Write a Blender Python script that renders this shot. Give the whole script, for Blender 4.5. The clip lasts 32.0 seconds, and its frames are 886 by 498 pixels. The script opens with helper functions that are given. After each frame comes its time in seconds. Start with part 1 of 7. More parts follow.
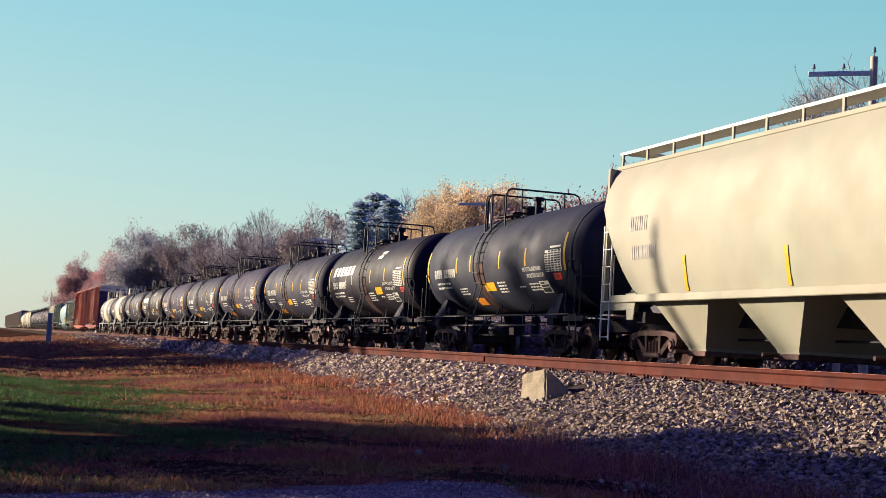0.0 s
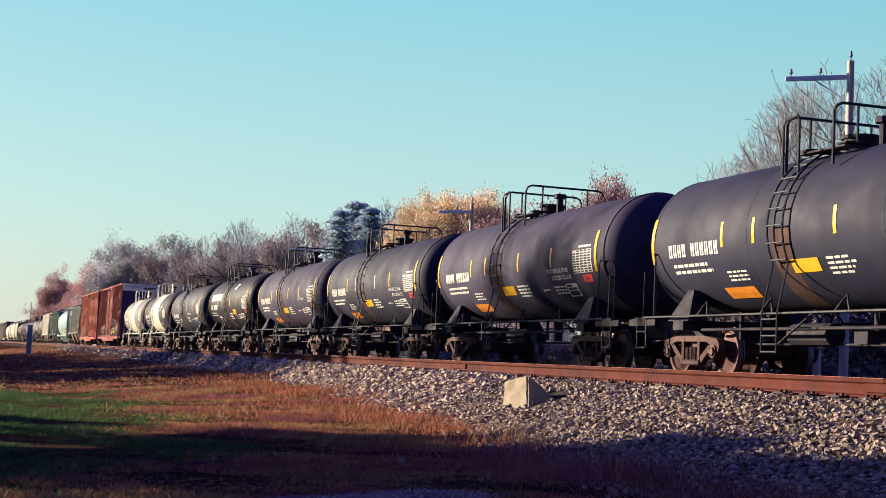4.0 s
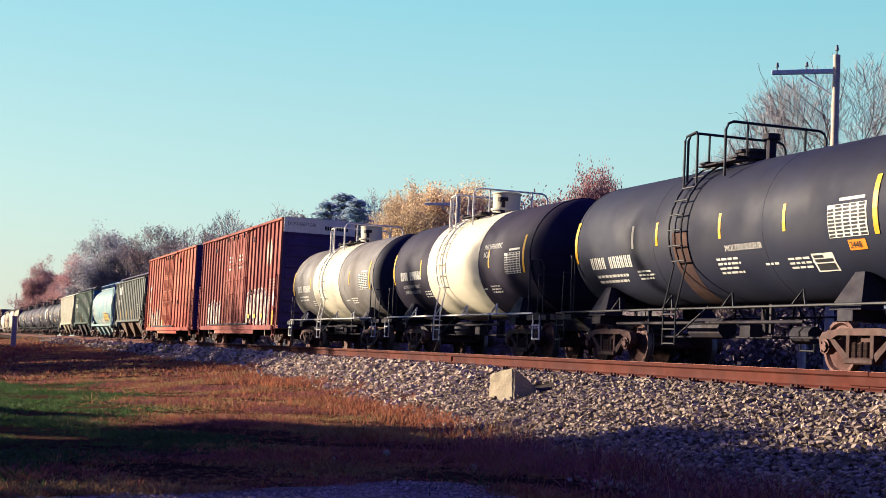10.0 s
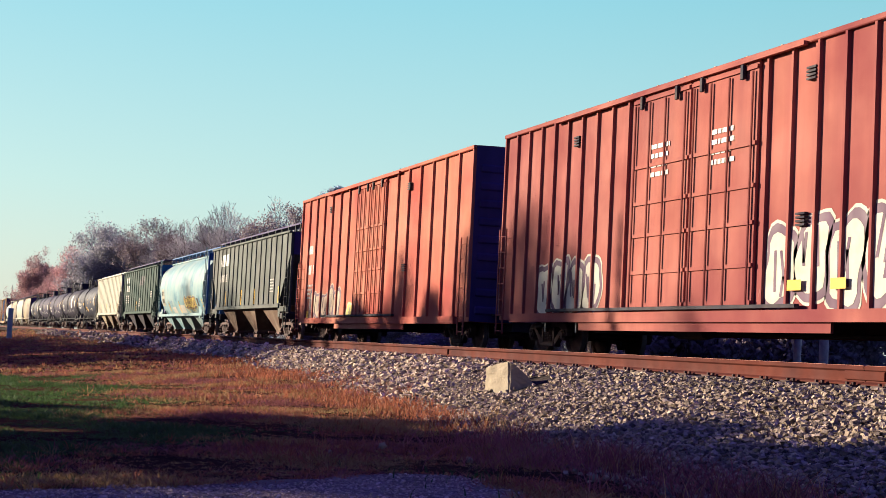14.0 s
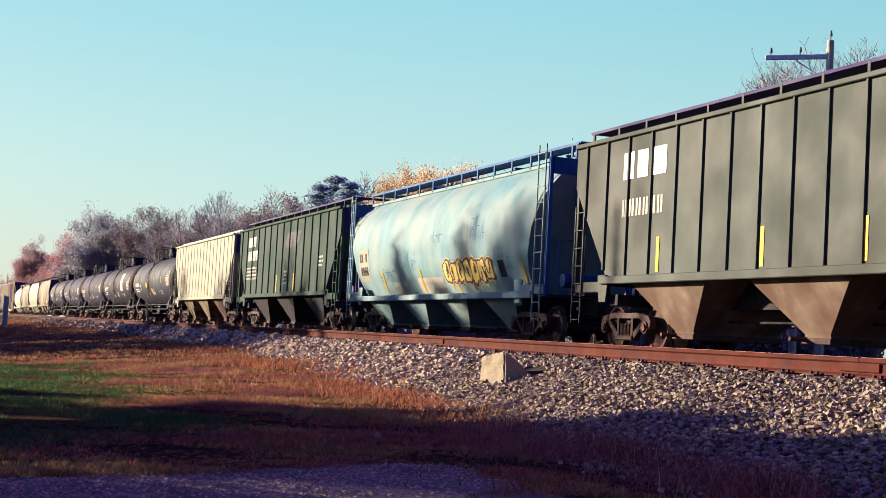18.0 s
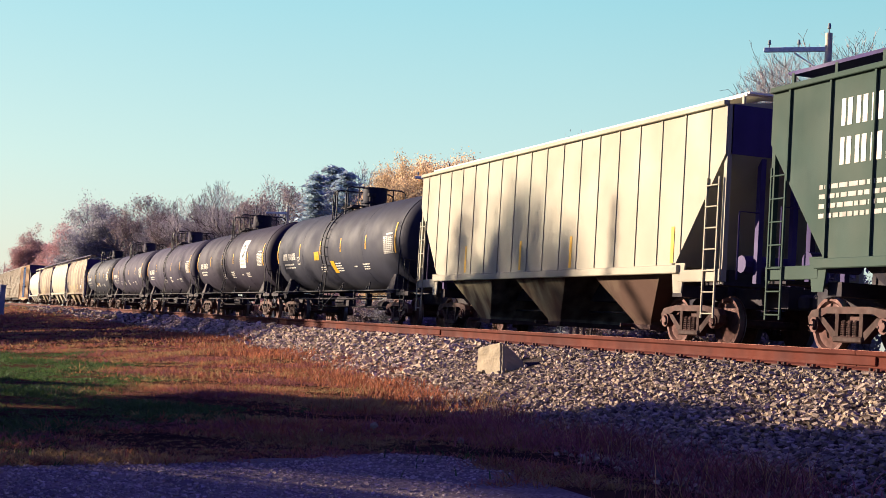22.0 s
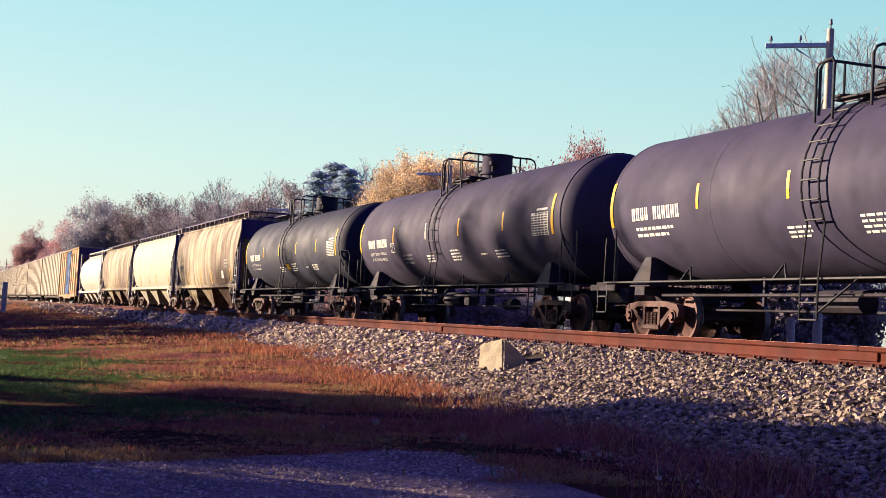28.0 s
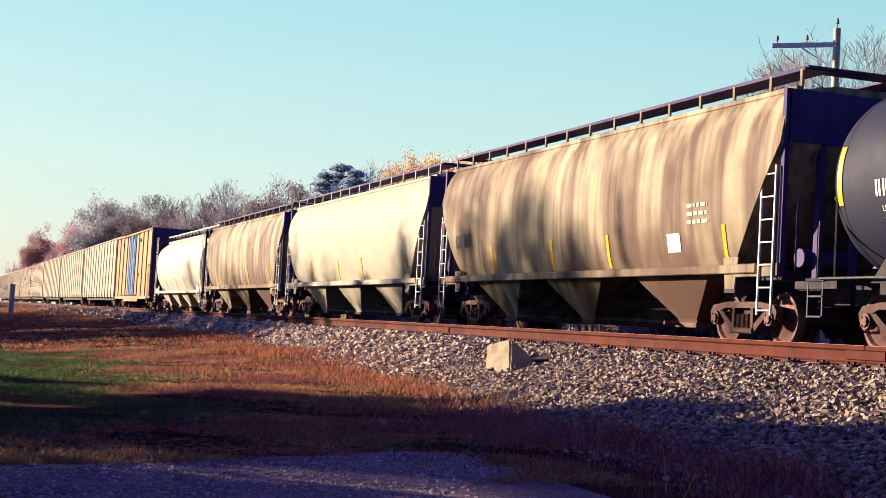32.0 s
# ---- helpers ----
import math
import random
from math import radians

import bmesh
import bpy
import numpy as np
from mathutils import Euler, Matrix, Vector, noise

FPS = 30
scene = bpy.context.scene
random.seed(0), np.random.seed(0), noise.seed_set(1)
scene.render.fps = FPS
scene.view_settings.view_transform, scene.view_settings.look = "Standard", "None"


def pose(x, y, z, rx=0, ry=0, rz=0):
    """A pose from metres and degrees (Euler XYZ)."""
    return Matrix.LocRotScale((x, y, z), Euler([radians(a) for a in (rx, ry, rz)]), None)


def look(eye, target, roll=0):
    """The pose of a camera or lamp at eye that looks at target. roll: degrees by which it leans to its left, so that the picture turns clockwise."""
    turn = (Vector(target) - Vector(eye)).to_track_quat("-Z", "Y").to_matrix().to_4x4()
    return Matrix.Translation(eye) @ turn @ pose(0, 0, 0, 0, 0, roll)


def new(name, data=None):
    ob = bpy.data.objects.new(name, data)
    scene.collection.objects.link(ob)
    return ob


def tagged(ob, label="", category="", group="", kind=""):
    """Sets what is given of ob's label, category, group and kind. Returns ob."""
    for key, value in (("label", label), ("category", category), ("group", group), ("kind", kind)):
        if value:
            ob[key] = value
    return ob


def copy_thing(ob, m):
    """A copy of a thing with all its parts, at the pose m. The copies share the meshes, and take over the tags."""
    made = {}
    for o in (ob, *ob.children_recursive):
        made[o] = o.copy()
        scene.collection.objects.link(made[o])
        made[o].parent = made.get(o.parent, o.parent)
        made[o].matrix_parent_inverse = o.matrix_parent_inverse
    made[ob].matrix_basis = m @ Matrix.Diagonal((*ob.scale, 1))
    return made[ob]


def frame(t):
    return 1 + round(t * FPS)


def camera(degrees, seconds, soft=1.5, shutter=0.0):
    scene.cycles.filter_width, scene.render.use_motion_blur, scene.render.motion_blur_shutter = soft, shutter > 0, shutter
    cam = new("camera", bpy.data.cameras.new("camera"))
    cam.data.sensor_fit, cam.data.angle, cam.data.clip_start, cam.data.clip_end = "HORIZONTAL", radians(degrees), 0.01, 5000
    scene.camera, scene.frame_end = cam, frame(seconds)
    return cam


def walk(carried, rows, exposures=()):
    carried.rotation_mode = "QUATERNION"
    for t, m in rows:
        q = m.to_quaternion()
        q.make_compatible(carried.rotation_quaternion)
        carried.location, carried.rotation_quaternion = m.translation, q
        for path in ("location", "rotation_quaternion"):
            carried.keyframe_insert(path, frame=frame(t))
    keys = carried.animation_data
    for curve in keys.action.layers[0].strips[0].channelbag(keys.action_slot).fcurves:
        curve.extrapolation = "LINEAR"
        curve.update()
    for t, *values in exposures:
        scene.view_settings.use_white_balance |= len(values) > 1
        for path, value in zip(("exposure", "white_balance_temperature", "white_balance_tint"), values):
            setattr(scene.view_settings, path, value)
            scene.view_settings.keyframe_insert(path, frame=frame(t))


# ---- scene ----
# One lens for the whole clip; the camera stands by the track and sways a little.
cam = camera(34.1, 32.0, soft=0.6)
EYE = Vector((0.0, -14.507, 0.026))


def aim(yaw, pitch, roll):
    y, p = radians(yaw), radians(pitch)
    way = Vector((-math.cos(y) * math.cos(p), math.sin(y) * math.cos(p), math.sin(p)))
    return look(EYE, EYE + way * 10, roll)


SWAY = [  # seconds, yaw, pitch, lean
    (0, 17.76, 4.12, 3.32),
    (0.5, 17.82, 4.07, 3.49),
    (1, 18.07, 4.12, 3.46),
    (1.5, 18.15, 4.32, 3.27),
    (2, 18.20, 4.39, 3.10),
    (2.5, 18.30, 4.40, 2.88),
    (3, 18.42, 4.44, 2.76),
    (3.5, 18.48, 4.49, 2.67),
    (5.5, 18.63, 4.36, 2.64),
    (6, 18.67, 4.36, 2.66),
    (6.5, 18.76, 4.39, 2.65),
    (7, 18.82, 4.33, 2.63),
    (7.5, 18.92, 4.26, 2.65),
    (8, 18.93, 4.21, 2.68),
    (8.5, 18.93, 4.19, 2.77),
    (9, 18.96, 4.18, 2.82),
    (9.5, 19.01, 4.21, 2.81),
    (10, 19.08, 4.19, 2.80),
    (10.5, 19.12, 4.16, 2.73),
    (11, 19.11, 4.13, 2.75),
    (11.5, 19.12, 4.10, 2.77),
    (12, 19.11, 4.03, 2.87),
    (12.5, 19.13, 4.00, 2.92),
    (13, 19.20, 4.02, 2.95),
    (13.5, 19.25, 3.92, 2.83),
    (14, 19.24, 3.92, 2.90),
    (14.5, 19.26, 3.91, 2.99),
    (16.5, 19.35, 3.65, 3.17),
    (17, 19.48, 3.55, 3.11),
    (17.5, 19.44, 3.55, 3.10),
    (18, 19.42, 3.53, 3.16),
    (18.5, 19.46, 3.47, 3.22),
    (19, 19.59, 3.44, 3.27),
    (19.5, 19.65, 3.41, 3.33),
    (20, 19.72, 3.32, 3.30),
    (20.5, 19.73, 3.25, 3.31),
    (21, 19.66, 3.25, 3.36),
    (21.5, 19.63, 3.22, 3.41),
    (22, 19.55, 3.17, 3.45),
    (22.5, 19.58, 3.14, 3.52),
    (23, 19.62, 3.10, 3.48),
    (23.5, 19.66, 2.98, 3.36),
    (24, 19.58, 3.01, 3.37),
    (24.5, 19.53, 3.00, 3.38),
    (25, 19.52, 3.01, 3.40),
    (25.5, 19.49, 3.02, 3.43),
    (27.5, 19.49, 3.00, 3.38),
    (28, 19.49, 3.03, 3.35),
    (28.5, 19.48, 2.97, 3.40),
    (29, 19.53, 2.88, 3.41),
    (29.5, 19.52, 2.89, 3.44),
    (30, 19.53, 2.89, 3.42),
    (30.5, 19.49, 2.90, 3.45),
    (31, 19.53, 2.86, 3.38),
    (31.5, 19.43, 2.92, 3.20),
    (32, 19.22, 3.05, 3.19),
]
walk(cam, [(t, aim(a, b, c)) for t, a, b, c in SWAY], exposures=[(0.0, 1.26, 6400, 12), (3.0, 1.37, 6400, 12), (14.0, 1.44, 6400, 12), (20.0, 1.47, 6600, 15), (25.0, 1.55, 6800, 18), (32.0, 1.58, 6850, 19)])

# ---- light: low sun from behind and to the left, clear autumn sky ----
SUN_SIDE, SUN_UP = 46.0, 13.0   # degrees off the track, degrees above the horizon
sun_way = Vector((-math.cos(radians(SUN_SIDE)) * math.cos(radians(SUN_UP)),
                  -math.sin(radians(SUN_SIDE)) * math.cos(radians(SUN_UP)), math.sin(radians(SUN_UP))))
sun = new("sun", bpy.data.lights.new("sun", "SUN"))
sun.data.energy, sun.data.angle, sun.data.color = 5.0, radians(0.6), (1.0, 0.84, 0.62)
sun.matrix_world = look(sun_way * 100, (0, 0, 0))

world = bpy.data.worlds.new("sky")
scene.world = world
world.use_nodes = True
wn, wl = world.node_tree.nodes, world.node_tree.links
wn.clear()
sky = wn.new("ShaderNodeTexSky")
sky.sky_type, sky.sun_disc = "NISHITA", False
sky.sun_elevation, sky.sun_rotation = radians(SUN_UP), math.atan2(sun_way.x, sun_way.y)
sky.air_density, sky.dust_density, sky.ozone_density = 1.0, 1.2, 1.5
# pale at the horizon, deep blue overhead, dimmer away from the sun
coords = wn.new("ShaderNodeTexCoord")
parts_xyz = wn.new("ShaderNodeSeparateXYZ")
wl.new(coords.outputs["Generated"], parts_xyz.inputs["Vector"])
dome = wn.new("ShaderNodeValToRGB")
for k, (at, c) in enumerate([(0.0, (0.60, 0.66, 0.57)), (0.10, (0.46, 0.70, 0.66)), (0.25, (0.25, 0.62, 0.69)), (0.44, (0.05, 0.05, 0.42)), (1.0, (0.06, 0.006, 0.66))]):
    e = dome.color_ramp.elements[k] if k < 2 else dome.color_ramp.elements.new(at)
    e.position, e.color = at, (*c, 1.0)
wl.new(parts_xyz.outputs["Z"], dome.inputs["Fac"])
toward = wn.new("ShaderNodeMapRange")
toward.inputs["From Min"].default_value, toward.inputs["From Max"].default_value = -0.9, 0.75
toward.inputs["To Min"].default_value, toward.inputs["To Max"].default_value = 1.08, 0.36
wl.new(parts_xyz.outputs["X"], toward.inputs["Value"])
bright = wn.new("ShaderNodeVectorMath")
bright.operation = "SCALE"
# bluer on the side away from the sun
away = wn.new("ShaderNodeMapRange")
away.inputs["From Min"].default_value, away.inputs["From Max"].default_value = -0.35, 0.7
wl.new(parts_xyz.outputs["X"], away.inputs["Value"])
cool = wn.new("ShaderNodeMix")
cool.data_type, cool.blend_type = "RGBA", "MULTIPLY"
cool.inputs["B"].default_value = (0.33, 0.5, 1.7, 1.0)
wl.new(away.outputs["Result"], cool.inputs["Factor"])
wl.new(dome.outputs["Color"], cool.inputs["A"])
wl.new(cool.outputs["Result"], bright.inputs[0])
level = wn.new("ShaderNodeMath")
level.operation = "MULTIPLY"
level.inputs[1].default_value = 3.05
wl.new(toward.outputs["Result"], level.inputs[0])
wl.new(level.outputs["Value"], bright.inputs["Scale"])
tint = wn.new("ShaderNodeMix")
tint.data_type, tint.blend_type = "RGBA", "MIX"
tint.inputs["Factor"].default_value = 0.9
back = wn.new("ShaderNodeBackground")
back.inputs["Strength"].default_value = 0.12
out = wn.new("ShaderNodeOutputWorld")
wl.new(sky.outputs["Color"], tint.inputs["A"])
wl.new(bright.outputs["Vector"], tint.inputs["B"])
wl.new(tint.outputs["Result"], back.inputs["Color"])
wl.new(back.outputs["Background"], out.inputs["Surface"])

# ---- materials ----
def mat(name, color, rough=0.7, metal=0.0, vary=0.25, grain=6.0, bump=0.2, bump_scale=60.0, streak=0.0,
        second=None, patch=1.5, patch_edge=0.15, spread=0.0, gloss=0.15, leaf=0.0, streak_lo=0.42):
    """A surface of two-scale noise: fine grain, patches of a second colour, streaks that run down, relief."""
    m = bpy.data.materials.new(name)
    m.use_nodes = True
    nt = m.node_tree
    n, l = nt.nodes, nt.links
    b = n["Principled BSDF"]
    b.inputs["Roughness"].default_value = rough
    b.inputs["Metallic"].default_value = metal
    b.inputs["Specular IOR Level"].default_value = gloss
    tc = n.new("ShaderNodeTexCoord")
    where = tc.outputs["Object"]

    def noise_tex(scale, detail=4.0, stretch=None):
        t = n.new("ShaderNodeTexNoise")
        t.inputs["Scale"].default_value, t.inputs["Detail"].default_value = scale, detail
        if stretch:
            mp = n.new("ShaderNodeMapping")
            mp.inputs["Scale"].default_value = stretch
            l.new(where, mp.inputs["Vector"])
            l.new(mp.outputs["Vector"], t.inputs["Vector"])
        else:
            l.new(where, t.inputs["Vector"])
        return t.outputs["Fac"]

    def mix(kind, fac, a, c):
        x = n.new("ShaderNodeMix")
        x.data_type, x.blend_type = "RGBA", kind
        for socket, v in (("Factor", fac), ("A", a), ("B", c)):
            if isinstance(v, (int, float)):
                x.inputs[socket].default_value = v
            elif isinstance(v, tuple):
                x.inputs[socket].default_value = (*v, 1.0)
            else:
                l.new(v, x.inputs[socket])
        return x.outputs["Result"]

    def ramp(v, lo, hi, a=0.0, c=1.0):
        r = n.new("ShaderNodeMapRange")
        r.inputs["From Min"].default_value, r.inputs["From Max"].default_value = lo, hi
        r.inputs["To Min"].default_value, r.inputs["To Max"].default_value = a, c
        l.new(v, r.inputs["Value"])
        return r.outputs["Result"]

    dark = tuple(c * (1 - vary) for c in color)
    light = tuple(min(1.0, c * (1 + vary)) for c in color)
    col = mix("MIX", ramp(noise_tex(grain), 0.3, 0.7), dark, light)
    if second:
        col = mix("MIX", ramp(noise_tex(patch, 6.0), 0.55 - patch_edge, 0.55 + patch_edge), col, second)
    if streak:
        s = ramp(noise_tex(1.0, 5.0, (2.6, 2.6, 0.16)), streak_lo, streak_lo + 0.24, 0.0, streak)
        col = mix("MIX", s, col, tuple(c * 0.35 for c in color) if not second else second)
    if spread:
        oi = n.new("ShaderNodeObjectInfo")
        col = mix("MULTIPLY", 1.0, col, ramp(oi.outputs["Random"], 0, 1, 1 - spread, 1 + spread))
        geo = n.new("ShaderNodeNewGeometry")
        col = mix("MULTIPLY", 1.0, col, ramp(geo.outputs["Random Per Island"], 0, 1, 1 - spread, 1 + spread))
    l.new(col, b.inputs["Base Color"])
    l.new(ramp(noise_tex(grain * 0.7), 0.3, 0.7, max(0.05, rough - 0.12), min(1.0, rough + 0.12)), b.inputs["Roughness"])
    if leaf:   # thin blades and leaves let light through
        tr, mx = n.new("ShaderNodeBsdfTranslucent"), n.new("ShaderNodeMixShader")
        mx.inputs["Fac"].default_value = leaf
        l.new(col, tr.inputs["Color"])
        l.new(b.outputs["BSDF"], mx.inputs[1])
        l.new(tr.outputs["BSDF"], mx.inputs[2])
        l.new(mx.outputs["Shader"], n["Material Output"].inputs["Surface"])
    if bump:
        bp = n.new("ShaderNodeBump")
        bp.inputs["Strength"].default_value, bp.inputs["Distance"].default_value = bump, 0.01
        l.new(noise_tex(bump_scale), bp.inputs["Height"])
        l.new(bp.outputs["Normal"], b.inputs["Normal"])
    return m


M_BLACK = mat("black_tank_paint", (0.0140, 0.0138, 0.032), 0.7, vary=0.35, grain=1.5, streak=0.35, second=(0.022, 0.022, 0.046), patch=0.5, bump=0.06, gloss=0.16)
M_DKGREY = mat("worn_grey_tank_paint", (0.034, 0.0295, 0.058), 0.72, vary=0.35, grain=1.5, streak=0.5, second=(0.048, 0.041, 0.070), patch=0.6, bump=0.08, gloss=0.12)
M_FRESHBLK = mat("glossy_black_paint", (0.0072, 0.0088, 0.026), 0.72, vary=0.25, grain=1.2, streak=0.2, second=(0.012, 0.016, 0.038), patch=0.4, bump=0.04, gloss=0.22)
M_BROWNBLK = mat("brown_black_paint", (0.0160, 0.0122, 0.030), 0.7, vary=0.3, grain=1.2, streak=0.3, second=(0.025, 0.020, 0.040), patch=0.5, bump=0.06, gloss=0.14)
M_GREYTANK = mat("grey_tank_paint", (0.201, 0.192, 0.189), 0.7, vary=0.2, grain=1.5, streak=0.35, second=(0.098, 0.082, 0.070), patch=0.6)
M_WHITETANK = mat("dirty_white_paint", (0.574, 0.525, 0.402), 0.65, vary=0.08, grain=1.5, streak=0.12, second=(0.541, 0.500, 0.385), patch=0.7, patch_edge=0.2)
M_CREAM = mat("cream_hopper_paint", (0.282, 0.280, 0.215), 0.6, vary=0.1, grain=1.2, streak=0.35, second=(0.315, 0.280, 0.218), patch=0.4)
M_TAN = mat("rust_streaked_tan_paint", (0.318, 0.276, 0.182), 0.7, vary=0.15, grain=1.5, streak=0.9, streak_lo=0.40, second=(0.082, 0.045, 0.034), patch=0.3, patch_edge=0.12)
M_WHITEHOP = mat("white_hopper_paint", (0.368, 0.351, 0.307), 0.6, vary=0.08, grain=1.2, streak=0.2, second=(0.410, 0.369, 0.312), patch=0.4)
M_BLUE = mat("faded_blue_paint", (0.135, 0.262, 0.295), 0.6, vary=0.12, grain=1.2, streak=0.5, second=(0.262, 0.316, 0.295), patch=0.6, gloss=0.08)
M_BLUEDK = mat("blue_end_paint", (0.022, 0.10, 0.27), 0.6, vary=0.2, grain=1.2, streak=0.3, bump=0.1)
M_GREEN = mat("faded_green_paint", (0.036, 0.064, 0.056), 0.7, vary=0.15, grain=1.2, streak=0.45, second=(0.054, 0.075, 0.062), patch=0.5, gloss=0.05)
M_GREYHOP = mat("dark_olive_grey_paint", (0.050, 0.064, 0.056), 0.65, vary=0.18, grain=1.2, streak=0.45, second=(0.044, 0.047, 0.042), patch=0.3, patch_edge=0.1)
M_RED = mat("boxcar_red_paint", (0.300, 0.101, 0.078), 0.7, vary=0.15, grain=1.0, streak=0.4, second=(0.168, 0.042, 0.046), patch=0.35, gloss=0.05)
M_REDBRT = mat("faded_red_paint", (0.385, 0.142, 0.092), 0.7, vary=0.12, grain=1.0, streak=0.3, second=(0.285, 0.050, 0.042), patch=0.4, gloss=0.05)
M_ORANGE = mat("rusty_orange_paint", (0.341, 0.203, 0.079), 0.65, vary=0.15, grain=1.0, streak=0.4, second=(0.246, 0.131, 0.074), patch=0.5)
M_RACK = mat("galvanised_rack_panel", (0.335, 0.301, 0.235), 0.7, 0.0, vary=0.12, grain=1.0, streak=0.4, second=(0.328, 0.262, 0.197), patch=0.4)
# blue-black tone holds the navy shade seen under the cars
M_FRAME = mat("navy_shade_underframe", (0.022, 0.020, 0.032), 0.75, vary=0.3, grain=6.0, second=(0.042, 0.032, 0.034), patch=2.0)
M_RAILING = mat("black_railing_paint", (0.03, 0.03, 0.035), 0.5, vary=0.2, grain=8.0, bump=0.05)
M_WHITERAIL = mat("white_railing_paint", (0.68, 0.66, 0.6), 0.5, vary=0.1, grain=8.0, bump=0.05)
M_TRUCK = mat("rusty_cast_steel", (0.077, 0.042, 0.039), 0.7, 0.0, gloss=0.1, spread=0.35, vary=0.35, grain=9.0, second=(0.053, 0.030, 0.027), patch=4.0)
M_WHEEL = mat("brown_wheel_steel", (0.085, 0.04, 0.036), 0.6, 0.3, vary=0.3, grain=10.0)
M_TREAD = mat("polished_tread_steel", (0.22, 0.2, 0.19), 0.5, 0.7, vary=0.1, grain=20.0, bump=0.05)
M_YELLOW = mat("yellow_reflective_tape", (0.60, 0.335, 0.022), 0.4, vary=0.12, grain=5.0, bump=0.0)
M_ORANGEP = mat("orange_placard_paint", (0.656, 0.230, 0.025), 0.5, vary=0.15, grain=5.0, bump=0.0)
M_REDP = mat("red_placard_paint", (0.65, 0.06, 0.04), 0.5, vary=0.15, grain=5.0, bump=0.0)
M_LETTER = mat("white_stencil_paint", (0.590, 0.574, 0.525), 0.6, vary=0.18, grain=4.0, bump=0.0)
M_BLACKLET = mat("black_stencil_paint", (0.03, 0.03, 0.035), 0.6, vary=0.18, grain=4.0, bump=0.0)
M_FADED = mat("faded_stencil_paint", (0.36, 0.34, 0.31), 0.7, vary=0.25, grain=4.0, bump=0.0)
M_SPRAY = mat("pale_spray_paint", (0.377, 0.361, 0.295), 0.6, vary=0.15, grain=3.0, bump=0.0)
M_SPRAYY = mat("yellow_spray_paint", (0.6, 0.45, 0.12), 0.6, vary=0.2, grain=3.0, bump=0.0)
M_SPRAYP = mat("violet_spray_paint", (0.09, 0.05, 0.08), 0.6, vary=0.2, grain=3.0, bump=0.0)
M_RAIL = mat("rusty_rail_steel", (0.096, 0.026, 0.018), 0.8, 0.0, gloss=0.06, vary=0.18, grain=5.0, second=(0.056, 0.019, 0.018), patch=1.2, bump=0.15)
M_RAILTOP = mat("worn_rail_head", (0.216, 0.090, 0.063), 0.5, 0.4, vary=0.15, grain=8.0, bump=0.05)
M_TIE = mat("weathered_tie_wood", (0.14, 0.105, 0.08), 0.85, vary=0.3, grain=12.0, bump=0.5, spread=0.35)
M_TIELIGHT = mat("pale_new_tie_wood", (0.34, 0.28, 0.2), 0.85, vary=0.2, grain=12.0, bump=0.5)
M_STONE = mat("crushed_limestone", (0.345, 0.272, 0.205), 0.9, vary=0.25, grain=14.0, bump=0.5, bump_scale=90.0, gloss=0.05, spread=0.65)
# near-black bed: the shade in the gaps between stones, put into the colour
M_BED = mat("ballast_gap_shade", (0.028, 0.024, 0.022), 0.95, vary=0.4, grain=18.0, bump=0.8, gloss=0.0, second=(0.08, 0.065, 0.055), patch=6.0)
M_BLOCK = mat("pale_limestone_block", (0.31, 0.262, 0.19), 0.85, vary=0.15, grain=9.0, bump=0.6, bump_scale=40.0, second=(0.24, 0.195, 0.14), patch=4.0)
M_SOIL = mat("lawn_soil", (0.035, 0.021, 0.014), 0.95, vary=0.35, grain=3.0, bump=0.8, gloss=0.0, second=(0.08, 0.04, 0.025), patch=0.35, patch_edge=0.12)
M_ROAD = mat("gravel_lane", (0.212, 0.160, 0.144), 0.95, vary=0.55, grain=38.0, bump=1.0, bump_scale=45.0, second=(0.110, 0.087, 0.087), patch=2.2, gloss=0.02)
M_GRASS = mat("green_grass_blades", (0.069, 0.129, 0.039), 0.7, vary=0.25, grain=2.0, bump=0.0, spread=0.3, leaf=0.35)
M_DRY = mat("dry_orange_grass", (0.390, 0.145, 0.080), 0.75, vary=0.25, grain=2.0, bump=0.0, spread=0.35, leaf=0.35)
M_STRAW = mat("pale_straw_grass", (0.423, 0.267, 0.120), 0.75, vary=0.25, grain=2.0, bump=0.0, spread=0.3, leaf=0.35)
M_WEED = mat("dead_russet_weeds", (0.267, 0.100, 0.098), 0.8, vary=0.3, grain=2.0, bump=0.0, spread=0.35, leaf=0.35)
M_BARK = mat("grey_brown_bark", (0.13, 0.105, 0.10), 0.9, vary=0.3, grain=8.0, bump=0.6)
# twig grey is lightened to stand for haze over the trees
M_TWIG = mat("haze_paled_twigs", (0.410, 0.377, 0.385), 0.9, vary=0.2, grain=4.0, bump=0.0, spread=0.2)
M_LEAFY = mat("golden_leaves", (0.508, 0.385, 0.254), 0.7, vary=0.2, grain=0.6, bump=0.0, spread=0.3, leaf=0.55)
M_LEAFR = mat("russet_leaves", (0.377, 0.221, 0.226), 0.7, vary=0.25, grain=0.6, bump=0.0, spread=0.35, leaf=0.4)
# bluish grey leaves: haze painted into the leaf colour
M_LEAFG = mat("haze_greyed_leaves", (0.33, 0.325, 0.36), 0.7, vary=0.25, grain=0.6, bump=0.0, spread=0.35, leaf=0.4)
# needles paled to blue-grey; the haze of distance is in their colour
M_NEEDLE = mat("haze_paled_needles", (0.36, 0.46, 0.54), 0.7, vary=0.3, grain=1.0, bump=0.0, spread=0.35, leaf=0.55)
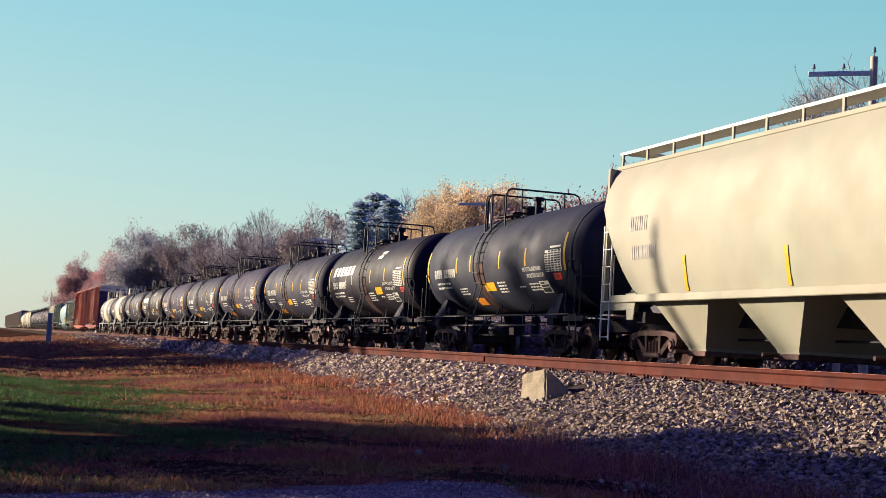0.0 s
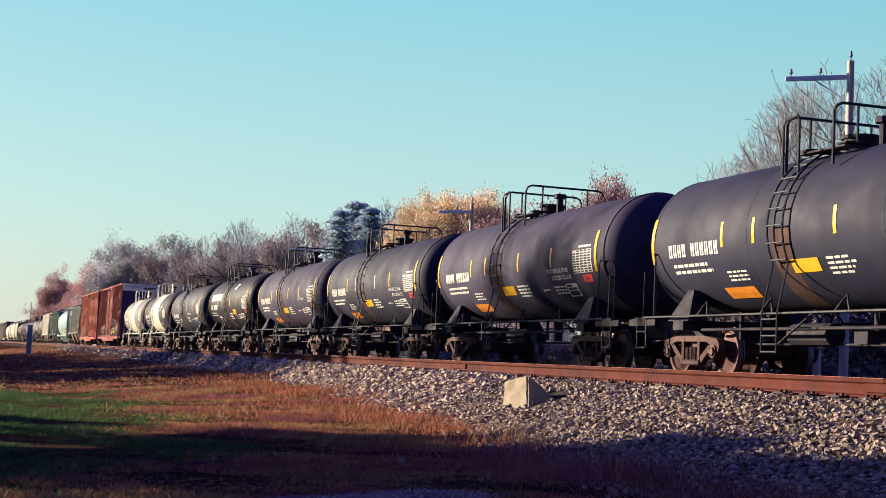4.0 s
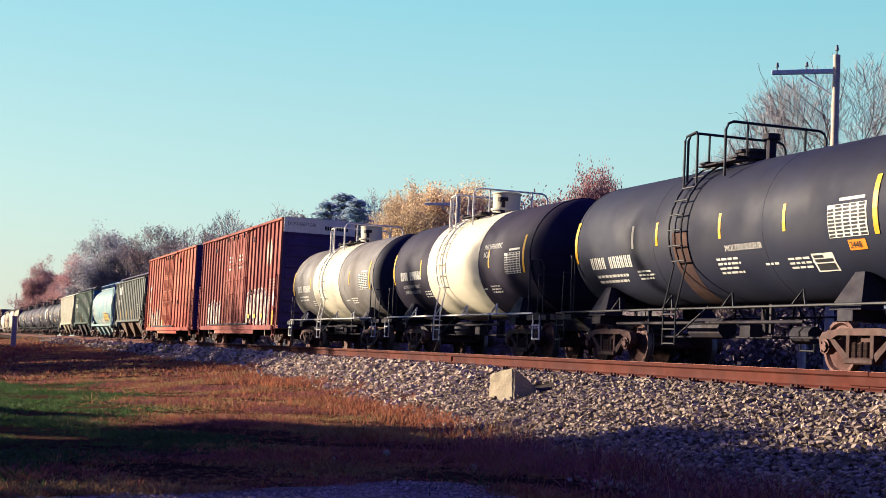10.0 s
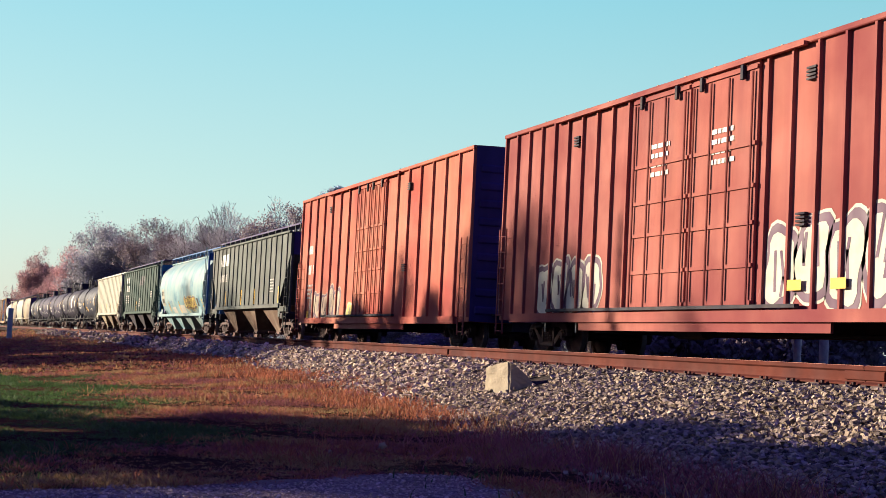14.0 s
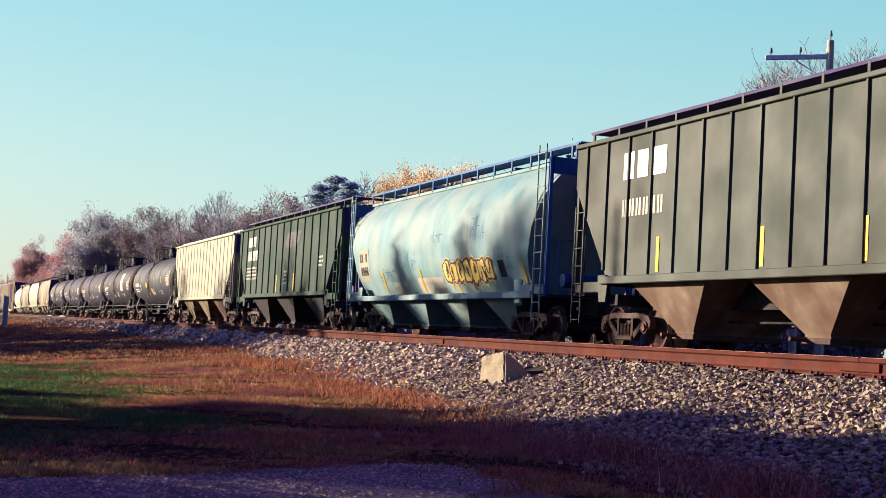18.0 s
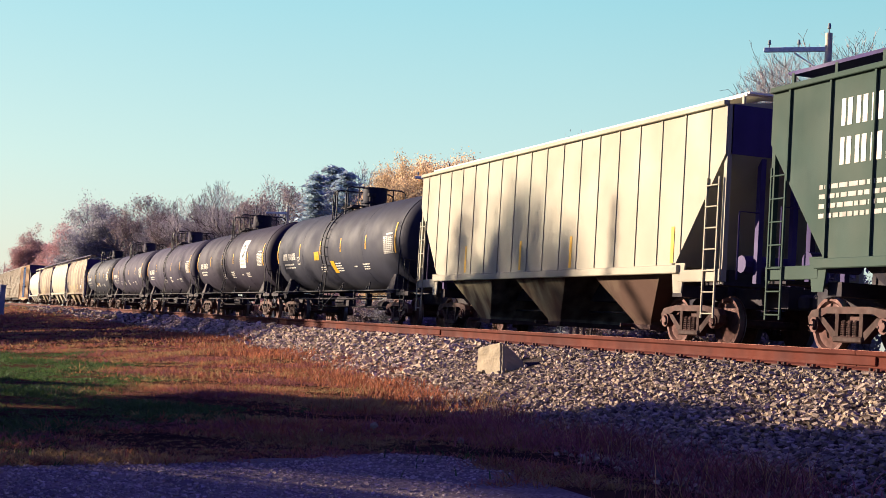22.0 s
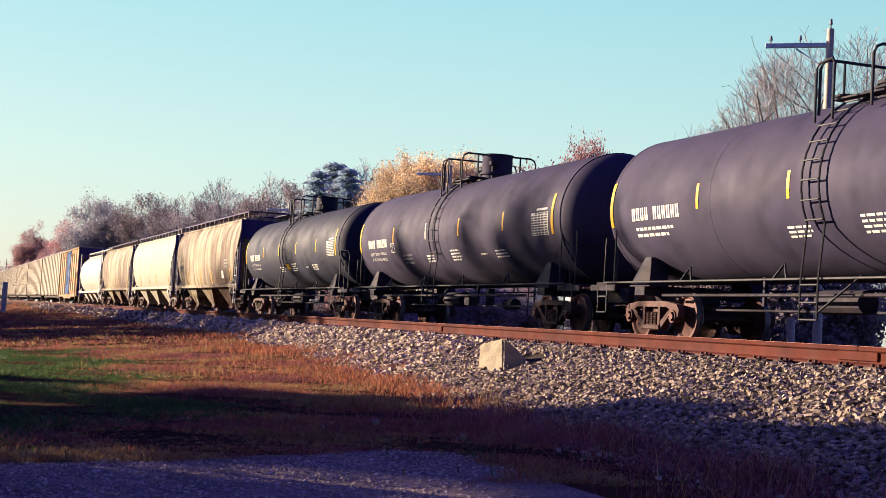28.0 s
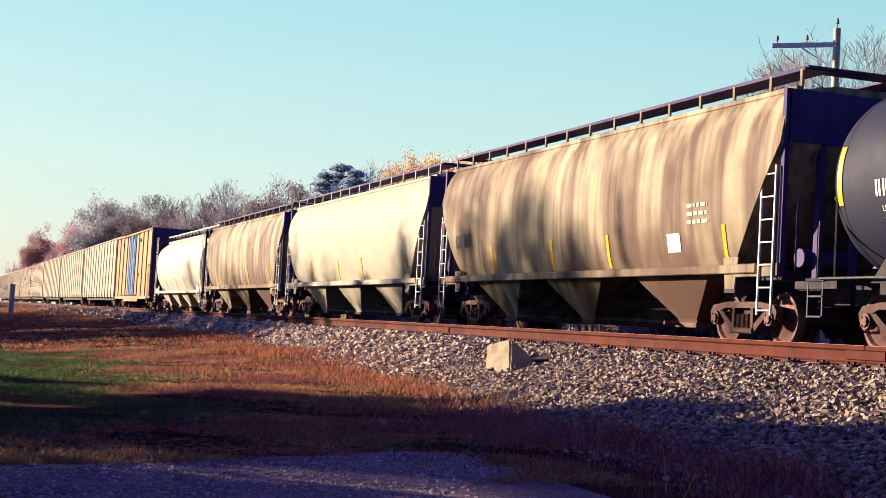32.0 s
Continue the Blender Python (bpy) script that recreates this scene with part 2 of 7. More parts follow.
# pole and crossarm wood are paled, with haze and bloom in their colour
M_POLE = mat("weathered_hazy_pole_wood", (0.55, 0.46, 0.36), 0.85, vary=0.2, grain=10.0, bump=0.4)
M_ARM = mat("hazy_crossarm_wood", (0.62, 0.64, 0.68), 0.8, vary=0.2, grain=10.0, bump=0.3)
M_GLASSY = mat("glazed_insulator", (0.25, 0.28, 0.28), 0.2, vary=0.1, grain=10.0, bump=0.0)
M_HOUSE = mat("white_house_siding", (0.492, 0.484, 0.459), 0.6, vary=0.06, grain=4.0, bump=0.2)
M_ROOF = mat("dark_roof_shingles", (0.10, 0.09, 0.09), 0.85, vary=0.3, grain=8.0, bump=0.5)
M_PANE = mat("dark_window_glass", (0.03, 0.035, 0.04), 0.1, vary=0.1, grain=2.0, bump=0.0, gloss=0.6)
M_POSTBLUE = mat("blue_grey_painted_post", (0.24, 0.30, 0.36), 0.6, vary=0.15, grain=6.0, bump=0.1)
# dull mauve stands in for haze over distant leaves
M_HAZE = mat("dull_mauve_leaves", (0.26, 0.21, 0.22), 0.8, vary=0.2, grain=0.6, bump=0.0, spread=0.3, leaf=0.35)
M_GRIT = mat("lane_grit", (0.252, 0.198, 0.174), 0.95, vary=0.3, grain=14.0, bump=0.3, spread=0.4)
# navy shade of car ends and walkways, painted into their colour
M_ENDSHADE = mat("navy_shaded_end", (0.045, 0.03, 0.115), 0.65, vary=0.25, grain=1.0, streak=0.3, bump=0.1)
M_PROC = mat("violet_black_tank_paint", (0.009, 0.007, 0.017), 0.58, vary=0.3, grain=1.2, streak=0.3, second=(0.023, 0.018, 0.026), patch=0.5, bump=0.05, gloss=0.12)
M_STAIN = mat("rusty_ladder_stain", (0.085, 0.05, 0.042), 0.8, vary=0.35, grain=3.0, second=(0.05, 0.032, 0.034), patch=2.0, gloss=0.05)
M_RUSTBAY = mat("rust_stained_bay_steel", (0.20, 0.15, 0.115), 0.8, vary=0.25, grain=2.0, streak=0.5, second=(0.11, 0.065, 0.05), patch=1.2, gloss=0.06)
M_SPRAYT = mat("dull_cream_spray_paint", (0.361, 0.303, 0.221), 0.7, vary=0.25, grain=3.0, second=(0.295, 0.164, 0.115), patch=1.5, bump=0.0)


# ---- mesh helpers ----
def solid(bm, co, size, rz=0.0, bevel=0.0):
    """A box of that size about co."""
    m = Matrix.Translation(co) @ Matrix.Rotation(radians(rz), 4, "Z") @ Matrix.Diagonal((*size, 1))
    r = bmesh.ops.create_cube(bm, size=1.0, matrix=m)
    if bevel:
        es = {e for v in r["verts"] for e in v.link_edges}
        bmesh.ops.bevel(bm, geom=list(es), offset=bevel, segments=1, affect="EDGES")
    return bm


def rod(bm, a, b, r, n=8, r2=None, caps=True):
    """A round bar from a to b."""
    a, b = Vector(a), Vector(b)
    d = b - a
    q = d.to_track_quat("Z", "Y").to_matrix().to_4x4()
    bmesh.ops.create_cone(bm, cap_ends=caps, segments=n, radius1=r, radius2=r if r2 is None else r2, depth=d.length,
                          matrix=Matrix.Translation((a + b) / 2) @ q)
    return bm


def pipe(bm, pts, r, n=6):
    """A bent round bar through the points."""
    rings = []
    pts = [Vector(p) for p in pts]
    for i, p in enumerate(pts):
        d = (pts[min(i + 1, len(pts) - 1)] - pts[max(i - 1, 0)]).normalized()
        side = d.cross(Vector((0, 0, 1)) if abs(d.z) < 0.9 else Vector((1, 0, 0))).normalized()
        up = side.cross(d)
        rings.append([bm.verts.new(p + r * (math.cos(2 * math.pi * k / n) * side + math.sin(2 * math.pi * k / n) * up)) for k in range(n)])
    for u, v in zip(rings, rings[1:]):
        for k in range(n):
            bm.faces.new((u[k], u[(k + 1) % n], v[(k + 1) % n], v[k]))
    for ring in (rings[0], rings[-1]):
        bm.faces.new(ring)
    return bm


def plate(bm, pts, depth):
    """A flat plate: an outline, thickened by the vector depth."""
    depth = Vector(depth)
    u = [bm.verts.new(Vector(p)) for p in pts]
    v = [bm.verts.new(Vector(p) + depth) for p in pts]
    bm.faces.new(u)
    bm.faces.new(v[::-1])
    for i in range(len(pts)):
        j = (i + 1) % len(pts)
        bm.faces.new((u[j], u[i], v[i], v[j]))
    return bm


def loft(bm, rings, close=True, caps=True):
    vs = [[bm.verts.new(p) for p in ring] for ring in rings]
    for u, v in zip(vs, vs[1:]):
        n = len(u)
        for k in range(n if close else n - 1):
            bm.faces.new((u[k], u[(k + 1) % n], v[(k + 1) % n], v[k]))
    if caps:
        bm.faces.new(vs[0][::-1])
        bm.faces.new(vs[-1])
    return bm


def mesh_of(name, bm, material, smooth=False):
    bmesh.ops.recalc_face_normals(bm, faces=bm.faces)
    me = bpy.data.meshes.new(name)
    bm.to_mesh(me)
    bm.free()
    me.materials.append(material)
    if smooth:
        for p in me.polygons:
            p.use_smooth = True
        me.set_sharp_from_angle(angle=radians(38))
    return me


def part(name, bm, material, parent, label="", smooth=False, at=None):
    """Links a bmesh, or a mesh, as one mesh object under a thing or under a part."""
    me = bm if isinstance(bm, bpy.types.Mesh) else mesh_of(name, bm, material, smooth)
    ob = new(name, me)
    ob.parent = parent
    if at is not None:
        ob.matrix_basis = at
    if label:
        ob["label"] = label
    return ob


def thing(name, label, category, group="", at=None, kind=""):
    ob = new(name)
    ob.empty_display_size = 0.2
    if at is not None:
        ob.matrix_world = at
    return tagged(ob, label, category, group, kind)


def one(name, bm, material, label="", category="", group="", kind="", smooth=False, at=None):
    ob = new(name, bm if isinstance(bm, bpy.types.Mesh) else mesh_of(name, bm, material, smooth))
    if at is not None:
        ob.matrix_world = at
    return tagged(ob, label, category, group, kind)


def soup(name, verts, faces, material):
    me = bpy.data.meshes.new(name)
    me.from_pydata([tuple(v) for v in verts] if not isinstance(verts, np.ndarray) else verts.tolist(), [],
                   faces.tolist() if isinstance(faces, np.ndarray) else faces)
    me.materials.append(material)
    me.update()
    return me


def B():
    return bmesh.new()


# ---- ground, tracks ----
def lerp_at(v, table):
    """Straight lines between (place, value) pairs."""
    for (a, p), (b, q) in zip(table, table[1:]):
        if v <= b:
            return p + (q - p) * min(1.0, max(0.0, (v - a) / (b - a)))
    return table[-1][1]


RAIL_Y, NEAR_MID = -6.28, -5.56
TOE_Y = [(-300, -7.3), (-70, -7.3), (-40, -7.35), (-30, -7.6), (-22, -8.0), (-17, -8.6), (-12, -9.3), (-8, -9.4), (40, -9.4)]
TOE_Z = [(-300, -0.42), (-70, -0.45), (-36, -0.52), (-22, -0.68), (-17, -0.78), (-12, -0.9), (0, -0.95), (40, -0.95)]


def ground_z(x, y):
    """The height of the finished surface at a place."""
    ty, tz = lerp_at(x, TOE_Y), lerp_at(x, TOE_Z)
    if y < -16:
        return -1.0 if y > -40 else -1.0
    if y < ty:
        return tz + (-1.0 - tz) * min(1.0, (ty - y) / 5.0)
    if y < -7.0:
        return tz + (-0.17 - tz) * ((y - ty) / (-7.0 - ty)) ** 0.9
    if y < 1.9:
        return -0.17
    if y < 4.0:
        return -0.17 - 0.33 * (y - 1.9) / 2.1
    return -0.5


def spaced(table):
    """Grid lines: (from, to, step) stretches."""
    out_v = []
    for a, b, s in table:
        k = max(1, round((b - a) / s))
        out_v += [a + (b - a) * i / k for i in range(k)]
    return out_v + [table[-1][1]]


def build_ground():
    xs = spaced([(-4000, -600, 400), (-600, -120, 40), (-120, -50, 5), (-50, 0, 0.4), (0, 60, 6), (60, 3000, 500)])
    ys = spaced([(-3000, -200, 400), (-200, -40, 20), (-40, -16, 2), (-16, -6.8, 0.3), (-6.8, 1.9, 2.9), (1.9, 20, 1.5), (20, 200, 20), (200, 3000, 400)])
    verts, faces = [], []
    for x in xs:
        for y in ys:
            z = ground_z(x, y)
            if -50 < x < 0 and -16 < y < -7:
                z += 0.008 * noise.noise((x * 0.6, y * 0.6, 0)) + 0.008 * noise.noise((x * 2.3, y * 2.3, 5))
            ty = lerp_at(x, TOE_Y)
            if ty + 0.2 < y < 2.6:
                z -= 0.12
            verts.append((x, y, z))
    ny = len(ys)
    for i in range(len(xs) - 1):
        for j in range(ny - 1):
            k = i * ny + j
            faces.append((k, k + ny, k + ny + 1, k + 1))
    ob = new("ground", soup("ground", verts, faces, M_SOIL))
    return tagged(ob, "short lawn and dry grass on flat ground", "ground", kind="structure")


ground = build_ground()


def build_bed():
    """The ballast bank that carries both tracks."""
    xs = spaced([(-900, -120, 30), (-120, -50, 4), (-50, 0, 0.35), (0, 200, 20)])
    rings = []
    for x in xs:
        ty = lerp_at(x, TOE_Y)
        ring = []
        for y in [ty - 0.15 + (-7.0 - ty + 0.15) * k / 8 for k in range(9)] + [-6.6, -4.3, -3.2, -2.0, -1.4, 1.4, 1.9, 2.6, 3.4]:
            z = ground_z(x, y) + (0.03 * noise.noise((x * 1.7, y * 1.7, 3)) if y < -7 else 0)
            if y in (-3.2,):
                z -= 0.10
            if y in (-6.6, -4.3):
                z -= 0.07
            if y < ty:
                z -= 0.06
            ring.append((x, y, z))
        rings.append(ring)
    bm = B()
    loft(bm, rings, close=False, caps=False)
    return one("ballast_bed", bm, M_BED, "crushed limestone track bed, dark as the shade between its stones", "ballast", kind="structure")


bed = build_bed()


def rail_section(y, top, x0, x1):
    """One flat-bottomed steel rail: foot, web, head."""
    prof = [(-0.076, 0), (0.076, 0), (0.076, 0.012), (0.018, 0.032), (0.009, 0.06), (0.009, 0.125), (0.034, 0.143), (0.037, 0.172),
            (0.026, 0.182), (-0.026, 0.182), (-0.037, 0.172), (-0.034, 0.143), (-0.009, 0.125), (-0.009, 0.06), (-0.018, 0.032), (-0.076, 0.012)]
    bm = B()
    loft(bm, [[(x, y + p, top - 0.182 + q) for p, q in prof] for x in (x0, x1)])
    return bm


def build_track(name, mid, top, near, label):
    t = thing(name, label, "railway track", "railway tracks")
    for side in (-0.72, 0.72):
        cuts = [200, -11.42, -23.3, -35.2, -47.1, -900] if near else [200, -900]
        for a, b in zip(cuts, cuts[1:]):
            r = part("rail", rail_section(mid + side, top, b + 0.006, a - 0.006), M_RAIL, t, "rust-brown steel rail")
            bm = B()
            solid(bm, ((a + b) / 2, mid + side, top + 0.001), (a - b - 0.05, 0.05, 0.003))
            part("running_surface", bm, M_RAILTOP, r, "worn rail head")
    # wooden ties with their plates and spikes; far ones are joined
    tie_me, pale_me = None, None
    bm = B()
    solid(bm, (0, 0, 0), (0.23, 2.6, 0.18), bevel=0.008)
    tie_me = mesh_of("tie", bm, M_TIE)
    bm = B()
    solid(bm, (0, 0, 0), (0.23, 2.6, 0.18), bevel=0.008)
    pale_me = mesh_of("tie", bm, M_TIELIGHT)
    bm = B()
    solid(bm, (0, 0, 0), (0.18, 0.36, 0.016))
    for dx, dy in ((0.05, -0.11), (-0.05, -0.11), (0.05, 0.11), (-0.05, 0.11)):
        solid(bm, (dx, dy, 0.018), (0.024, 0.03, 0.03))
    plate_me = mesh_of("tie_plate", bm, M_TRUCK)
    rnd = random.Random(4)
    step, n = 0.52, 0
    x = 6.0
    far = B()
    while x > -170:
        if near and x > -60:
            pale = abs(x + 14.45) < 0.26
            skew = rnd.uniform(-0.05, 0.05)
            tie = part("tie", pale_me if pale else tie_me, None, t, "pale newer tie" if pale else "",
                       at=pose(x, mid + skew + (-0.16 if pale else 0), top - 0.182 - 0.106, 0, 0, rnd.uniform(-1.5, 1.5)))
            for s in (-0.72, 0.72):
                part("tie_plate", plate_me, None, t, at=pose(x, mid + s, top - 0.182 - 0.006))
        else:
            solid(far, (x, mid, top - 0.182 - 0.106), (0.23, 2.6, 0.18))
        x -= step + rnd.uniform(-0.03, 0.03)
    part("tie_row", far, M_TIE, t)["kind"] = "stuff"
    if near:
        # bolted joint bar in the nearest rail
        for jx in (-11.42, -23.3, -35.2):
            bm = B()
            for s in (-1, 1):
                solid(bm, (jx, mid - 0.72 + s * 0.022, top - 0.092), (0.62, 0.022, 0.085), bevel=0.006)
            part("joint_bar", bm, M_RAIL, t, "bolted rusty joint bar")
    return t


near_track = build_track("near_track", NEAR_MID, 0.06, True, "empty rusty railway track on grey ballast")
far_track = build_track("main_track", 0.0, 0.0, False, "railway track that carries the freight train")

# the gravel lane at the near side of the lawn
bm = B()
edge = [(-5.0, -12.3), (-7.0, -11.55), (-8.6, -11.0), (-9.5, -10.72), (-10.2, -10.68), (-10.4, -11.1), (-9.95, -12.2), (-9.5, -13.2), (-9.25, -14.2), (-9.2, -16.0), (-10.5, -30.0)]
grid = []
for (ax, ay), (ex, ey) in zip(edge[:-2], edge[1:-1]):   # a worn, uneven border
    for k in range(7):
        qx, qy = ax + (ex - ax) * k / 7, ay + (ey - ay) * k / 7
        qx += 0.16 * noise.noise((qx * 1.9, qy * 1.9, 7)) + 0.08 * noise.noise((qx * 6, qy * 6, 2))
        qy += 0.10 * noise.noise((qx * 1.9, qy * 1.9, 9))
        grid.append([(qx + (30 - qx) * j / 8, qy, ground_z(qx, qy) + 0.012) for j in range(9)])
for ex, ey in edge[-2:]:
    grid.append([(ex + (30 - ex) * k / 8, ey, ground_z(ex, ey) + 0.012) for k in range(9)])
loft(bm, grid, close=False, caps=False)
road = one("road", bm, M_ROAD, "worn gravel lane in the shade", "road", kind="structure")


# ---- running gear shared by all the cars ----
WHEEL_R = 0.457


def bogie_meshes():
    d = {}
    bm = B()
    solid(bm, (0, 0, 0.52), (0.34, 1.9, 0.24), bevel=0.03)
    solid(bm, (0, 0, 0.68), (0.5, 0.6, 0.1))
    rod(bm, (-0.55, 0, 0.4), (0.55, 0, 0.4), 0.04)
    d["bolster"] = mesh_of("truck", bm, M_TRUCK)
    bm = B()
    w = (0, 0.14, 0)
    top = [(-1.1, 0.58), (-1.0, 0.69), (-0.52, 0.75), (0.52, 0.75), (1.0, 0.69), (1.1, 0.58), (1.06, 0.44), (0.96, 0.44), (0.92, 0.58),
           (0.76, 0.58), (0.6, 0.64), (-0.6, 0.64), (-0.76, 0.58), (-0.92, 0.58), (-0.96, 0.44), (-1.06, 0.44)]
    plate(bm, [(x, -0.07, z) for x, z in top], w)
    for s in (-1, 1):
        plate(bm, [(s * x, -0.06, z) for x, z in ((0.84, 0.58), (0.68, 0.58), (0.28, 0.3), (0.36, 0.2))], (0, 0.12, 0))
        solid(bm, (s * 0.31, 0, 0.46), (0.09, 0.14, 0.36))
    solid(bm, (0, 0, 0.24), (0.76, 0.2, 0.1), bevel=0.02)
    d["side_frame"] = mesh_of("side_frame", bm, M_TRUCK)
    bm = B()
    for k in (-0.15, 0.0, 0.15):
        for j in range(7):
            rod(bm, (k, -0.03, 0.29 + j * 0.035), (k, -0.03, 0.308 + j * 0.035), 0.062, 8)
        rod(bm, (k, -0.03, 0.29), (k, -0.03, 0.54), 0.04, 6)
    d["springs"] = mesh_of("spring_nest", bm, M_TRUCK)
    bm = B()
    rod(bm, (0, -1.0, 0), (0, 1.0, 0), 0.075, 10)
    for s in (-1, 1):
        prof = [(0.09, 0.64), (0.12, 0.66), (0.36, 0.70), (0.40, 0.655), (WHEEL_R, 0.655), (WHEEL_R, 0.76), (WHEEL_R + 0.028, 0.765), (WHEEL_R + 0.02, 0.79),
                (0.40, 0.79), (0.36, 0.75), (0.12, 0.77), (0.09, 0.78)]
        n = 28
        loft(bm, [[(r * math.cos(2 * math.pi * k / n), -s * (1.46 - y), r * math.sin(2 * math.pi * k / n)) for r, y in prof] for k in range(n + 1)], close=False, caps=False)
        rod(bm, (0, s * 0.96, 0), (0, s * 1.1, 0), 0.125, 14)
        rod(bm, (0, s * 1.1, 0), (0, s * 1.13, 0), 0.085, 12)
        for k in range(3):
            a = 2 * math.pi * k / 3
            rod(bm, (0.075 * math.cos(a), s * 1.1, 0.075 * math.sin(a)), (0.075 * math.cos(a), s * 1.145, 0.075 * math.sin(a)), 0.02, 6)
    bmesh.ops.remove_doubles(bm, verts=bm.verts, dist=0.0005)
    me = mesh_of("wheelset", bm, M_WHEEL, True)
    me.materials.append(M_TREAD)
    for p in me.polygons:
        c = p.center
        r = (c.x ** 2 + c.z ** 2) ** 0.5
        if r > 0.44 and abs(p.normal.y) < 0.5:
            p.material_index = 1
    d["wheelset"] = me
    return d


BOGIE = bogie_meshes()
WHEELSETS = {-0.889: [], 0.889: []}


def add_bogie(car, x):
    t = part("truck", BOGIE["bolster"], None, car, "rusty cast-steel truck", at=pose(x, 0, 0))
    for s in (-1, 1):
        part("side_frame", BOGIE["side_frame"], None, t, at=pose(0, s * 1.0, 0))
        part("spring_nest", BOGIE["springs"], None, t, at=pose(0, s * 1.0, 0))
    for dx in WHEELSETS:
        w = part("wheelset", BOGIE["wheelset"], None, t, "steel wheels with polished treads", at=pose(dx, 0, WHEEL_R))
        WHEELSETS[dx].append(w)
    return t


def coupler(car, x0, x1, z=0.86):
    bm = B()
    s = 1 if x1 > x0 else -1
    solid(bm, ((x0 + x1) / 2 - 0.1 * s, 0, z), (abs(x1 - x0), 0.16, 0.16))
    solid(bm, (x1 - 0.16 * s, 0.03, z), (0.3, 0.3, 0.28), bevel=0.05)
    part("coupler", bm, M_FRAME, car)
    bm = B()
    pipe(bm, [(x0, 0.28, z - 0.05), (x0 + (x1 - x0) * 0.5, 0.3, z - 0.32), (x1, 0.12, z - 0.42)], 0.025)
    part("brake_hose", bm, M_FRAME, car)


def ladder(car, x, w, y, z0, z1, material, step=0.38):
    """An upright ladder on a car's side."""
    bm = B()
    for s in (-1, 1):
        solid(bm, (x + s * w / 2, y, (z0 + z1) / 2), (0.035, 0.03, z1 - z0))
    z = z0 + 0.08
    while z < z1:
        rod(bm, (x - w / 2, y - 0.01, z), (x + w / 2, y - 0.01, z), 0.014, 6)
        z += step
    return part("ladder", bm, material, car)


def fine(ob):
    """What is too small to pick apart, lettering or twigs, stays one part."""
    ob["kind"] = "stuff"
    return ob


# ---- lettering, tape and placards: thin paint films on a flat or round side ----
class Skin:
    """Maps (along, up) on a car's side to its surface; round=(radius, height of axis) for tanks."""

    def __init__(self, y=1.5, z0=2.5, round_r=None, prof=None):
        self.y, self.z0, self.r, self.prof = y, z0, round_r, prof

    def put(self, x, v, lift=0.006):
        if self.r:
            a = v / self.r
            return (x, -(self.r + lift) * math.cos(a), self.z0 + (self.r + lift) * math.sin(a))
        if self.prof:
            return (x, -(lerp_at(self.z0 + v, self.prof) + lift + 0.004), self.z0 + v)
        return (x, -(self.y + lift), self.z0 + v)

    def rect(self, bm, x0, x1, v0, v1, lean=0.0, lift=0.006):
        n = max(1, int(abs(v1 - v0) / 0.12)) if self.r or self.prof else 1
        rows = []
        for k in range(n + 1):
            v = v0 + (v1 - v0) * k / n
            d = lean * (v - v0)
            rows.append([bm.verts.new(self.put(x0 + d, v, lift)), bm.verts.new(self.put(x1 + d, v, lift))])
        for a, b in zip(rows, rows[1:]):
            bm.faces.new((a[0], a[1], b[1], b[0]))

    def bars(self, bm, x, v, count, h, gaps=(), lean=0.0, fill=0.72, width=0.62):
        """A word that stays unread: one plain bar for each character."""
        w = h * width
        for k in range(count):
            if k not in gaps:
                self.rect(bm, x + k * w, x + k * w + w * 0.27, v, v + h, lean)
                self.rect(bm, x + k * w + w * 0.42, x + k * w + w * 0.72, v, v + h, lean)


def word(text, size, skin, x, v):
    """Lettering in the built-in font, laid on the skin."""
    cu = bpy.data.curves.new("lettering", "FONT")
    cu.body, cu.size, cu.resolution_u = text, size, 2
    tmp = bpy.data.objects.new("lettering", cu)
    me = bpy.data.meshes.new_from_object(tmp)
    bpy.data.objects.remove(tmp)
    for p in me.vertices:
        p.co = Vector(skin.put(x + p.co.x, v + p.co.y))
    me.materials.clear()
    return me


def grid_panel(car, skin, x0, x1, v0, v1, material=None, rows=9, cols=5):
    bm = B()
    skin.rect(bm, x0, x1, v0, v1)
    skin.rect(bm, x0 + 0.3 * (x1 - x0), x1 - 0.05, v1 + 0.05, v1 + 0.1)
    panel = part("data_panel", bm, material or M_LETTER, car, "white table of stencilled data")
    bm = B()
    rnd = random.Random(rows * cols)
    w, h = (x1 - x0) / cols, (v1 - v0) / rows
    for i in range(rows):
        for j in range(cols):
            if rnd.random() < 0.93:
                skin.rect(bm, x0 + j * w + w * 0.07, x0 + j * w + w * rnd.uniform(0.75, 0.94), v0 + i * h + h * 0.2, v0 + i * h + h * 0.84, lift=0.009)
    fine(part("table_rows", bm, M_BLACKLET, panel))


def small_lines(bm, skin, x, v, lines, length, h=0.07, rnd=None):
    rnd, h = rnd or random, h * 0.72
    for k in range(lines):
        xx, end = x, x + length * rnd.uniform(0.75, 1.0)
        while xx < end:
            w = rnd.uniform(0.08, 0.22)
            skin.rect(bm, xx, min(xx + w, end), v - k * h * 2.1, v - k * h * 2.1 + h)
            xx += w + 0.04


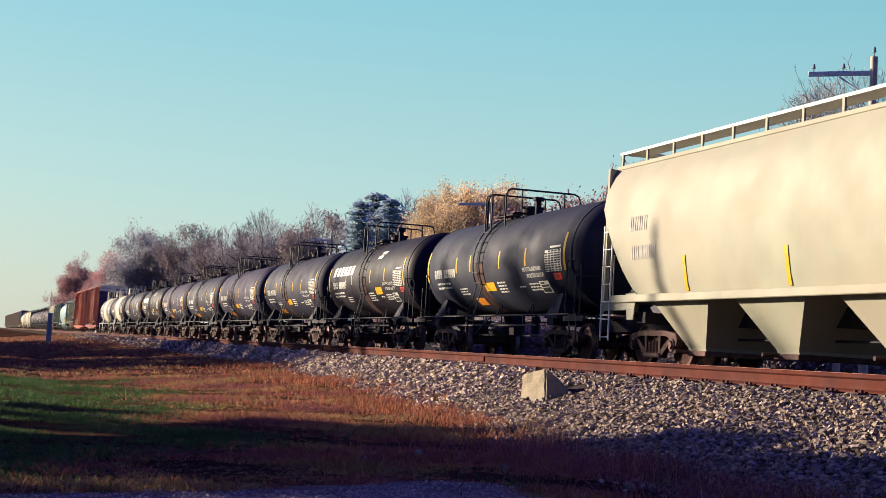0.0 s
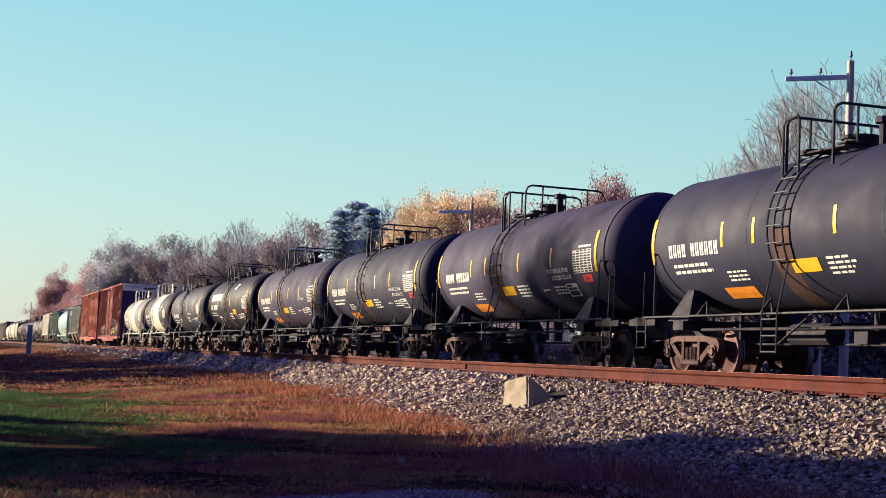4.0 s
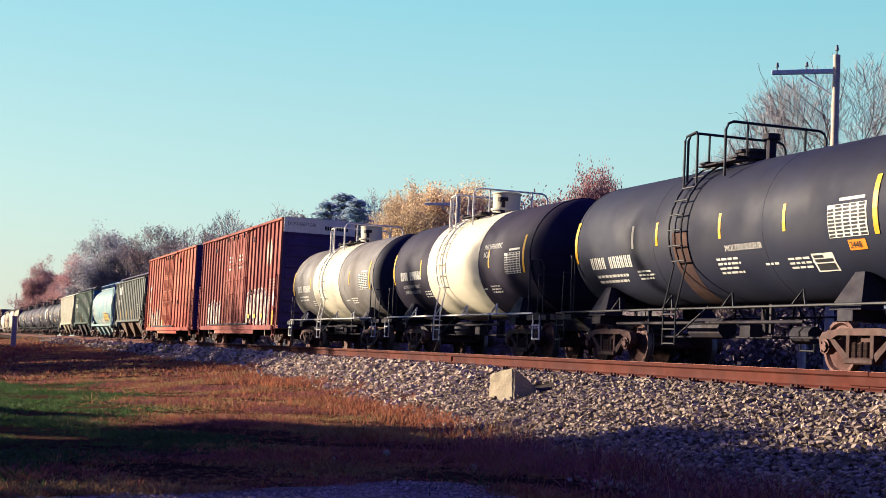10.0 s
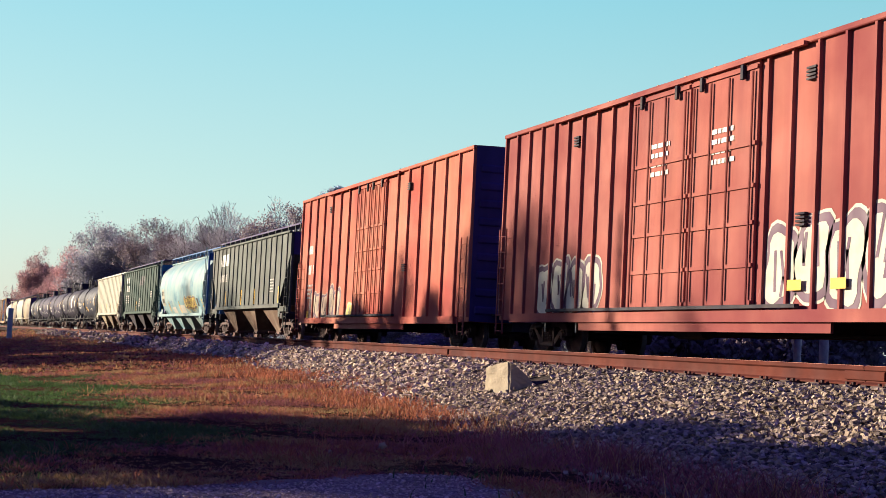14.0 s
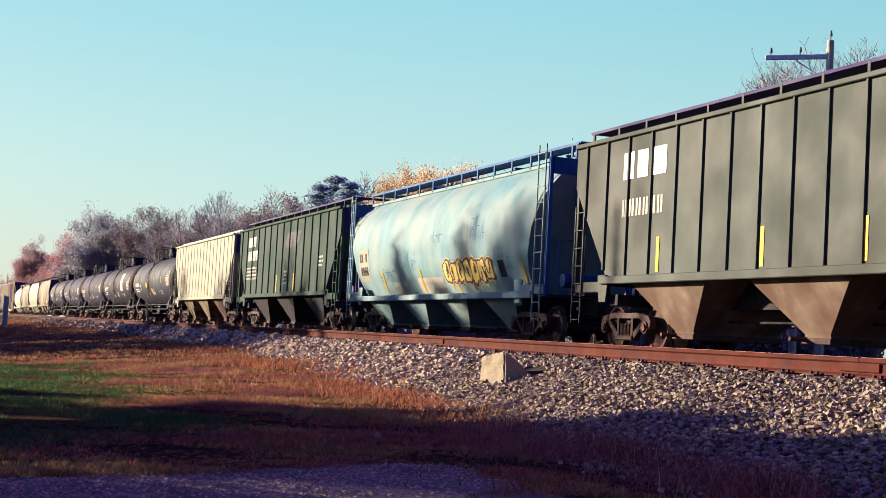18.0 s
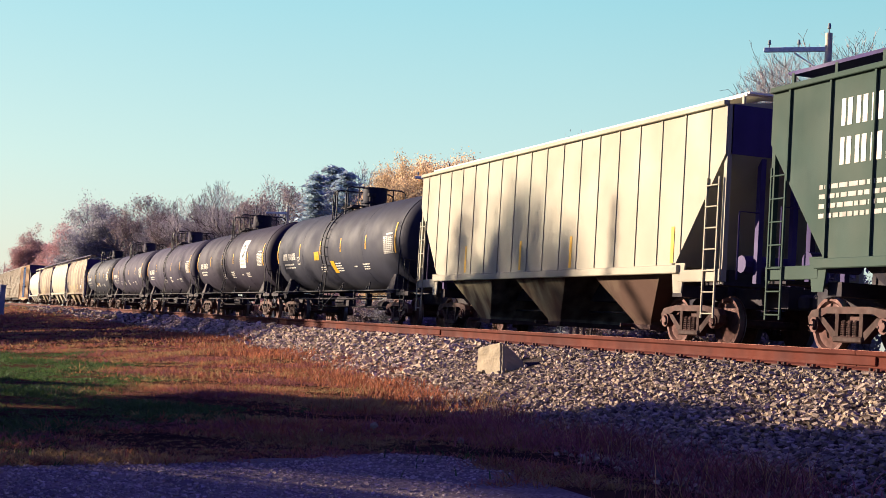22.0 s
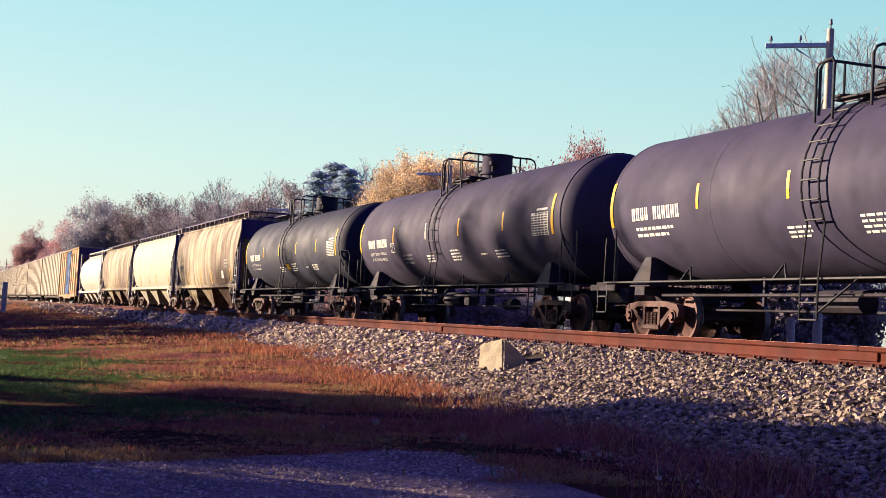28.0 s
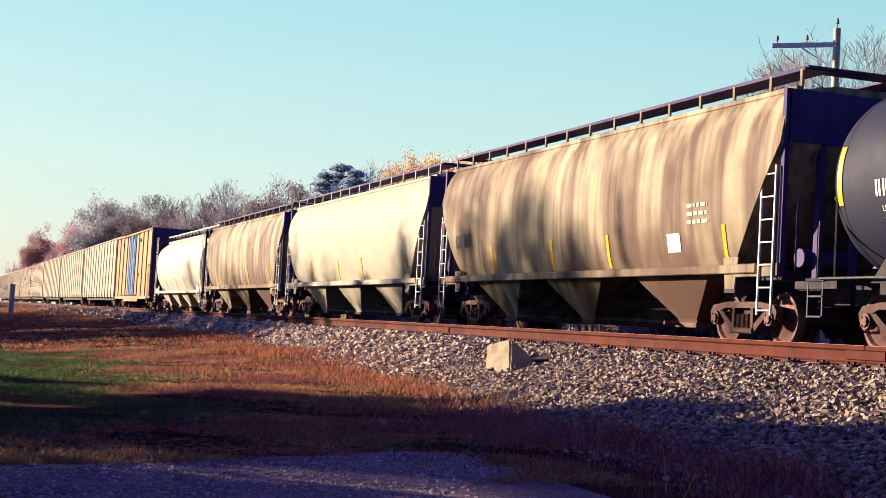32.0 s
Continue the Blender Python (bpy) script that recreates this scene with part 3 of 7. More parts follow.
# ---- tank cars ----
def tank_car(name, label, L, R, zc, half, shell, long_body, bands=(), railing=None, extras=None, dome=True, seed=1, letter=None, stripes=True, weights=None, hoops=(-1.2, 0.2), ladder=None, number_v=-0.33, head_m=None):
    """half: from the car's middle to its coupler faces. bands: painted rings (x0, x1, material)."""
    railing = railing or M_RAILING
    letter = letter or M_LETTER
    rnd = random.Random(seed)
    car = thing(name, label, "tank car", "cars of the freight train")
    # shell with dished ends
    rings, n = [], 48
    stations = []
    for k in range(7):
        a = math.pi / 2 * k / 6
        stations.append((-L / 2 - 0.5 * R * math.cos(a), max(0.02, R * math.sin(a))))
    stations += [(-L / 4, R), (0, R), (L / 4, R)]
    stations += [(-x, r) for x, r in stations[6::-1]]
    for x, r in stations:
        rings.append([(x, r * math.cos(2 * math.pi * k / n), zc + r * math.sin(2 * math.pi * k / n)) for k in range(n)])
    bm = B()
    loft(bm, rings)
    part("tank", bm, shell, car, "", True)

    if head_m:
        bm = B()
        loft(bm, [[(x + 0.006, (r + 0.004) * math.cos(2 * math.pi * k / n), zc + (r + 0.004) * math.sin(2 * math.pi * k / n)) for k in range(n)] for x, r in stations[-7:]])
        part("tank_head", bm, head_m, car, "black cap over the leading end", True)

    def ring_part(pname, x0, x1, r, material, plabel="", a0=0, a1=n):
        bm = B()
        full = a1 - a0 == n
        pts = []
        for x, rr in ((x0, R - 0.01), (x0, r), (x1, r), (x1, R - 0.01)):
            pts.append([(x, rr * math.cos(2 * math.pi * k / n), zc + rr * math.sin(2 * math.pi * k / n)) for k in range(a0, a1 + (0 if full else 1))])
        loft(bm, pts, close=full, caps=False)
        part(pname, bm, material, car, plabel, True)

    for s in (-1, 1):
        ring_part("end_seam", s * L / 2 - 0.05, s * L / 2 + 0.05, R + 0.004, shell)
    for bx in (-L / 4, L / 4) if long_body else (-L * 0.18, L * 0.18):
        ring_part("weld_seam", bx - 0.03, bx + 0.03, R + 0.003, shell)
    for x0, x1, m in bands:
        ring_part("painted_band", x0, x1, R + 0.014, m, "white painted band")
    # underframe: stub sills, saddles, platforms
    for s in (-1, 1):
        bx = s * (L / 2 - 1.1)
        bm = B()
        solid(bm, (s * (L / 2 - 0.1), 0, 0.9), (2.6, 0.6, 0.34), bevel=0.02)
        solid(bm, (bx, 0, 0.95), (0.4, 2.7, 0.2))
        part("stub_sill", bm, M_FRAME, car)
        for side in (-1, 1):
            bm = B()
            yy = side * 1.36
            yt = 0.95 * R * math.sin(math.radians(48))
            zt = zc - R * math.cos(math.radians(48)) - 0.02
            plate(bm, [(bx - 0.42, yy, 1.02), (bx + 0.42, yy, 1.02), (bx + 0.12, side * yt * 1.12, zt), (bx - 0.12, side * yt * 1.12, zt)], (0, -side * 0.4, 0))
            part("saddle", bm, M_FRAME, car)
        ex = s * (half - 0.75)
        bm = B()
        solid(bm, (ex, 0, 1.08), (0.5, 2.9, 0.05))
        for side in (-1, 1):
            solid(bm, (ex, side * 1.4, 1.0), (1.15, 0.06, 0.12))
        part("end_platform", bm, M_FRAME, car)
        bm = B()
        for side in (-1, 1):
            hx = s * (half - 1.25)
            pipe(bm, [(hx, side * 1.42, 1.08), (hx, side * 1.42, 2.25), (hx + s * 0.06, side * 1.42, 2.36), (hx + s * 0.3, side * 1.25, 2.36), (hx + s * 0.34, side * 1.2, 2.2), (hx + s * 0.34, side * 1.2, 1.08)], 0.02)
        pipe(bm, [(ex, -1.4, 1.1), (ex, -1.4, 2.0), (ex, 1.4, 2.0), (ex, 1.4, 1.1)], 0.018)
        part("handrail", bm, M_RAILING, car)
        for side in (-1, 1):
            bm = B()
            for dx in (-0.2, 0.2):
                solid(bm, (ex + dx, side * 1.42, 0.78), (0.025, 0.03, 0.6))
            for zz in (0.5, 0.82):
                solid(bm, (ex, side * 1.42, zz), (0.4, 0.06, 0.025))
            part("step", bm, railing, car)
        coupler(car, s * (L / 2 + 0.9), s * half)
        add_bogie(car, bx)
    # rails along both sides
    for side in (-1, 1):
        bm = B()
        rod(bm, (-half + 0.9, side * 1.46, 1.1), (half - 0.9, side * 1.46, 1.1), 0.022, 6)
        for k in range(4):
            xx = (-0.3 + 0.2 * k) * L
            pipe(bm, [(xx - 0.2, side * 1.45, 1.1), (xx, side * 1.36, 1.36), (xx + 0.2, side * 1.45, 1.1)], 0.022)
        part("side_rail", bm, railing, car)
    # ladder over the tank, with a rusty band behind it
    if not long_body and not bands:
        ring_part("rust_band", (ladder or -0.9) - 0.27, (ladder or -0.9) + 0.31, R + 0.004, M_STAIN, "rust-stained band behind the ladder", 24, 42)
    for side in (-1, 1):
        lx = ladder if ladder is not None else -0.9 if not long_body else -0.6
        for dx in (-0.24, 0.24):
            bm = B()
            pts = [(lx + dx, side * 1.52, 0.42), (lx + dx, side * 1.52, 1.1)]
            for k in range(11):
                a = math.radians(-25 + 10.5 * k)
                pts.append((lx + dx, side * (R + 0.09) * math.cos(a), zc + (R + 0.09) * math.sin(a)))
            pipe(bm, pts, 0.02)
            part("ladder_rail", bm, railing, car)
        bm = B()
        rod(bm, (-0.24, 0, 0), (0.24, 0, 0), 0.016, 6)
        rung_me = mesh_of("rung", bm, railing)
        for zz in (0.45, 0.72, 1.0):
            part("rung", rung_me, None, car, at=pose(lx, side * 1.52, zz))
        for k in range(9):
            a = math.radians(-22 + 11.5 * k)
            part("rung", rung_me, None, car, at=pose(lx, side * (R + 0.1) * math.cos(a), zc + (R + 0.1) * math.sin(a)))
        bm = B()
        pipe(bm, [(lx + 0.24, side * 1.52, 0.55), (lx + 0.9, side * 1.2, 1.15)], 0.018)
        part("ladder_brace", bm, M_RAILING, car)
    # platform, guard rails and fittings on top
    top = zc + R
    p0, p1, pw, hh = hoops[0], hoops[1], 1.08, 0.63
    bm = B()
    for px in (p0 + 0.16, p1 - 0.16):
        solid(bm, (px, 0, top + 0.0), (0.3, 2 * pw - 0.5, 0.03))
    for side in (-1, 1):
        solid(bm, ((p0 + p1) / 2, side * 0.72, top - 0.06), (p1 - p0, 0.28, 0.03))
        solid(bm, ((p0 + p1) / 2, side * 0.62, top - 0.16), (0.06, 0.06, 0.2))
    part("platform", bm, M_FRAME, car)
    for px, rise in ((p0, hh - 0.04), (p1, hh)):
        low = top + 0.12 - (R - (R * R - pw * pw) ** 0.5)
        bend = [(px, -pw, low), (px, -pw, top + rise - 0.16), (px, -pw + 0.05, top + rise - 0.05), (px, -pw + 0.16, top + rise),
                (px, pw - 0.16, top + rise), (px, pw - 0.05, top + rise - 0.05), (px, pw, top + rise - 0.16), (px, pw, top + rise - 0.42)]
        bm = B()
        pipe(bm, bend, 0.026, 8)
        pipe(bm, [(px, -0.62, top), (px, -0.62, top + rise)], 0.024)
        pipe(bm, [(px, 0.62, top), (px, 0.62, top + rise)], 0.024)
        part("guard_hoop", bm, railing, car)
    bm = B()
    lo = top - (R - (R * R - pw * pw) ** 0.5)
    pipe(bm, [(p0 - 0.02, -pw - 0.06, lo), (p0 - 0.02, -pw - 0.06, top + 0.42), (p0 + 0.05, -pw - 0.06, top + 0.5), (p0 + 0.42, -pw - 0.06, top + 0.54), (p0 + 0.47, -pw - 0.06, top + 0.46), (p0 + 0.47, -pw - 0.06, lo)], 0.024, 8)
    part("grab_rail", bm, railing, car)
    if long_body or dome:
        bm = B()
        rr, hh = (0.42, 0.62) if long_body else (0.38, 0.55)
        dx = 0.05 if long_body else 0.1
        rod(bm, (dx, 0, top - 0.1), (dx, 0, top + hh), rr, 24)
        rod(bm, (dx, 0, top + hh), (dx, 0, top + hh + 0.04), rr + 0.03, 24)
        rod(bm, (dx, 0, top + 0.1), (dx, 0, top + 0.16), rr + 0.05, 24)
        part("valve_housing", bm, shell if not bands else M_WHITETANK, car, "", True)
    bm = B()
    mx = -0.6
    rod(bm, (mx, 0, top - 0.05), (mx, 0, top + 0.2), 0.3, 16)
    rod(bm, (mx, 0, top + 0.2), (mx, 0, top + 0.26), 0.34, 16)
    part("manway", bm, M_FRAME, car)
    bm = B()
    rod(bm, (mx + 0.95, -0.2, top - 0.05), (mx + 0.95, -0.2, top + 0.34), 0.09, 10)
    rod(bm, (mx + 0.95, -0.2, top + 0.34), (mx + 0.95, -0.2, top + 0.44), 0.16, 10)
    part("relief_valve", bm, M_FRAME, car)
    # brake gear and outlet under the belly
    bm = B()
    rod(bm, (-1.6, -0.55, 0.78), (-0.4, -0.55, 0.78), 0.2, 12)
    rod(bm, (0.6, 0.3, 0.7), (1.2, 0.3, 0.7), 0.16, 10)
    solid(bm, (1.0, -0.9, 0.72), (0.35, 0.25, 0.22))
    rod(bm, (-L / 2 + 1.6, -0.5, 0.62), (L / 2 - 1.6, -0.5, 0.62), 0.025, 6)
    rod(bm, (-L / 2 + 1.6, -1.1, 0.86), (L / 2 - 2.6, -1.1, 0.86), 0.03, 6)
    rod(bm, (0.1, 0, zc - R - 0.02), (0.1, 0, zc - R - 0.5), 0.12, 10)
    for k in (-2.6, 1.9):
        solid(bm, (k, -1.05, 0.92), (0.06, 0.06, 0.5))
    part("brake_gear", bm, M_FRAME, car)
    # paint films
    sk = Skin(round_r=R, z0=zc)
    if stripes:
        for xx in (-L / 2, L / 2 - 0.36):
            bm = B()
            sk.rect(bm, xx - 0.06, xx + 0.06, -0.42, 0.5, lift=0.012)
            part("end_stripe", bm, M_YELLOW, car, "yellow reflective stripe")
        for xx in (-4.24, -1.4, 1.35, 4.37) if long_body else (-2.78, -1.72, 0.7, 2.58):
            xx += rnd.uniform(-0.12, 0.12)
            bm = B()
            sk.rect(bm, xx - 0.045, xx + 0.045, -0.22, 0.24)
            part("tape_mark", bm, M_YELLOW if rnd.random() < 0.85 else M_FADED, car)
    bm = B()
    lx = -L / 2 + (0.88 if long_body else 0.66)
    sk.bars(bm, lx, number_v, 11, 0.25, gaps=(4,), width=0.7)
    fine(part("car_number", bm, letter, car, "row of plain white bars"))
    bm = B()
    if weights:
        for k, line in enumerate(weights):
            me = word(line, 0.13, sk, lx + 0.1, number_v - 0.23 - 0.18 * k)
            me.materials.append(letter)
            fine(part("load_limit", me, None, car, "white stencilled weights"))
    else:
        small_lines(bm, sk, lx + 0.1, number_v - 0.2, 2, 1.6, 0.085, rnd)
    small_lines(bm, sk, L * 0.03, -0.62, 4, 0.8, 0.06, rnd)
    small_lines(bm, sk, L * 0.235, -0.72, 3, 0.8, 0.055, rnd)
    small_lines(bm, sk, L * 0.17, -0.78, 1, 0.5, 0.06, rnd)
    small_lines(bm, sk, -L * (0.1 if long_body else 0.26), -0.72, 3, 0.7, 0.055, rnd)
    fine(part("stencil_text", bm, letter, car))
    grid_panel(car, sk, L / 2 - (1.55 if long_body else 1.6), L / 2 - (0.6 if long_body else 0.58), -0.42, 0.1, letter)
    if extras:
        extras(car, sk)
    return car


# ---- covered hopper cars ----
def hopper_car(name, label, L, half, side_m, end_m, style, bays=3, top=4.28, low=1.45, rib_count=15, walk_m=None, extras=None, seed=1, bay_top=0.36, rib_d=0.045, bay_m=None, board_h=0.36, slope=1.65, slope_top=3.4):
    """style 'rib': flat sides with upright ribs; 'round': smooth bulging sides."""
    walk_m = walk_m or end_m
    rnd = random.Random(seed)
    car = thing(name, label, "hopper car", "cars of the freight train")
    W = 1.5
    bm = B()
    if style == "rib":
        outline = [(-L / 2, top), (L / 2, top), (L / 2, slope_top), (L / 2 - slope, low), (-L / 2 + slope, low), (-L / 2, slope_top)]
        plate(bm, [(x, -W, z) for x, z in outline], (0, 2 * W, 0))
    else:
        prof = [(1.2, 1.30), (1.6, 1.44), (2.1, 1.53), (2.7, 1.57), (3.3, 1.55), (3.8, 1.47), (4.1, 1.36), (4.3, 1.22)] if style == "round" else \
               [(1.2, 1.12), (1.5, 1.30), (2.0, 1.50), (2.7, 1.58), (3.3, 1.50), (3.7, 1.34), (4.0, 1.10), (4.25, 0.75)]
        xs = [-L / 2 + 0.02 + k * slope / 8 for k in range(9)] + [0]
        xs = xs + [-x for x in xs[-2::-1]]
        rings = []
        for x in xs:
            f = max(0.0, (abs(x) - (L / 2 - slope)) / slope)
            zb = low + (slope_top - low) * (f ** 1.25 if style == "round" else f ** 0.8)
            half_ring = [(lerp_at(z, prof), z) for z in [zb + (top - zb) * k / 12 for k in range(13)]]
            rings.append([(x, -w, z) for w, z in half_ring] + [(x, w, z) for w, z in half_ring[::-1]])
        loft(bm, rings)
    part("hopper_body", bm, side_m, car, "", style != "rib")
    # ribs, sills, top rail
    if style == "rib":
        for side in (-1, 1):
            for k in range(rib_count):
                x = -L / 2 + 0.55 + (L - 1.1) * k / (rib_count - 1)
                f = max(0.0, (abs(x) - (L / 2 - slope)) / slope)
                zb = low + (slope_top - low) * f
                bm = B()
                solid(bm, (x, side * (W + rib_d * 0.45), (zb + top) / 2), (0.045, rib_d, top - zb - 0.02))
                part("rib", bm, side_m, car)
    for side in (-1, 1):
        bm = B()
        solid(bm, (0, side * 1.5, low - 0.06), (L - 2 * slope + 0.4 if style == "rib" else L - 1.2, 0.12, 0.16), bevel=0.015)
        part("side_sill", bm, side_m, car)
        bm = B()
        ty = W if style == "rib" else (1.2 if style == "round" else 0.75)
        solid(bm, (0, side * (ty + 0.02), top + 0.02), (L, 0.1, 0.09), bevel=0.012)
        part("top_rail", bm, side_m, car)
    # roof and trough hatch
    bm = B()
    wr = (W if style == "rib" else (1.2 if style == "round" else 0.75)) - 0.02
    plate(bm, [(-L / 2, -wr, top), (-L / 2, wr, top), (-L / 2, 0.5, top + 0.12), (-L / 2, -0.5, top + 0.12)], (L, 0, 0))
    part("roof", bm, side_m, car)
    bm = B()
    solid(bm, (0, 0, top + 0.17), (L - 1.6, 0.62, min(0.16, board_h * 0.8)), bevel=0.02)
    for k in range(5):
        solid(bm, (-L / 2 + 1.6 + (L - 3.2) * k / 4, 0, top + 0.27), (0.12, 0.7, 0.05))
    part("hatch_cover", bm, end_m, car)
    # running boards on posts
    edge_y = 1.15 if style != "drum" else 0.8
    for side in (-1, 1):
        bm = B()
        solid(bm, (0, side * (edge_y - 0.28), top + board_h), (L + 0.1, 0.5, 0.035))
        solid(bm, (0, side * edge_y, top + board_h), (L + 0.1, 0.03, 0.06))
        part("running_board", bm, walk_m, car, "steel grating walkway")
        bm = B()
        solid(bm, (0, 0, 0), (0.07, 0.04, board_h))
        post_me = mesh_of("board_post", bm, side_m if style != "drum" else end_m)
        k = 0
        while k * 1.22 < L:
            part("board_post", post_me, None, car, at=pose(-L / 2 + 0.05 + k * 1.22, side * edge_y, top + board_h / 2))
            k += 1
        part("board_post", post_me, None, car, at=pose(L / 2 - 0.05, side * edge_y, top + board_h / 2))
    for s in (-1, 1):
        bm = B()
        solid(bm, (s * (L / 2 - 0.12), 0, top + board_h + 0.02), (0.5, 2 * edge_y, 0.035))
        part("end_board", bm, walk_m, car)
    # ends: centre sill, posts, platform, ladders, cross sheet
    for s in (-1, 1):
        ex = s * (L / 2 - 0.04)
        bm = B()
        solid(bm, (s * (L / 2 - 1.0), 0, 0.92), (2.6, 0.55, 0.36))
        solid(bm, (s * (L / 2 - 1.75), 0, 1.0), (0.36, 2.7, 0.22))
        solid(bm, (s * (L / 2 - 0.25), 0, 1.12), (0.6, 2.9, 0.06))
        part("end_sill", bm, M_FRAME, car)
        for side in (-1, 1):
            bm = B()
            solid(bm, (ex, side * 1.42, (1.1 + top) / 2), (0.1, 0.09, top - 1.1))
            part("corner_post", bm, side_m if style == "rib" else end_m, car)
            bm = B()
            solid(bm, (s * (L / 2 - 0.75), side * 1.48, 1.26), (1.5, 0.05, 0.22), bevel=0.01)
            plate(bm, [(s * (L / 2 - 1.75), side * 1.5, 1.5), (s * (L / 2 - 1.25), side * 1.5, 1.5), (s * (L / 2 - 1.35), side * 1.5, 0.95), (s * (L / 2 - 1.65), side * 1.5, 0.95)], (0, -side * 0.03, 0))
            part("bolster_web", bm, side_m, car)
            lad = ladder(car, s * (L / 2 - 0.32), 0.42, side * 1.53, 0.5, 3.0 if style != "drum" else top + 0.3, side_m if style == "rib" else (M_WHITERAIL if end_m is not M_BLUEDK else M_BLUE))
        bm = B()
        solid(bm, (s * (L / 2 - 0.02), 0, (slope_top + top) / 2), (0.06, 2 * 1.4, top - slope_top))
        for yy in (-0.7, 0.0, 0.7):
            solid(bm, (s * (L / 2 - 0.08), yy, (1.1 + slope_top) / 2), (0.12, 0.1, slope_top - 1.0))
        rod(bm, (s * (L / 2 - 0.3), -0.9, 1.5), (s * (L / 2 - 0.3), 0.1, 1.5), 0.16, 10)
        pipe(bm, [(s * (L / 2 + 0.06), -1.2, 1.2), (s * (L / 2 + 0.06), -1.2, 2.4), (s * (L / 2 + 0.06), -0.8, 2.4)], 0.018)
        part("end_frame", bm, end_m, car)
        coupler(car, s * (L / 2 + 0.1), s * half)
        add_bogie(car, s * (L / 2 - 1.75))
    # discharge bays
    span = L - 2 * slope - 0.2
    bw = span / bays
    for k in range(bays):
        cx = -span / 2 + bw * (k + 0.5)
        bm = B()
        loft(bm, [[(cx - a, -b, z), (cx + a, -b, z), (cx + a, b, z), (cx - a, b, z)] for a, b, z in
                  ((bw * bay_top, 1.42, low), (bw * bay_top - 0.04, 1.38, low - 0.06), (0.36, 0.92, 0.42), (0.36, 0.9, 0.36))])
        bay = part("discharge_bay", bm, bay_m or side_m, car)
        bm = B()
        solid(bm, (cx, 0, 0.31), (0.82, 1.9, 0.1), bevel=0.01)
        rod(bm, (cx - 0.3, -1.25, 0.33), (cx - 0.3, 1.25, 0.33), 0.04)
        part("outlet_gate", bm, M_TRUCK, bay)
    # added dark box; stands for the shaded slope sheets between the bays
    bm = B()
    solid(bm, (0, 0, (low + 0.85) / 2), (span + 0.6, 0.9, low - 0.85))
    part("centre_sill", bm, M_FRAME, car)
    bm = B()
    rod(bm, (-L / 2 + 2, -0.3, 0.62), (L / 2 - 2, -0.3, 0.62), 0.025, 6)
    rod(bm, (L / 2 - 2.9, -0.6, 0.75), (L / 2 - 2.2, -0.6, 0.75), 0.17, 10)
    part("brake_gear", bm, M_FRAME, car)
    sk = Skin(y=W, z0=low, prof=None if style == "rib" else prof)
    for x in (-L * 0.27, -L * 0.05, L * 0.12, L / 2 - slope - 0.1):
        bm = B()
        sk.rect(bm, x - 0.06, x + 0.06, 0.06, 0.74, lift=0.01)
        part("tape_mark", bm, M_YELLOW, car)
    if extras:
        extras(car, sk)
    return car


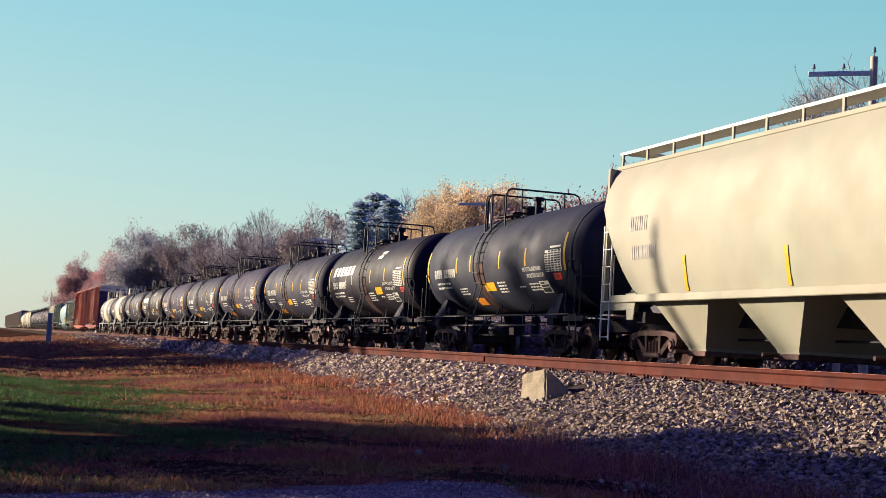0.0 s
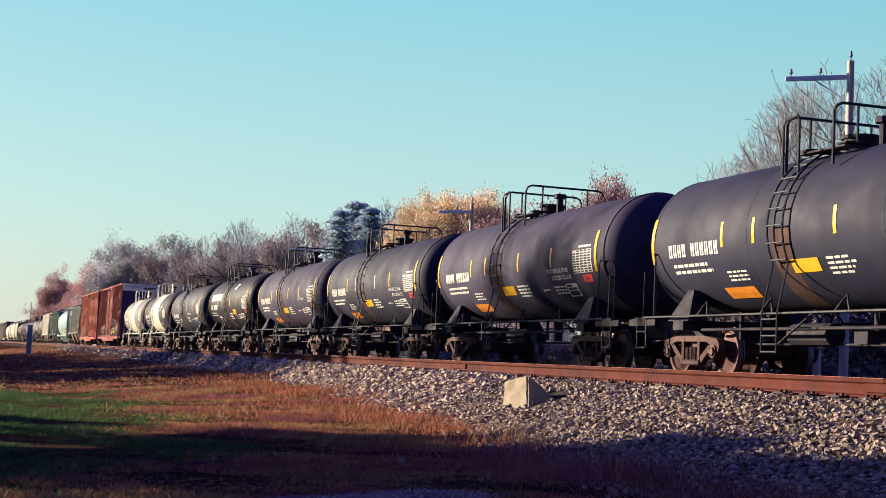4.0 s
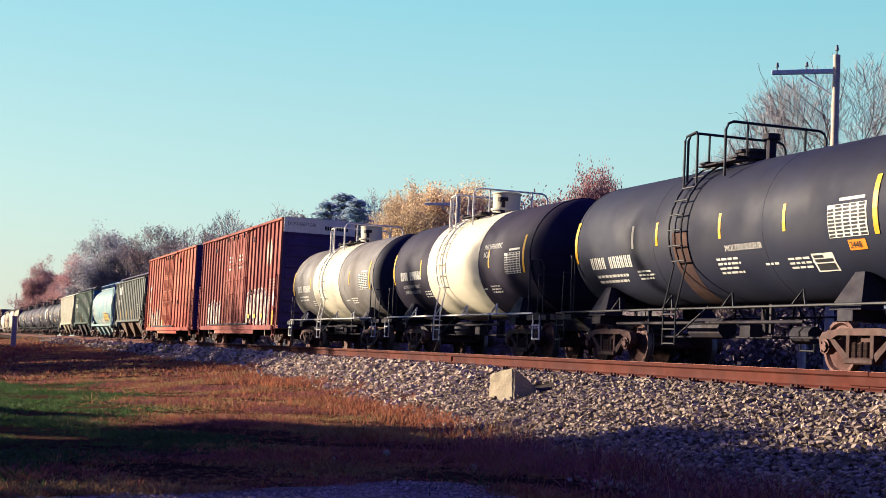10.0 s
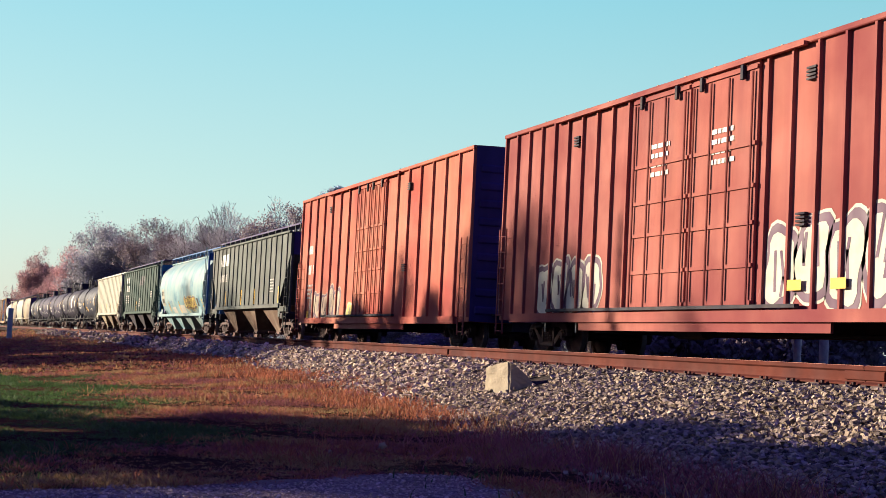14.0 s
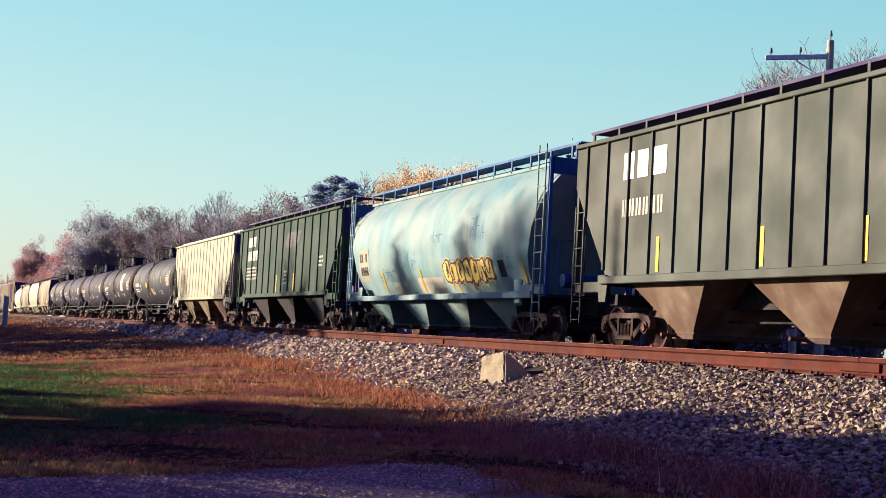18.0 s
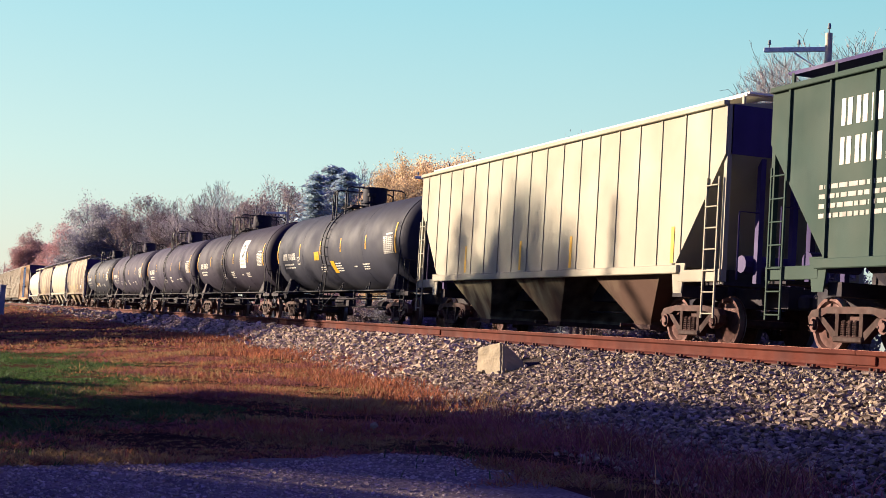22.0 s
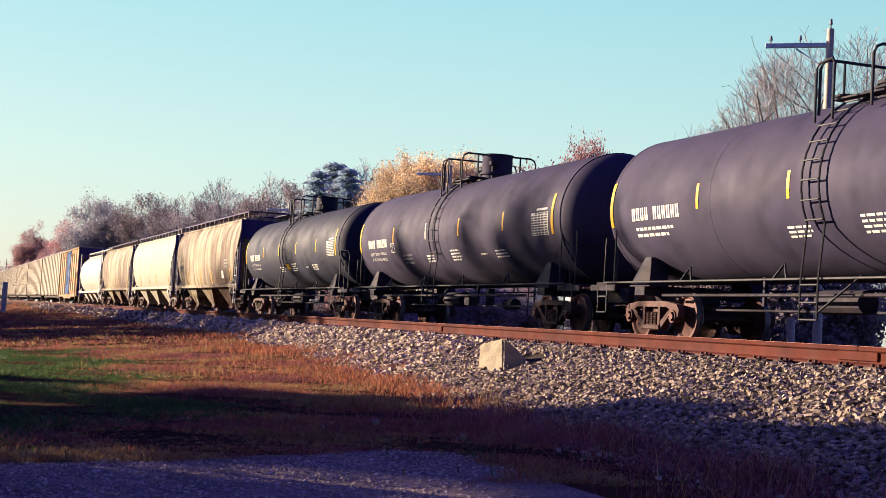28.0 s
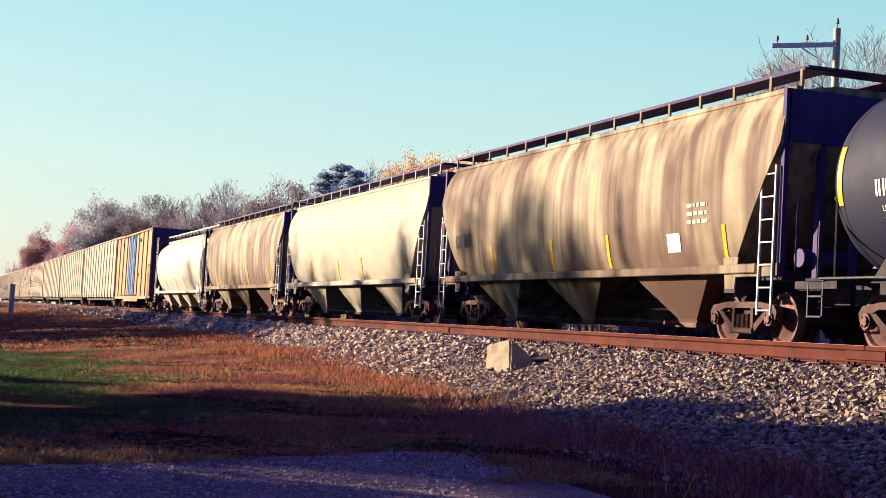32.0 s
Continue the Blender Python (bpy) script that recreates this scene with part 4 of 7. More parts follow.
# ---- boxcars and auto racks ----
def box_car(name, label, L, half, top, low, paint, door_m, extras=None, ribs=20, doors=2, door_w=2.35):
    car = thing(name, label, "boxcar", "cars of the freight train")
    W = 1.5
    bm = B()
    solid(bm, (0, 0, (top + low) / 2), (L, 2 * W, top - low))
    part("body", bm, paint, car)
    d0 = -doors * door_w / 2 if doors else 0.0
    for side in (-1, 1):
        for k in range(ribs):
            x = -L / 2 + 0.06 + (L - 0.12) * k / (ribs - 1)
            if doors and abs(x) < doors * door_w / 2 + 0.1:
                continue
            bm = B()
            plate(bm, [(x - 0.05, side * W, low + 0.12), (x + 0.05, side * W, low + 0.12), (x + 0.03, side * (W + 0.065), low + 0.12), (x - 0.03, side * (W + 0.065), low + 0.12)], (0, 0, top - low - 0.2))
            part("side_post", bm, paint, car)
        for d in range(doors):
            x0 = d0 + d * door_w
            bm = B()
            solid(bm, (x0 + door_w / 2, side * (W + 0.03), (top + low) / 2 + 0.05), (door_w - 0.06, 0.06, top - low - 0.35), bevel=0.015)
            door = part("door", bm, door_m, car)
            for f in (0.06, 0.2, 0.36, 0.5, 0.66, 0.95):
                bm = B()
                solid(bm, (x0 + door_w / 2, side * (W + 0.07), low + (top - low) * f), (door_w - 0.1, 0.05, 0.07))
                part("door_bar", bm, door_m, door)
            for f in (0.07, 0.33, 0.6, 0.93):
                bm = B()
                rod(bm, (x0 + door_w * f, side * (W + 0.1), low + 0.2), (x0 + door_w * f, side * (W + 0.1), top - 0.3), 0.022, 6)
                part("lock_rod", bm, door_m, door)
        if doors:
            bm = B()
            solid(bm, (-1.2, side * (W + 0.11), low + 0.2), (doors * door_w + 5.2, 0.09, 0.06))
            part("door_track", bm, M_FRAME, car, "grimy lower door track")
            bm = B()
            solid(bm, (-1.2, side * (W + 0.1), top - 0.1), (doors * door_w + 5.2, 0.08, 0.07))
            part("door_track", bm, paint, car)
            for d in range(doors):
                for f in (0.2, 0.8):
                    bm = B()
                    solid(bm, (d0 + (d + f) * door_w, side * (W + 0.12), top - 0.28), (0.1, 0.06, 0.26), bevel=0.01)
                    part("door_hanger", bm, M_FRAME, car)
        for vx, vz in ((-L * 0.27, top - 0.75), (L * 0.21, top - 0.7), (L * 0.2, low + 1.5)):
            bm = B()
            for k in range(4):
                solid(bm, (vx, side * (W + 0.05), vz + 0.06 * k), (0.26, 0.08, 0.035))
            part("vent", bm, M_FRAME, car, "small dark louvred vent")
        bm = B()
        solid(bm, (0, side * (W + 0.05), low + 0.04), (L - 1.8, 0.12, 0.2))
        solid(bm, (0, side * (W + 0.02), low - 0.13), (doors * door_w + 4.5 if doors else L * 0.6, 0.05, 0.2))
        part("side_sill", bm, paint, car)
        bm = B()
        solid(bm, (0, side * (W + 0.03), top - 0.05), (L, 0.1, 0.1), bevel=0.015)
        part("roof_edge", bm, paint, car)
    bm = B()
    plate(bm, [(-L / 2, -W, top), (-L / 2, W, top), (-L / 2, 0, top + 0.04)], (L, 0, 0))
    k = 1
    while k * 1.1 < L:
        solid(bm, (-L / 2 + k * 1.1, 0, top + 0.02), (0.06, 2 * W - 0.1, 0.08))
        k += 1
    part("roof", bm, M_RACK, car, "weathered metal roof")
    for s in (-1, 1):
        bm = B()
        for k in range(9):
            z = low + 0.3 + (top - low - 0.9) * k / 8
            solid(bm, (s * (L / 2 + 0.02), 0, z), (0.09, 2 * W - 0.25, 0.22), bevel=0.04)
        part("end_corrugation", bm, M_ENDSHADE, car, "corrugated end, coloured navy for its shade")
        bm = B()
        solid(bm, (s * (L / 2 + 0.006), 0, (top + low) / 2), (0.03, 2 * W - 0.02, top - low - 0.02))
        part("end_wall", bm, M_ENDSHADE, car)
        bm = B()
        solid(bm, (s * (L / 2 - 1.2), 0, low - 0.05), (2.6, 0.6, 0.3))
        solid(bm, (s * (L / 2 - 2.0), 0, low - 0.05), (0.4, 2.6, 0.22))
        solid(bm, (s * (L / 2 + 0.12), 0, low + 0.2), (0.3, 1.8, 0.05))
        part("end_sill", bm, M_FRAME, car)
        for side in (-1, 1):
            ladder(car, s * (L / 2 - 0.3), 0.42, side * (W + 0.12), low - 0.35, low + 2.2, paint)
        coupler(car, s * L / 2, s * half)
        add_bogie(car, s * (L / 2 - 2.0))
    bm = B()
    solid(bm, (0, 0, low - 0.1), (L - 3, 0.5, 0.3))
    rod(bm, (-1.5, -0.8, 0.62), (-0.4, -0.8, 0.62), 0.19, 10)
    solid(bm, (0.8, -0.8, 0.66), (0.5, 0.3, 0.25))
    rod(bm, (-L / 2 + 2.5, -0.5, 0.55), (L / 2 - 2.5, -0.5, 0.55), 0.025, 6)
    part("underframe", bm, M_FRAME, car)
    if extras:
        extras(car, Skin(y=W, z0=low))
    return car


def rack_car(name, label, L, half):
    car = thing(name, label, "auto rack", "cars of the freight train")
    W, low, top = 1.5, 0.85, 5.35
    bm = B()
    solid(bm, (0, 0, (low + top) / 2), (L, 2 * W - 0.1, top - low))
    part("body", bm, M_RACK, car)
    for side in (-1, 1):
        for k in range(3):
            z0 = low + 0.15 + k * (top - low - 0.2) / 3
            bm = B()
            wave = []
            for j in range(6):
                za = z0 + 0.02 + j * 0.235
                wave += [(W - 0.02, za), (W, za + 0.06), (W, za + 0.14), (W - 0.02, za + 0.2)]
            loft(bm, [[(x, side * w, z) for w, z in wave] for x in (-L / 2 + 0.15, L / 2 - 0.15)], close=False, caps=False)
            part("side_panel", bm, M_RACK, car, "corrugated panel")
        for k in range(13):
            x = -L / 2 + 0.06 + (L - 0.12) * k / 12
            bm = B()
            solid(bm, (x, side * (W + 0.01), (low + top) / 2), (0.1, 0.08, top - low))
            part("post", bm, M_RACK, car)
    bm = B()
    plate(bm, [(-L / 2, -W, top), (-L / 2, W, top), (-L / 2, 0.9, top + 0.35), (-L / 2, -0.9, top + 0.35)], (L, 0, 0))
    part("roof", bm, M_WHITEHOP, car, "pale curved roof")
    for s in (-1, 1):
        bm = B()
        solid(bm, (s * (L / 2 + 0.03), 0, (low + top) / 2), (0.08, 2 * W - 0.3, top - low - 0.3))
        part("end_door", bm, M_ORANGE, car)
        coupler(car, s * L / 2, s * half)
        add_bogie(car, s * (L / 2 - 3.2))
    bm = B()
    solid(bm, (0, 0, 0.75), (L - 4, 2.4, 0.25))
    part("underframe", bm, M_FRAME, car)
    return car


# ---- the train: each car, with the place of its middle along the train ----
TRAIN = []


def placard(car, sk, x0, x1, v0, v1, material, lean=0.0, label=""):
    bm = B()
    sk.rect(bm, x0, x1, v0, v1, lean, 0.008)
    part("placard", bm, material, car, label)


def sulphur_marks(hot, logo=False, yellow=None, text=True, signs=True):
    def add(car, sk):
        if text:
            lines = (("MOLTEN SULPHUR", 0.15, 2.37, -0.36), ("MOLTEN SULFUR", 0.15, 2.62, -0.53)) if hot else (("MOLTEN SULFUR", 0.12, 1.8, -0.94),) if logo else \
                    (("MOLTEN SULFUR", 0.14, 2.3, -0.32),) if signs else (("MOLTEN SULFUR", 0.16, 0.72, -0.46),)
            for line, size, x, v in lines:
                me = word(line, size, sk, x, v)
                me.materials.append(M_LETTER)
                fine(part("lettering", me, None, car, "white stencilled words"))
        placard(car, sk, 4.4, 4.85, -0.64, -0.47, M_REDP if hot or logo else M_ORANGEP, label="small red-orange placard")
        me = word("2448", 0.155, sk, 4.43, -0.61)
        for q in me.vertices:
            q.co.y -= 0.006
        me.materials.append(M_BLACKLET)
        fine(part("lettering", me, None, car))
        bm = B()
        sk.rect(bm, 3.3, 3.9, -0.98, -0.64)
        part("test_panel", bm, M_LETTER, car)
        bm = B()
        sk.rect(bm, 3.35, 3.85, -0.95, -0.74, lift=0.009)
        sk.rect(bm, 3.35, 3.62, -0.72, -0.67, lift=0.009)
        fine(part("test_panel_field", bm, M_BLACKLET, car))
        if signs and not logo:
            placard(car, sk, *(yellow or (-3.3, -2.25)), -1.3, -1.02, M_ORANGEP, label="orange hot-contents sign")
        if logo:
            bm = B()
            for k in range(6):
                sk.rect(bm, -4.7 + k * 0.52, -4.7 + k * 0.52 + 0.4, 0.14, 0.5, 0.3)
            fine(part("logo", bm, M_LETTER, car, "six bold white slanted bars"))
            bm = B()
            sk.rect(bm, 1.2, 1.75, 0.62, 0.76, 0.5)
            sk.rect(bm, 1.4, 1.95, 0.8, 0.93, 0.5)
            fine(part("emblem", bm, M_LETTER, car, "white slanted emblem"))
            placard(car, sk, 1.35, 2.15, -0.66, -0.4, M_YELLOW, label="yellow sign")
        elif signs:
            placard(car, sk, -0.7, 0.1, -0.82, -0.57, M_YELLOW, label="yellow sign")
        for s in (-1, 1):
            bm = B()
            pts = [(s * 4.1, -1.25), (s * 4.26, -1.06), (s * 4.42, -1.25), (s * 4.26, -1.44)]
            plate(bm, [Vector(sk.put(x, v, 0.05)) for x, v in pts], (0, 0.02, 0))
            part("placard_holder", bm, M_FRAME, car)
    return add


def add_car(ob, where):
    TRAIN.append((ob, where))
    return ob


def short_tank(where, half, shell, marks, label, bands=(), R=1.38, zc=2.57, L=11.1, **kw):
    return add_car(tank_car("tank_car", label, L, R, zc, half, shell, False, bands=bands, extras=marks, **kw), where)


def long_tank(where, half, shell, marks, label, L=15.5, R=1.5, zc=2.63, **kw):
    return add_car(tank_car("tank_car", label, L, R, zc, half, shell, True, extras=marks, **kw), where)


def lone_hopper_marks(car, sk):
    bm = B()
    sk.bars(bm, -7.0, 1.35, 4, 0.3, width=0.7)
    sk.bars(bm, -6.9, 0.75, 6, 0.28, width=0.7)
    fine(part("car_number", bm, M_FADED, car))


add_car(hopper_car("hopper_car", "cream covered hopper car with smooth rounded sides", 16.9, 9.05, M_CREAM, M_CREAM, "round", 4, walk_m=M_WHITERAIL, extras=lone_hopper_marks, bay_top=0.38), 151.3)
short_tank(135.15, 6.75, M_FRESHBLK, sulphur_marks(True, yellow=(-2.0, -1.3)), "sooty black tank car for molten sulphur", seed=1, dome=False)
short_tank(121.9, 6.6, M_PROC, sulphur_marks(True, True), "black tank car with a bold white logo", seed=2, dome=False, L=10.6, ladder=-0.15)
short_tank(108.9, 6.6, M_BLACK, sulphur_marks(True), "black tank car with yellow tape marks", seed=3, dome=False)
short_tank(95.4, 6.75, M_DKGREY, sulphur_marks(True), "grimy grey-black tank car", seed=4, dome=False)
short_tank(82.35, 6.5, M_BLACK, sulphur_marks(True), "dusty black tank car lettered for molten sulphur", seed=5, dome=False)
short_tank(69.4, 6.5, M_DKGREY, sulphur_marks(False), "worn brown-black tank car with an orange sign", seed=6, dome=False)
short_tank(55.75, 6.9, M_PROC, sulphur_marks(False, True), "clean black tank car with a bold white logo", seed=7, dome=False, L=10.9, ladder=-0.15)
short_tank(41.7, 6.9, M_FRESHBLK, sulphur_marks(False, signs=False), "glossy black tank car lettered for molten sulphur", seed=8, dome=False, number_v=-0.58)


def acid_marks(car, sk):
    for line, v in (("PHOSPHORIC", 0.25), ("ACID", 0.05)):
        me = word(line, 0.2, sk, 2.3, v)
        me.materials.append(M_LETTER)
        fine(part("lettering", me, None, car, "white stencilled words"))
    placard(car, sk, 0.1, 0.75, -0.22, 0.06, M_ORANGEP, label="yellow-brown sign")


short_tank(28.25, 6.65, M_BROWNBLK, acid_marks, "black tank car with a broad white band", bands=[(-2.15, 1.95, M_WHITETANK)], R=1.44, zc=2.5, L=10.7, seed=9, weights=("LD LMT 202100LB 92000KG", "LT WT 60100LB 27300KG"), railing=M_WHITERAIL, hoops=(-1.25, 0.4))


def grey_band_marks(car, sk):
    placard(car, sk, -0.1, 0.5, -0.25, 0.05, M_ORANGEP, label="orange sign")


short_tank(15.15, 6.5, M_GREYTANK, grey_band_marks, "grey tank car with a dirty white middle band", bands=[(-2.3, 1.3, M_WHITETANK)], R=1.45, zc=2.46, L=10.8, seed=10, railing=M_WHITERAIL, head_m=M_FRESHBLK, hoops=(-1.25, 0.4))


def spray_blob(car, sk, x, v, w, h, fill, line, rnd, letters):
    """Spray-painted swelling shapes with dark outlines and drips; no letters."""
    for k in range(letters):
        cx, cw = x + w * (k + 0.5) / letters, w / letters * 1.3
        cy, ch = v + h / 2 + rnd.uniform(-0.08, 0.05) * h, h * rnd.uniform(0.8, 1.1)
        n, ph, q = 26, rnd.uniform(0, 6), rnd.uniform(0, 6)
        pts = []
        for j in range(n):
            a = 2 * math.pi * j / n
            ca, sa = math.cos(a), math.sin(a)
            sq = 1.0 / max(abs(ca), abs(sa)) ** 0.55
            wob = sq * (1 + 0.09 * math.sin(3 * a + ph) + 0.06 * math.sin(5 * a + q))
            pts.append((cw * 0.46 * ca * wob + sa * 0.1 * cw, ch * 0.46 * sa * wob))
        for grow, lift, m, nm in ((1.0, 0.006, fill, "spray_halo"), (0.93, 0.010, line, "spray_outline"), (0.74, 0.014, fill, "spray_fill")):
            bm = B()
            bm.faces.new([bm.verts.new(sk.put(cx + px * grow, cy + pv * grow, lift)) for px, pv in pts])
            part(nm, bm, m, car)
        for _ in range(3):
            bm = B()
            dx, dv = rnd.uniform(-0.2, 0.2) * cw, rnd.uniform(-0.3, 0.0) * ch
            sk.rect(bm, cx + dx - 0.035, cx + dx + 0.04, cy + dv, cy + dv + rnd.uniform(0.2, 0.42) * ch, rnd.uniform(-0.3, 0.3), 0.018)
            part("spray_stroke", bm, line, car)
        if rnd.random() < 0.6:
            bm = B()
            sk.rect(bm, cx + 0.1 * cw, cx + 0.1 * cw + 0.05, cy - 0.62 * ch, cy - 0.3 * ch, 0, 0.012)
            part("spray_drip", bm, fill, car)


def tall_box_marks(car, sk):
    L = 18.6
    bm = B()
    n = 28
    bm.faces.new([bm.verts.new(sk.put(6.95 + 0.5 * math.cos(2 * math.pi * k / n), 3.2 + 0.6 * math.sin(2 * math.pi * k / n))) for k in range(n)])
    part("round_emblem", bm, M_CREAM, car, "plain cream disc")
    bm = B()
    solid(bm, (L / 2 + 0.07, 0, 5.02), (0.03, 3.0, 0.6))
    part("end_panel", bm, M_WHITERAIL, car, "white painted band on the end")
    cu = word("EXCESS HEIGHT CAR", 0.2, Skin(), 0, 0)
    for p in cu.vertices:
        p.co = Vector((L / 2 + 0.09, -1.35 + p.co.x * 0.62, 5.0 + (p.co.z - 2.5)))
    cu.materials.append(M_BLACKLET)
    part("lettering", cu, None, car, "black stencilled words on the white band")
    bm = B()
    for k in range(10):
        solid(bm, (L / 2 + 0.09, 0.25 + k * 0.1, 4.97), (0.01, 0.075, 0.16))
    fine(part("car_number", bm, M_BLACKLET, car))
    rnd = random.Random(3)
    spray_blob(car, sk, 2.6, 0.05, 4.6, 1.7, M_SPRAY, M_SPRAYP, rnd, 5)
    spray_blob(car, sk, -7.0, 0.0, 3.3, 1.5, M_SPRAY, M_SPRAYP, rnd, 4)
    for yx in (3.4, 4.6, 6.0):
        placard(car, Skin(y=1.57, z0=0.78), yx, yx + 0.4, 0.45, 0.62, M_YELLOW, label="yellow notice")
    placard(car, sk, 8.0, 8.4, 0.15, 0.75, M_YELLOW, label="yellow notice")
    placard(car, sk, 8.0, 8.4, 0.95, 1.5, M_LETTER, label="white notice")
    bm = B()
    small_lines(bm, sk, 7.3, 2.0, 9, 0.5, 0.08, rnd)
    small_lines(bm, sk, 7.95, 2.0, 5, 0.5, 0.08, rnd)
    fine(part("stencil_text", bm, M_FADED, car))
    bm = B()
    small_lines(bm, Skin(y=1.57, z0=0.78), -1.5, 3.3, 4, 0.75, 0.12, rnd)
    small_lines(bm, Skin(y=1.57, z0=0.78), 0.8, 3.3, 4, 0.85, 0.12, rnd)
    fine(part("door_text", bm, M_LETTER, car))


def low_box_marks(car, sk):
    rnd = random.Random(8)
    spray_blob(car, sk, -7.6, 0.05, 4.2, 1.2, M_SPRAYT, M_SPRAYP, rnd, 5)
    spray_blob(car, sk, -2.5, 0.1, 3.0, 0.6, M_SPRAYY, M_SPRAY, rnd, 4)
    bm = B()
    sk.bars(bm, -8.2, 2.5, 4, 0.3)
    sk.bars(bm, -8.2, 1.75, 6, 0.34, gaps=(3,))
    fine(part("car_number", bm, M_LETTER, car))
    bm = B()
    small_lines(bm, sk, -8.2, 1.3, 4, 1.4, 0.1, rnd)
    fine(part("stencil_text", bm, M_FADED, car))
    placard(car, sk, -8.2, -7.7, 0.1, 0.4, M_YELLOW, label="yellow notice")


add_car(box_car("boxcar", "tall red boxcar with graffiti and a cream disc", 18.6, 10.2, 5.32, 0.78, M_RED, M_RED, tall_box_marks, ribs=26), -1.75)
add_car(box_car("boxcar", "faded red boxcar with yellow and white graffiti", 18.5, 10.35, 5.34, 0.74, M_REDBRT, M_REDBRT, low_box_marks, ribs=18, doors=2, door_w=1.6), -22.45)


def grey_hop_marks(car, sk):
    placard(car, sk, -6.1, -5.65, 1.95, 2.5, M_LETTER)
    placard(car, sk, -5.5, -5.05, 1.95, 2.5, M_LETTER)
    placard(car, sk, -4.85, -4.3, 1.95, 2.5, M_LETTER)
    bm = B()
    sk.bars(bm, -6.1, 1.2, 6, 0.35, width=0.85)
    small_lines(bm, sk, 5.0, 1.0, 5, 0.7, 0.08)
    fine(part("car_number", bm, M_FADED, car))


add_car(hopper_car("hopper_car", "dark olive-grey ribbed hopper car", 16.7, 9.0, M_GREYHOP, M_ENDSHADE, "rib", 3, rib_count=17, bay_m=M_RUSTBAY, extras=grey_hop_marks, seed=2), -41.9)


def blue_marks(car, sk):
    rnd = random.Random(5)
    spray_blob(car, sk, 1.2, 0.25, 3.6, 0.75, M_SPRAYY, M_SPRAYP, rnd, 7)
    bm = B()
    patch = B()
    sk.rect(patch, -6.75, -5.7, 0.5, 1.5, lift=0.0)
    part("repainted_patch", patch, M_CREAM, car, "repainted cream patch")
    sk.bars(bm, -6.65, 1.1, 4, 0.26, gaps=(2,), width=0.8)
    sk.bars(bm, -6.55, 0.68, 4, 0.26, width=0.75)
    fine(part("car_number", bm, M_BLACKLET, car))
    placard(car, sk, 5.2, 5.6, 0.4, 0.8, M_BLACKLET)
    bm = B()
    for x0, v0, count, h in ((-4.6, 0.35, 9, 0.5), (-2.2, 0.7, 8, 0.6), (0.4, 1.35, 5, 0.45), (3.2, 1.3, 9, 0.7), (5.4, 0.5, 6, 0.5)):
        x = x0
        for _ in range(count):   # loose looping pen strokes
            lean = rnd.uniform(-0.7, 0.7)
            sk.rect(bm, x, x + 0.017, v0 + rnd.uniform(0, 0.12), v0 + h * rnd.uniform(0.5, 1.0), lean)
            if rnd.random() < 0.5:
                vv = v0 + h * rnd.uniform(0.1, 0.9)
                sk.rect(bm, x, x + rnd.uniform(0.1, 0.24), vv, vv + 0.02)
            x += rnd.uniform(0.1, 0.2)
    fine(part("spray_scrawl", bm, M_BLUEDK, car, "thin dark scribbles"))
    for x0, x1, v0, v1 in ((-1.2, 0.9, 0.08, 0.5), (-3.5, -2.3, 0.06, 0.42)):
        patch = B()
        sk.rect(patch, x0, x1, v0, v1, lift=0.0)
        part("repainted_patch", patch, M_WHITEHOP, car, "rolled-over pale paint")


add_car(hopper_car("hopper_car", "pale blue drum-sided hopper car with graffiti", 16.2, 9.0, M_BLUE, M_BLUEDK, "drum", 4, extras=blue_marks, seed=3, low=1.2, slope=1.3, slope_top=3.9), -59.9)


def green_marks(car, sk):
    bm = B()
    sk.bars(bm, -6.5, 2.05, 4, 0.42, gaps=(), width=0.9)
    sk.bars(bm, -6.5, 1.45, 5, 0.42, gaps=(), width=0.9)
    fine(part("car_number", bm, M_LETTER, car))
    bm = B()
    small_lines(bm, sk, -7.0, 1.1, 4, 2.6, 0.1)
    small_lines(bm, sk, 0.4, 0.8, 4, 0.5, 0.1)
    small_lines(bm, sk, 5.6, 1.2, 3, 0.8, 0.1)
    fine(part("stencil_text", bm, M_FADED, car))
    placard(car, sk, 0.2, 2.4, 1.75, 2.35, M_BLACKLET, 0.9, "dark slanted emblem")


add_car(hopper_car("hopper_car", "faded green ribbed hopper car", 16.9, 9.15, M_GREEN, M_ENDSHADE, "rib", 3, extras=green_marks, seed=4, bay_m=M_FRAME), -77.7)
add_car(hopper_car("hopper_car", "sunlit cream ribbed hopper car", 16.5, 8.9, M_CREAM, M_ENDSHADE, "rib", 3, rib_count=18, board_h=0.2, seed=5, walk_m=M_WHITERAIL, rib_d=0.02, bay_m=M_TAN), -95.85)


def plate_mark(car, sk, x, v):
    bm = B()
    for a, b, c, d in ((0, 0.36, 0, 0.025), (0, 0.36, 0.265, 0.29), (0, 0.025, 0, 0.29), (0.335, 0.36, 0, 0.29)):
        sk.rect(bm, x + a, x + b, v + c, v + d)
    part("plate_frame", bm, M_LETTER, car)
    for line, size, dx, dv in (("PLATE", 0.09, 0.045, 0.19), ("C", 0.19, 0.115, 0.04)):
        me = word(line, size, sk, x + dx, v + dv)
        me.materials.append(M_LETTER)
        fine(part("lettering", me, None, car))


def sign_marks(car, sk):
    placard(car, sk, -2.15, -1.5, -0.42, -0.12, M_YELLOW, label="yellow sign")
    placard(car, sk, 0.1, 0.55, -0.95, -0.5, M_YELLOW, -0.5, "tilted yellow sign")
    plate_mark(car, sk, -4.66, -0.52)


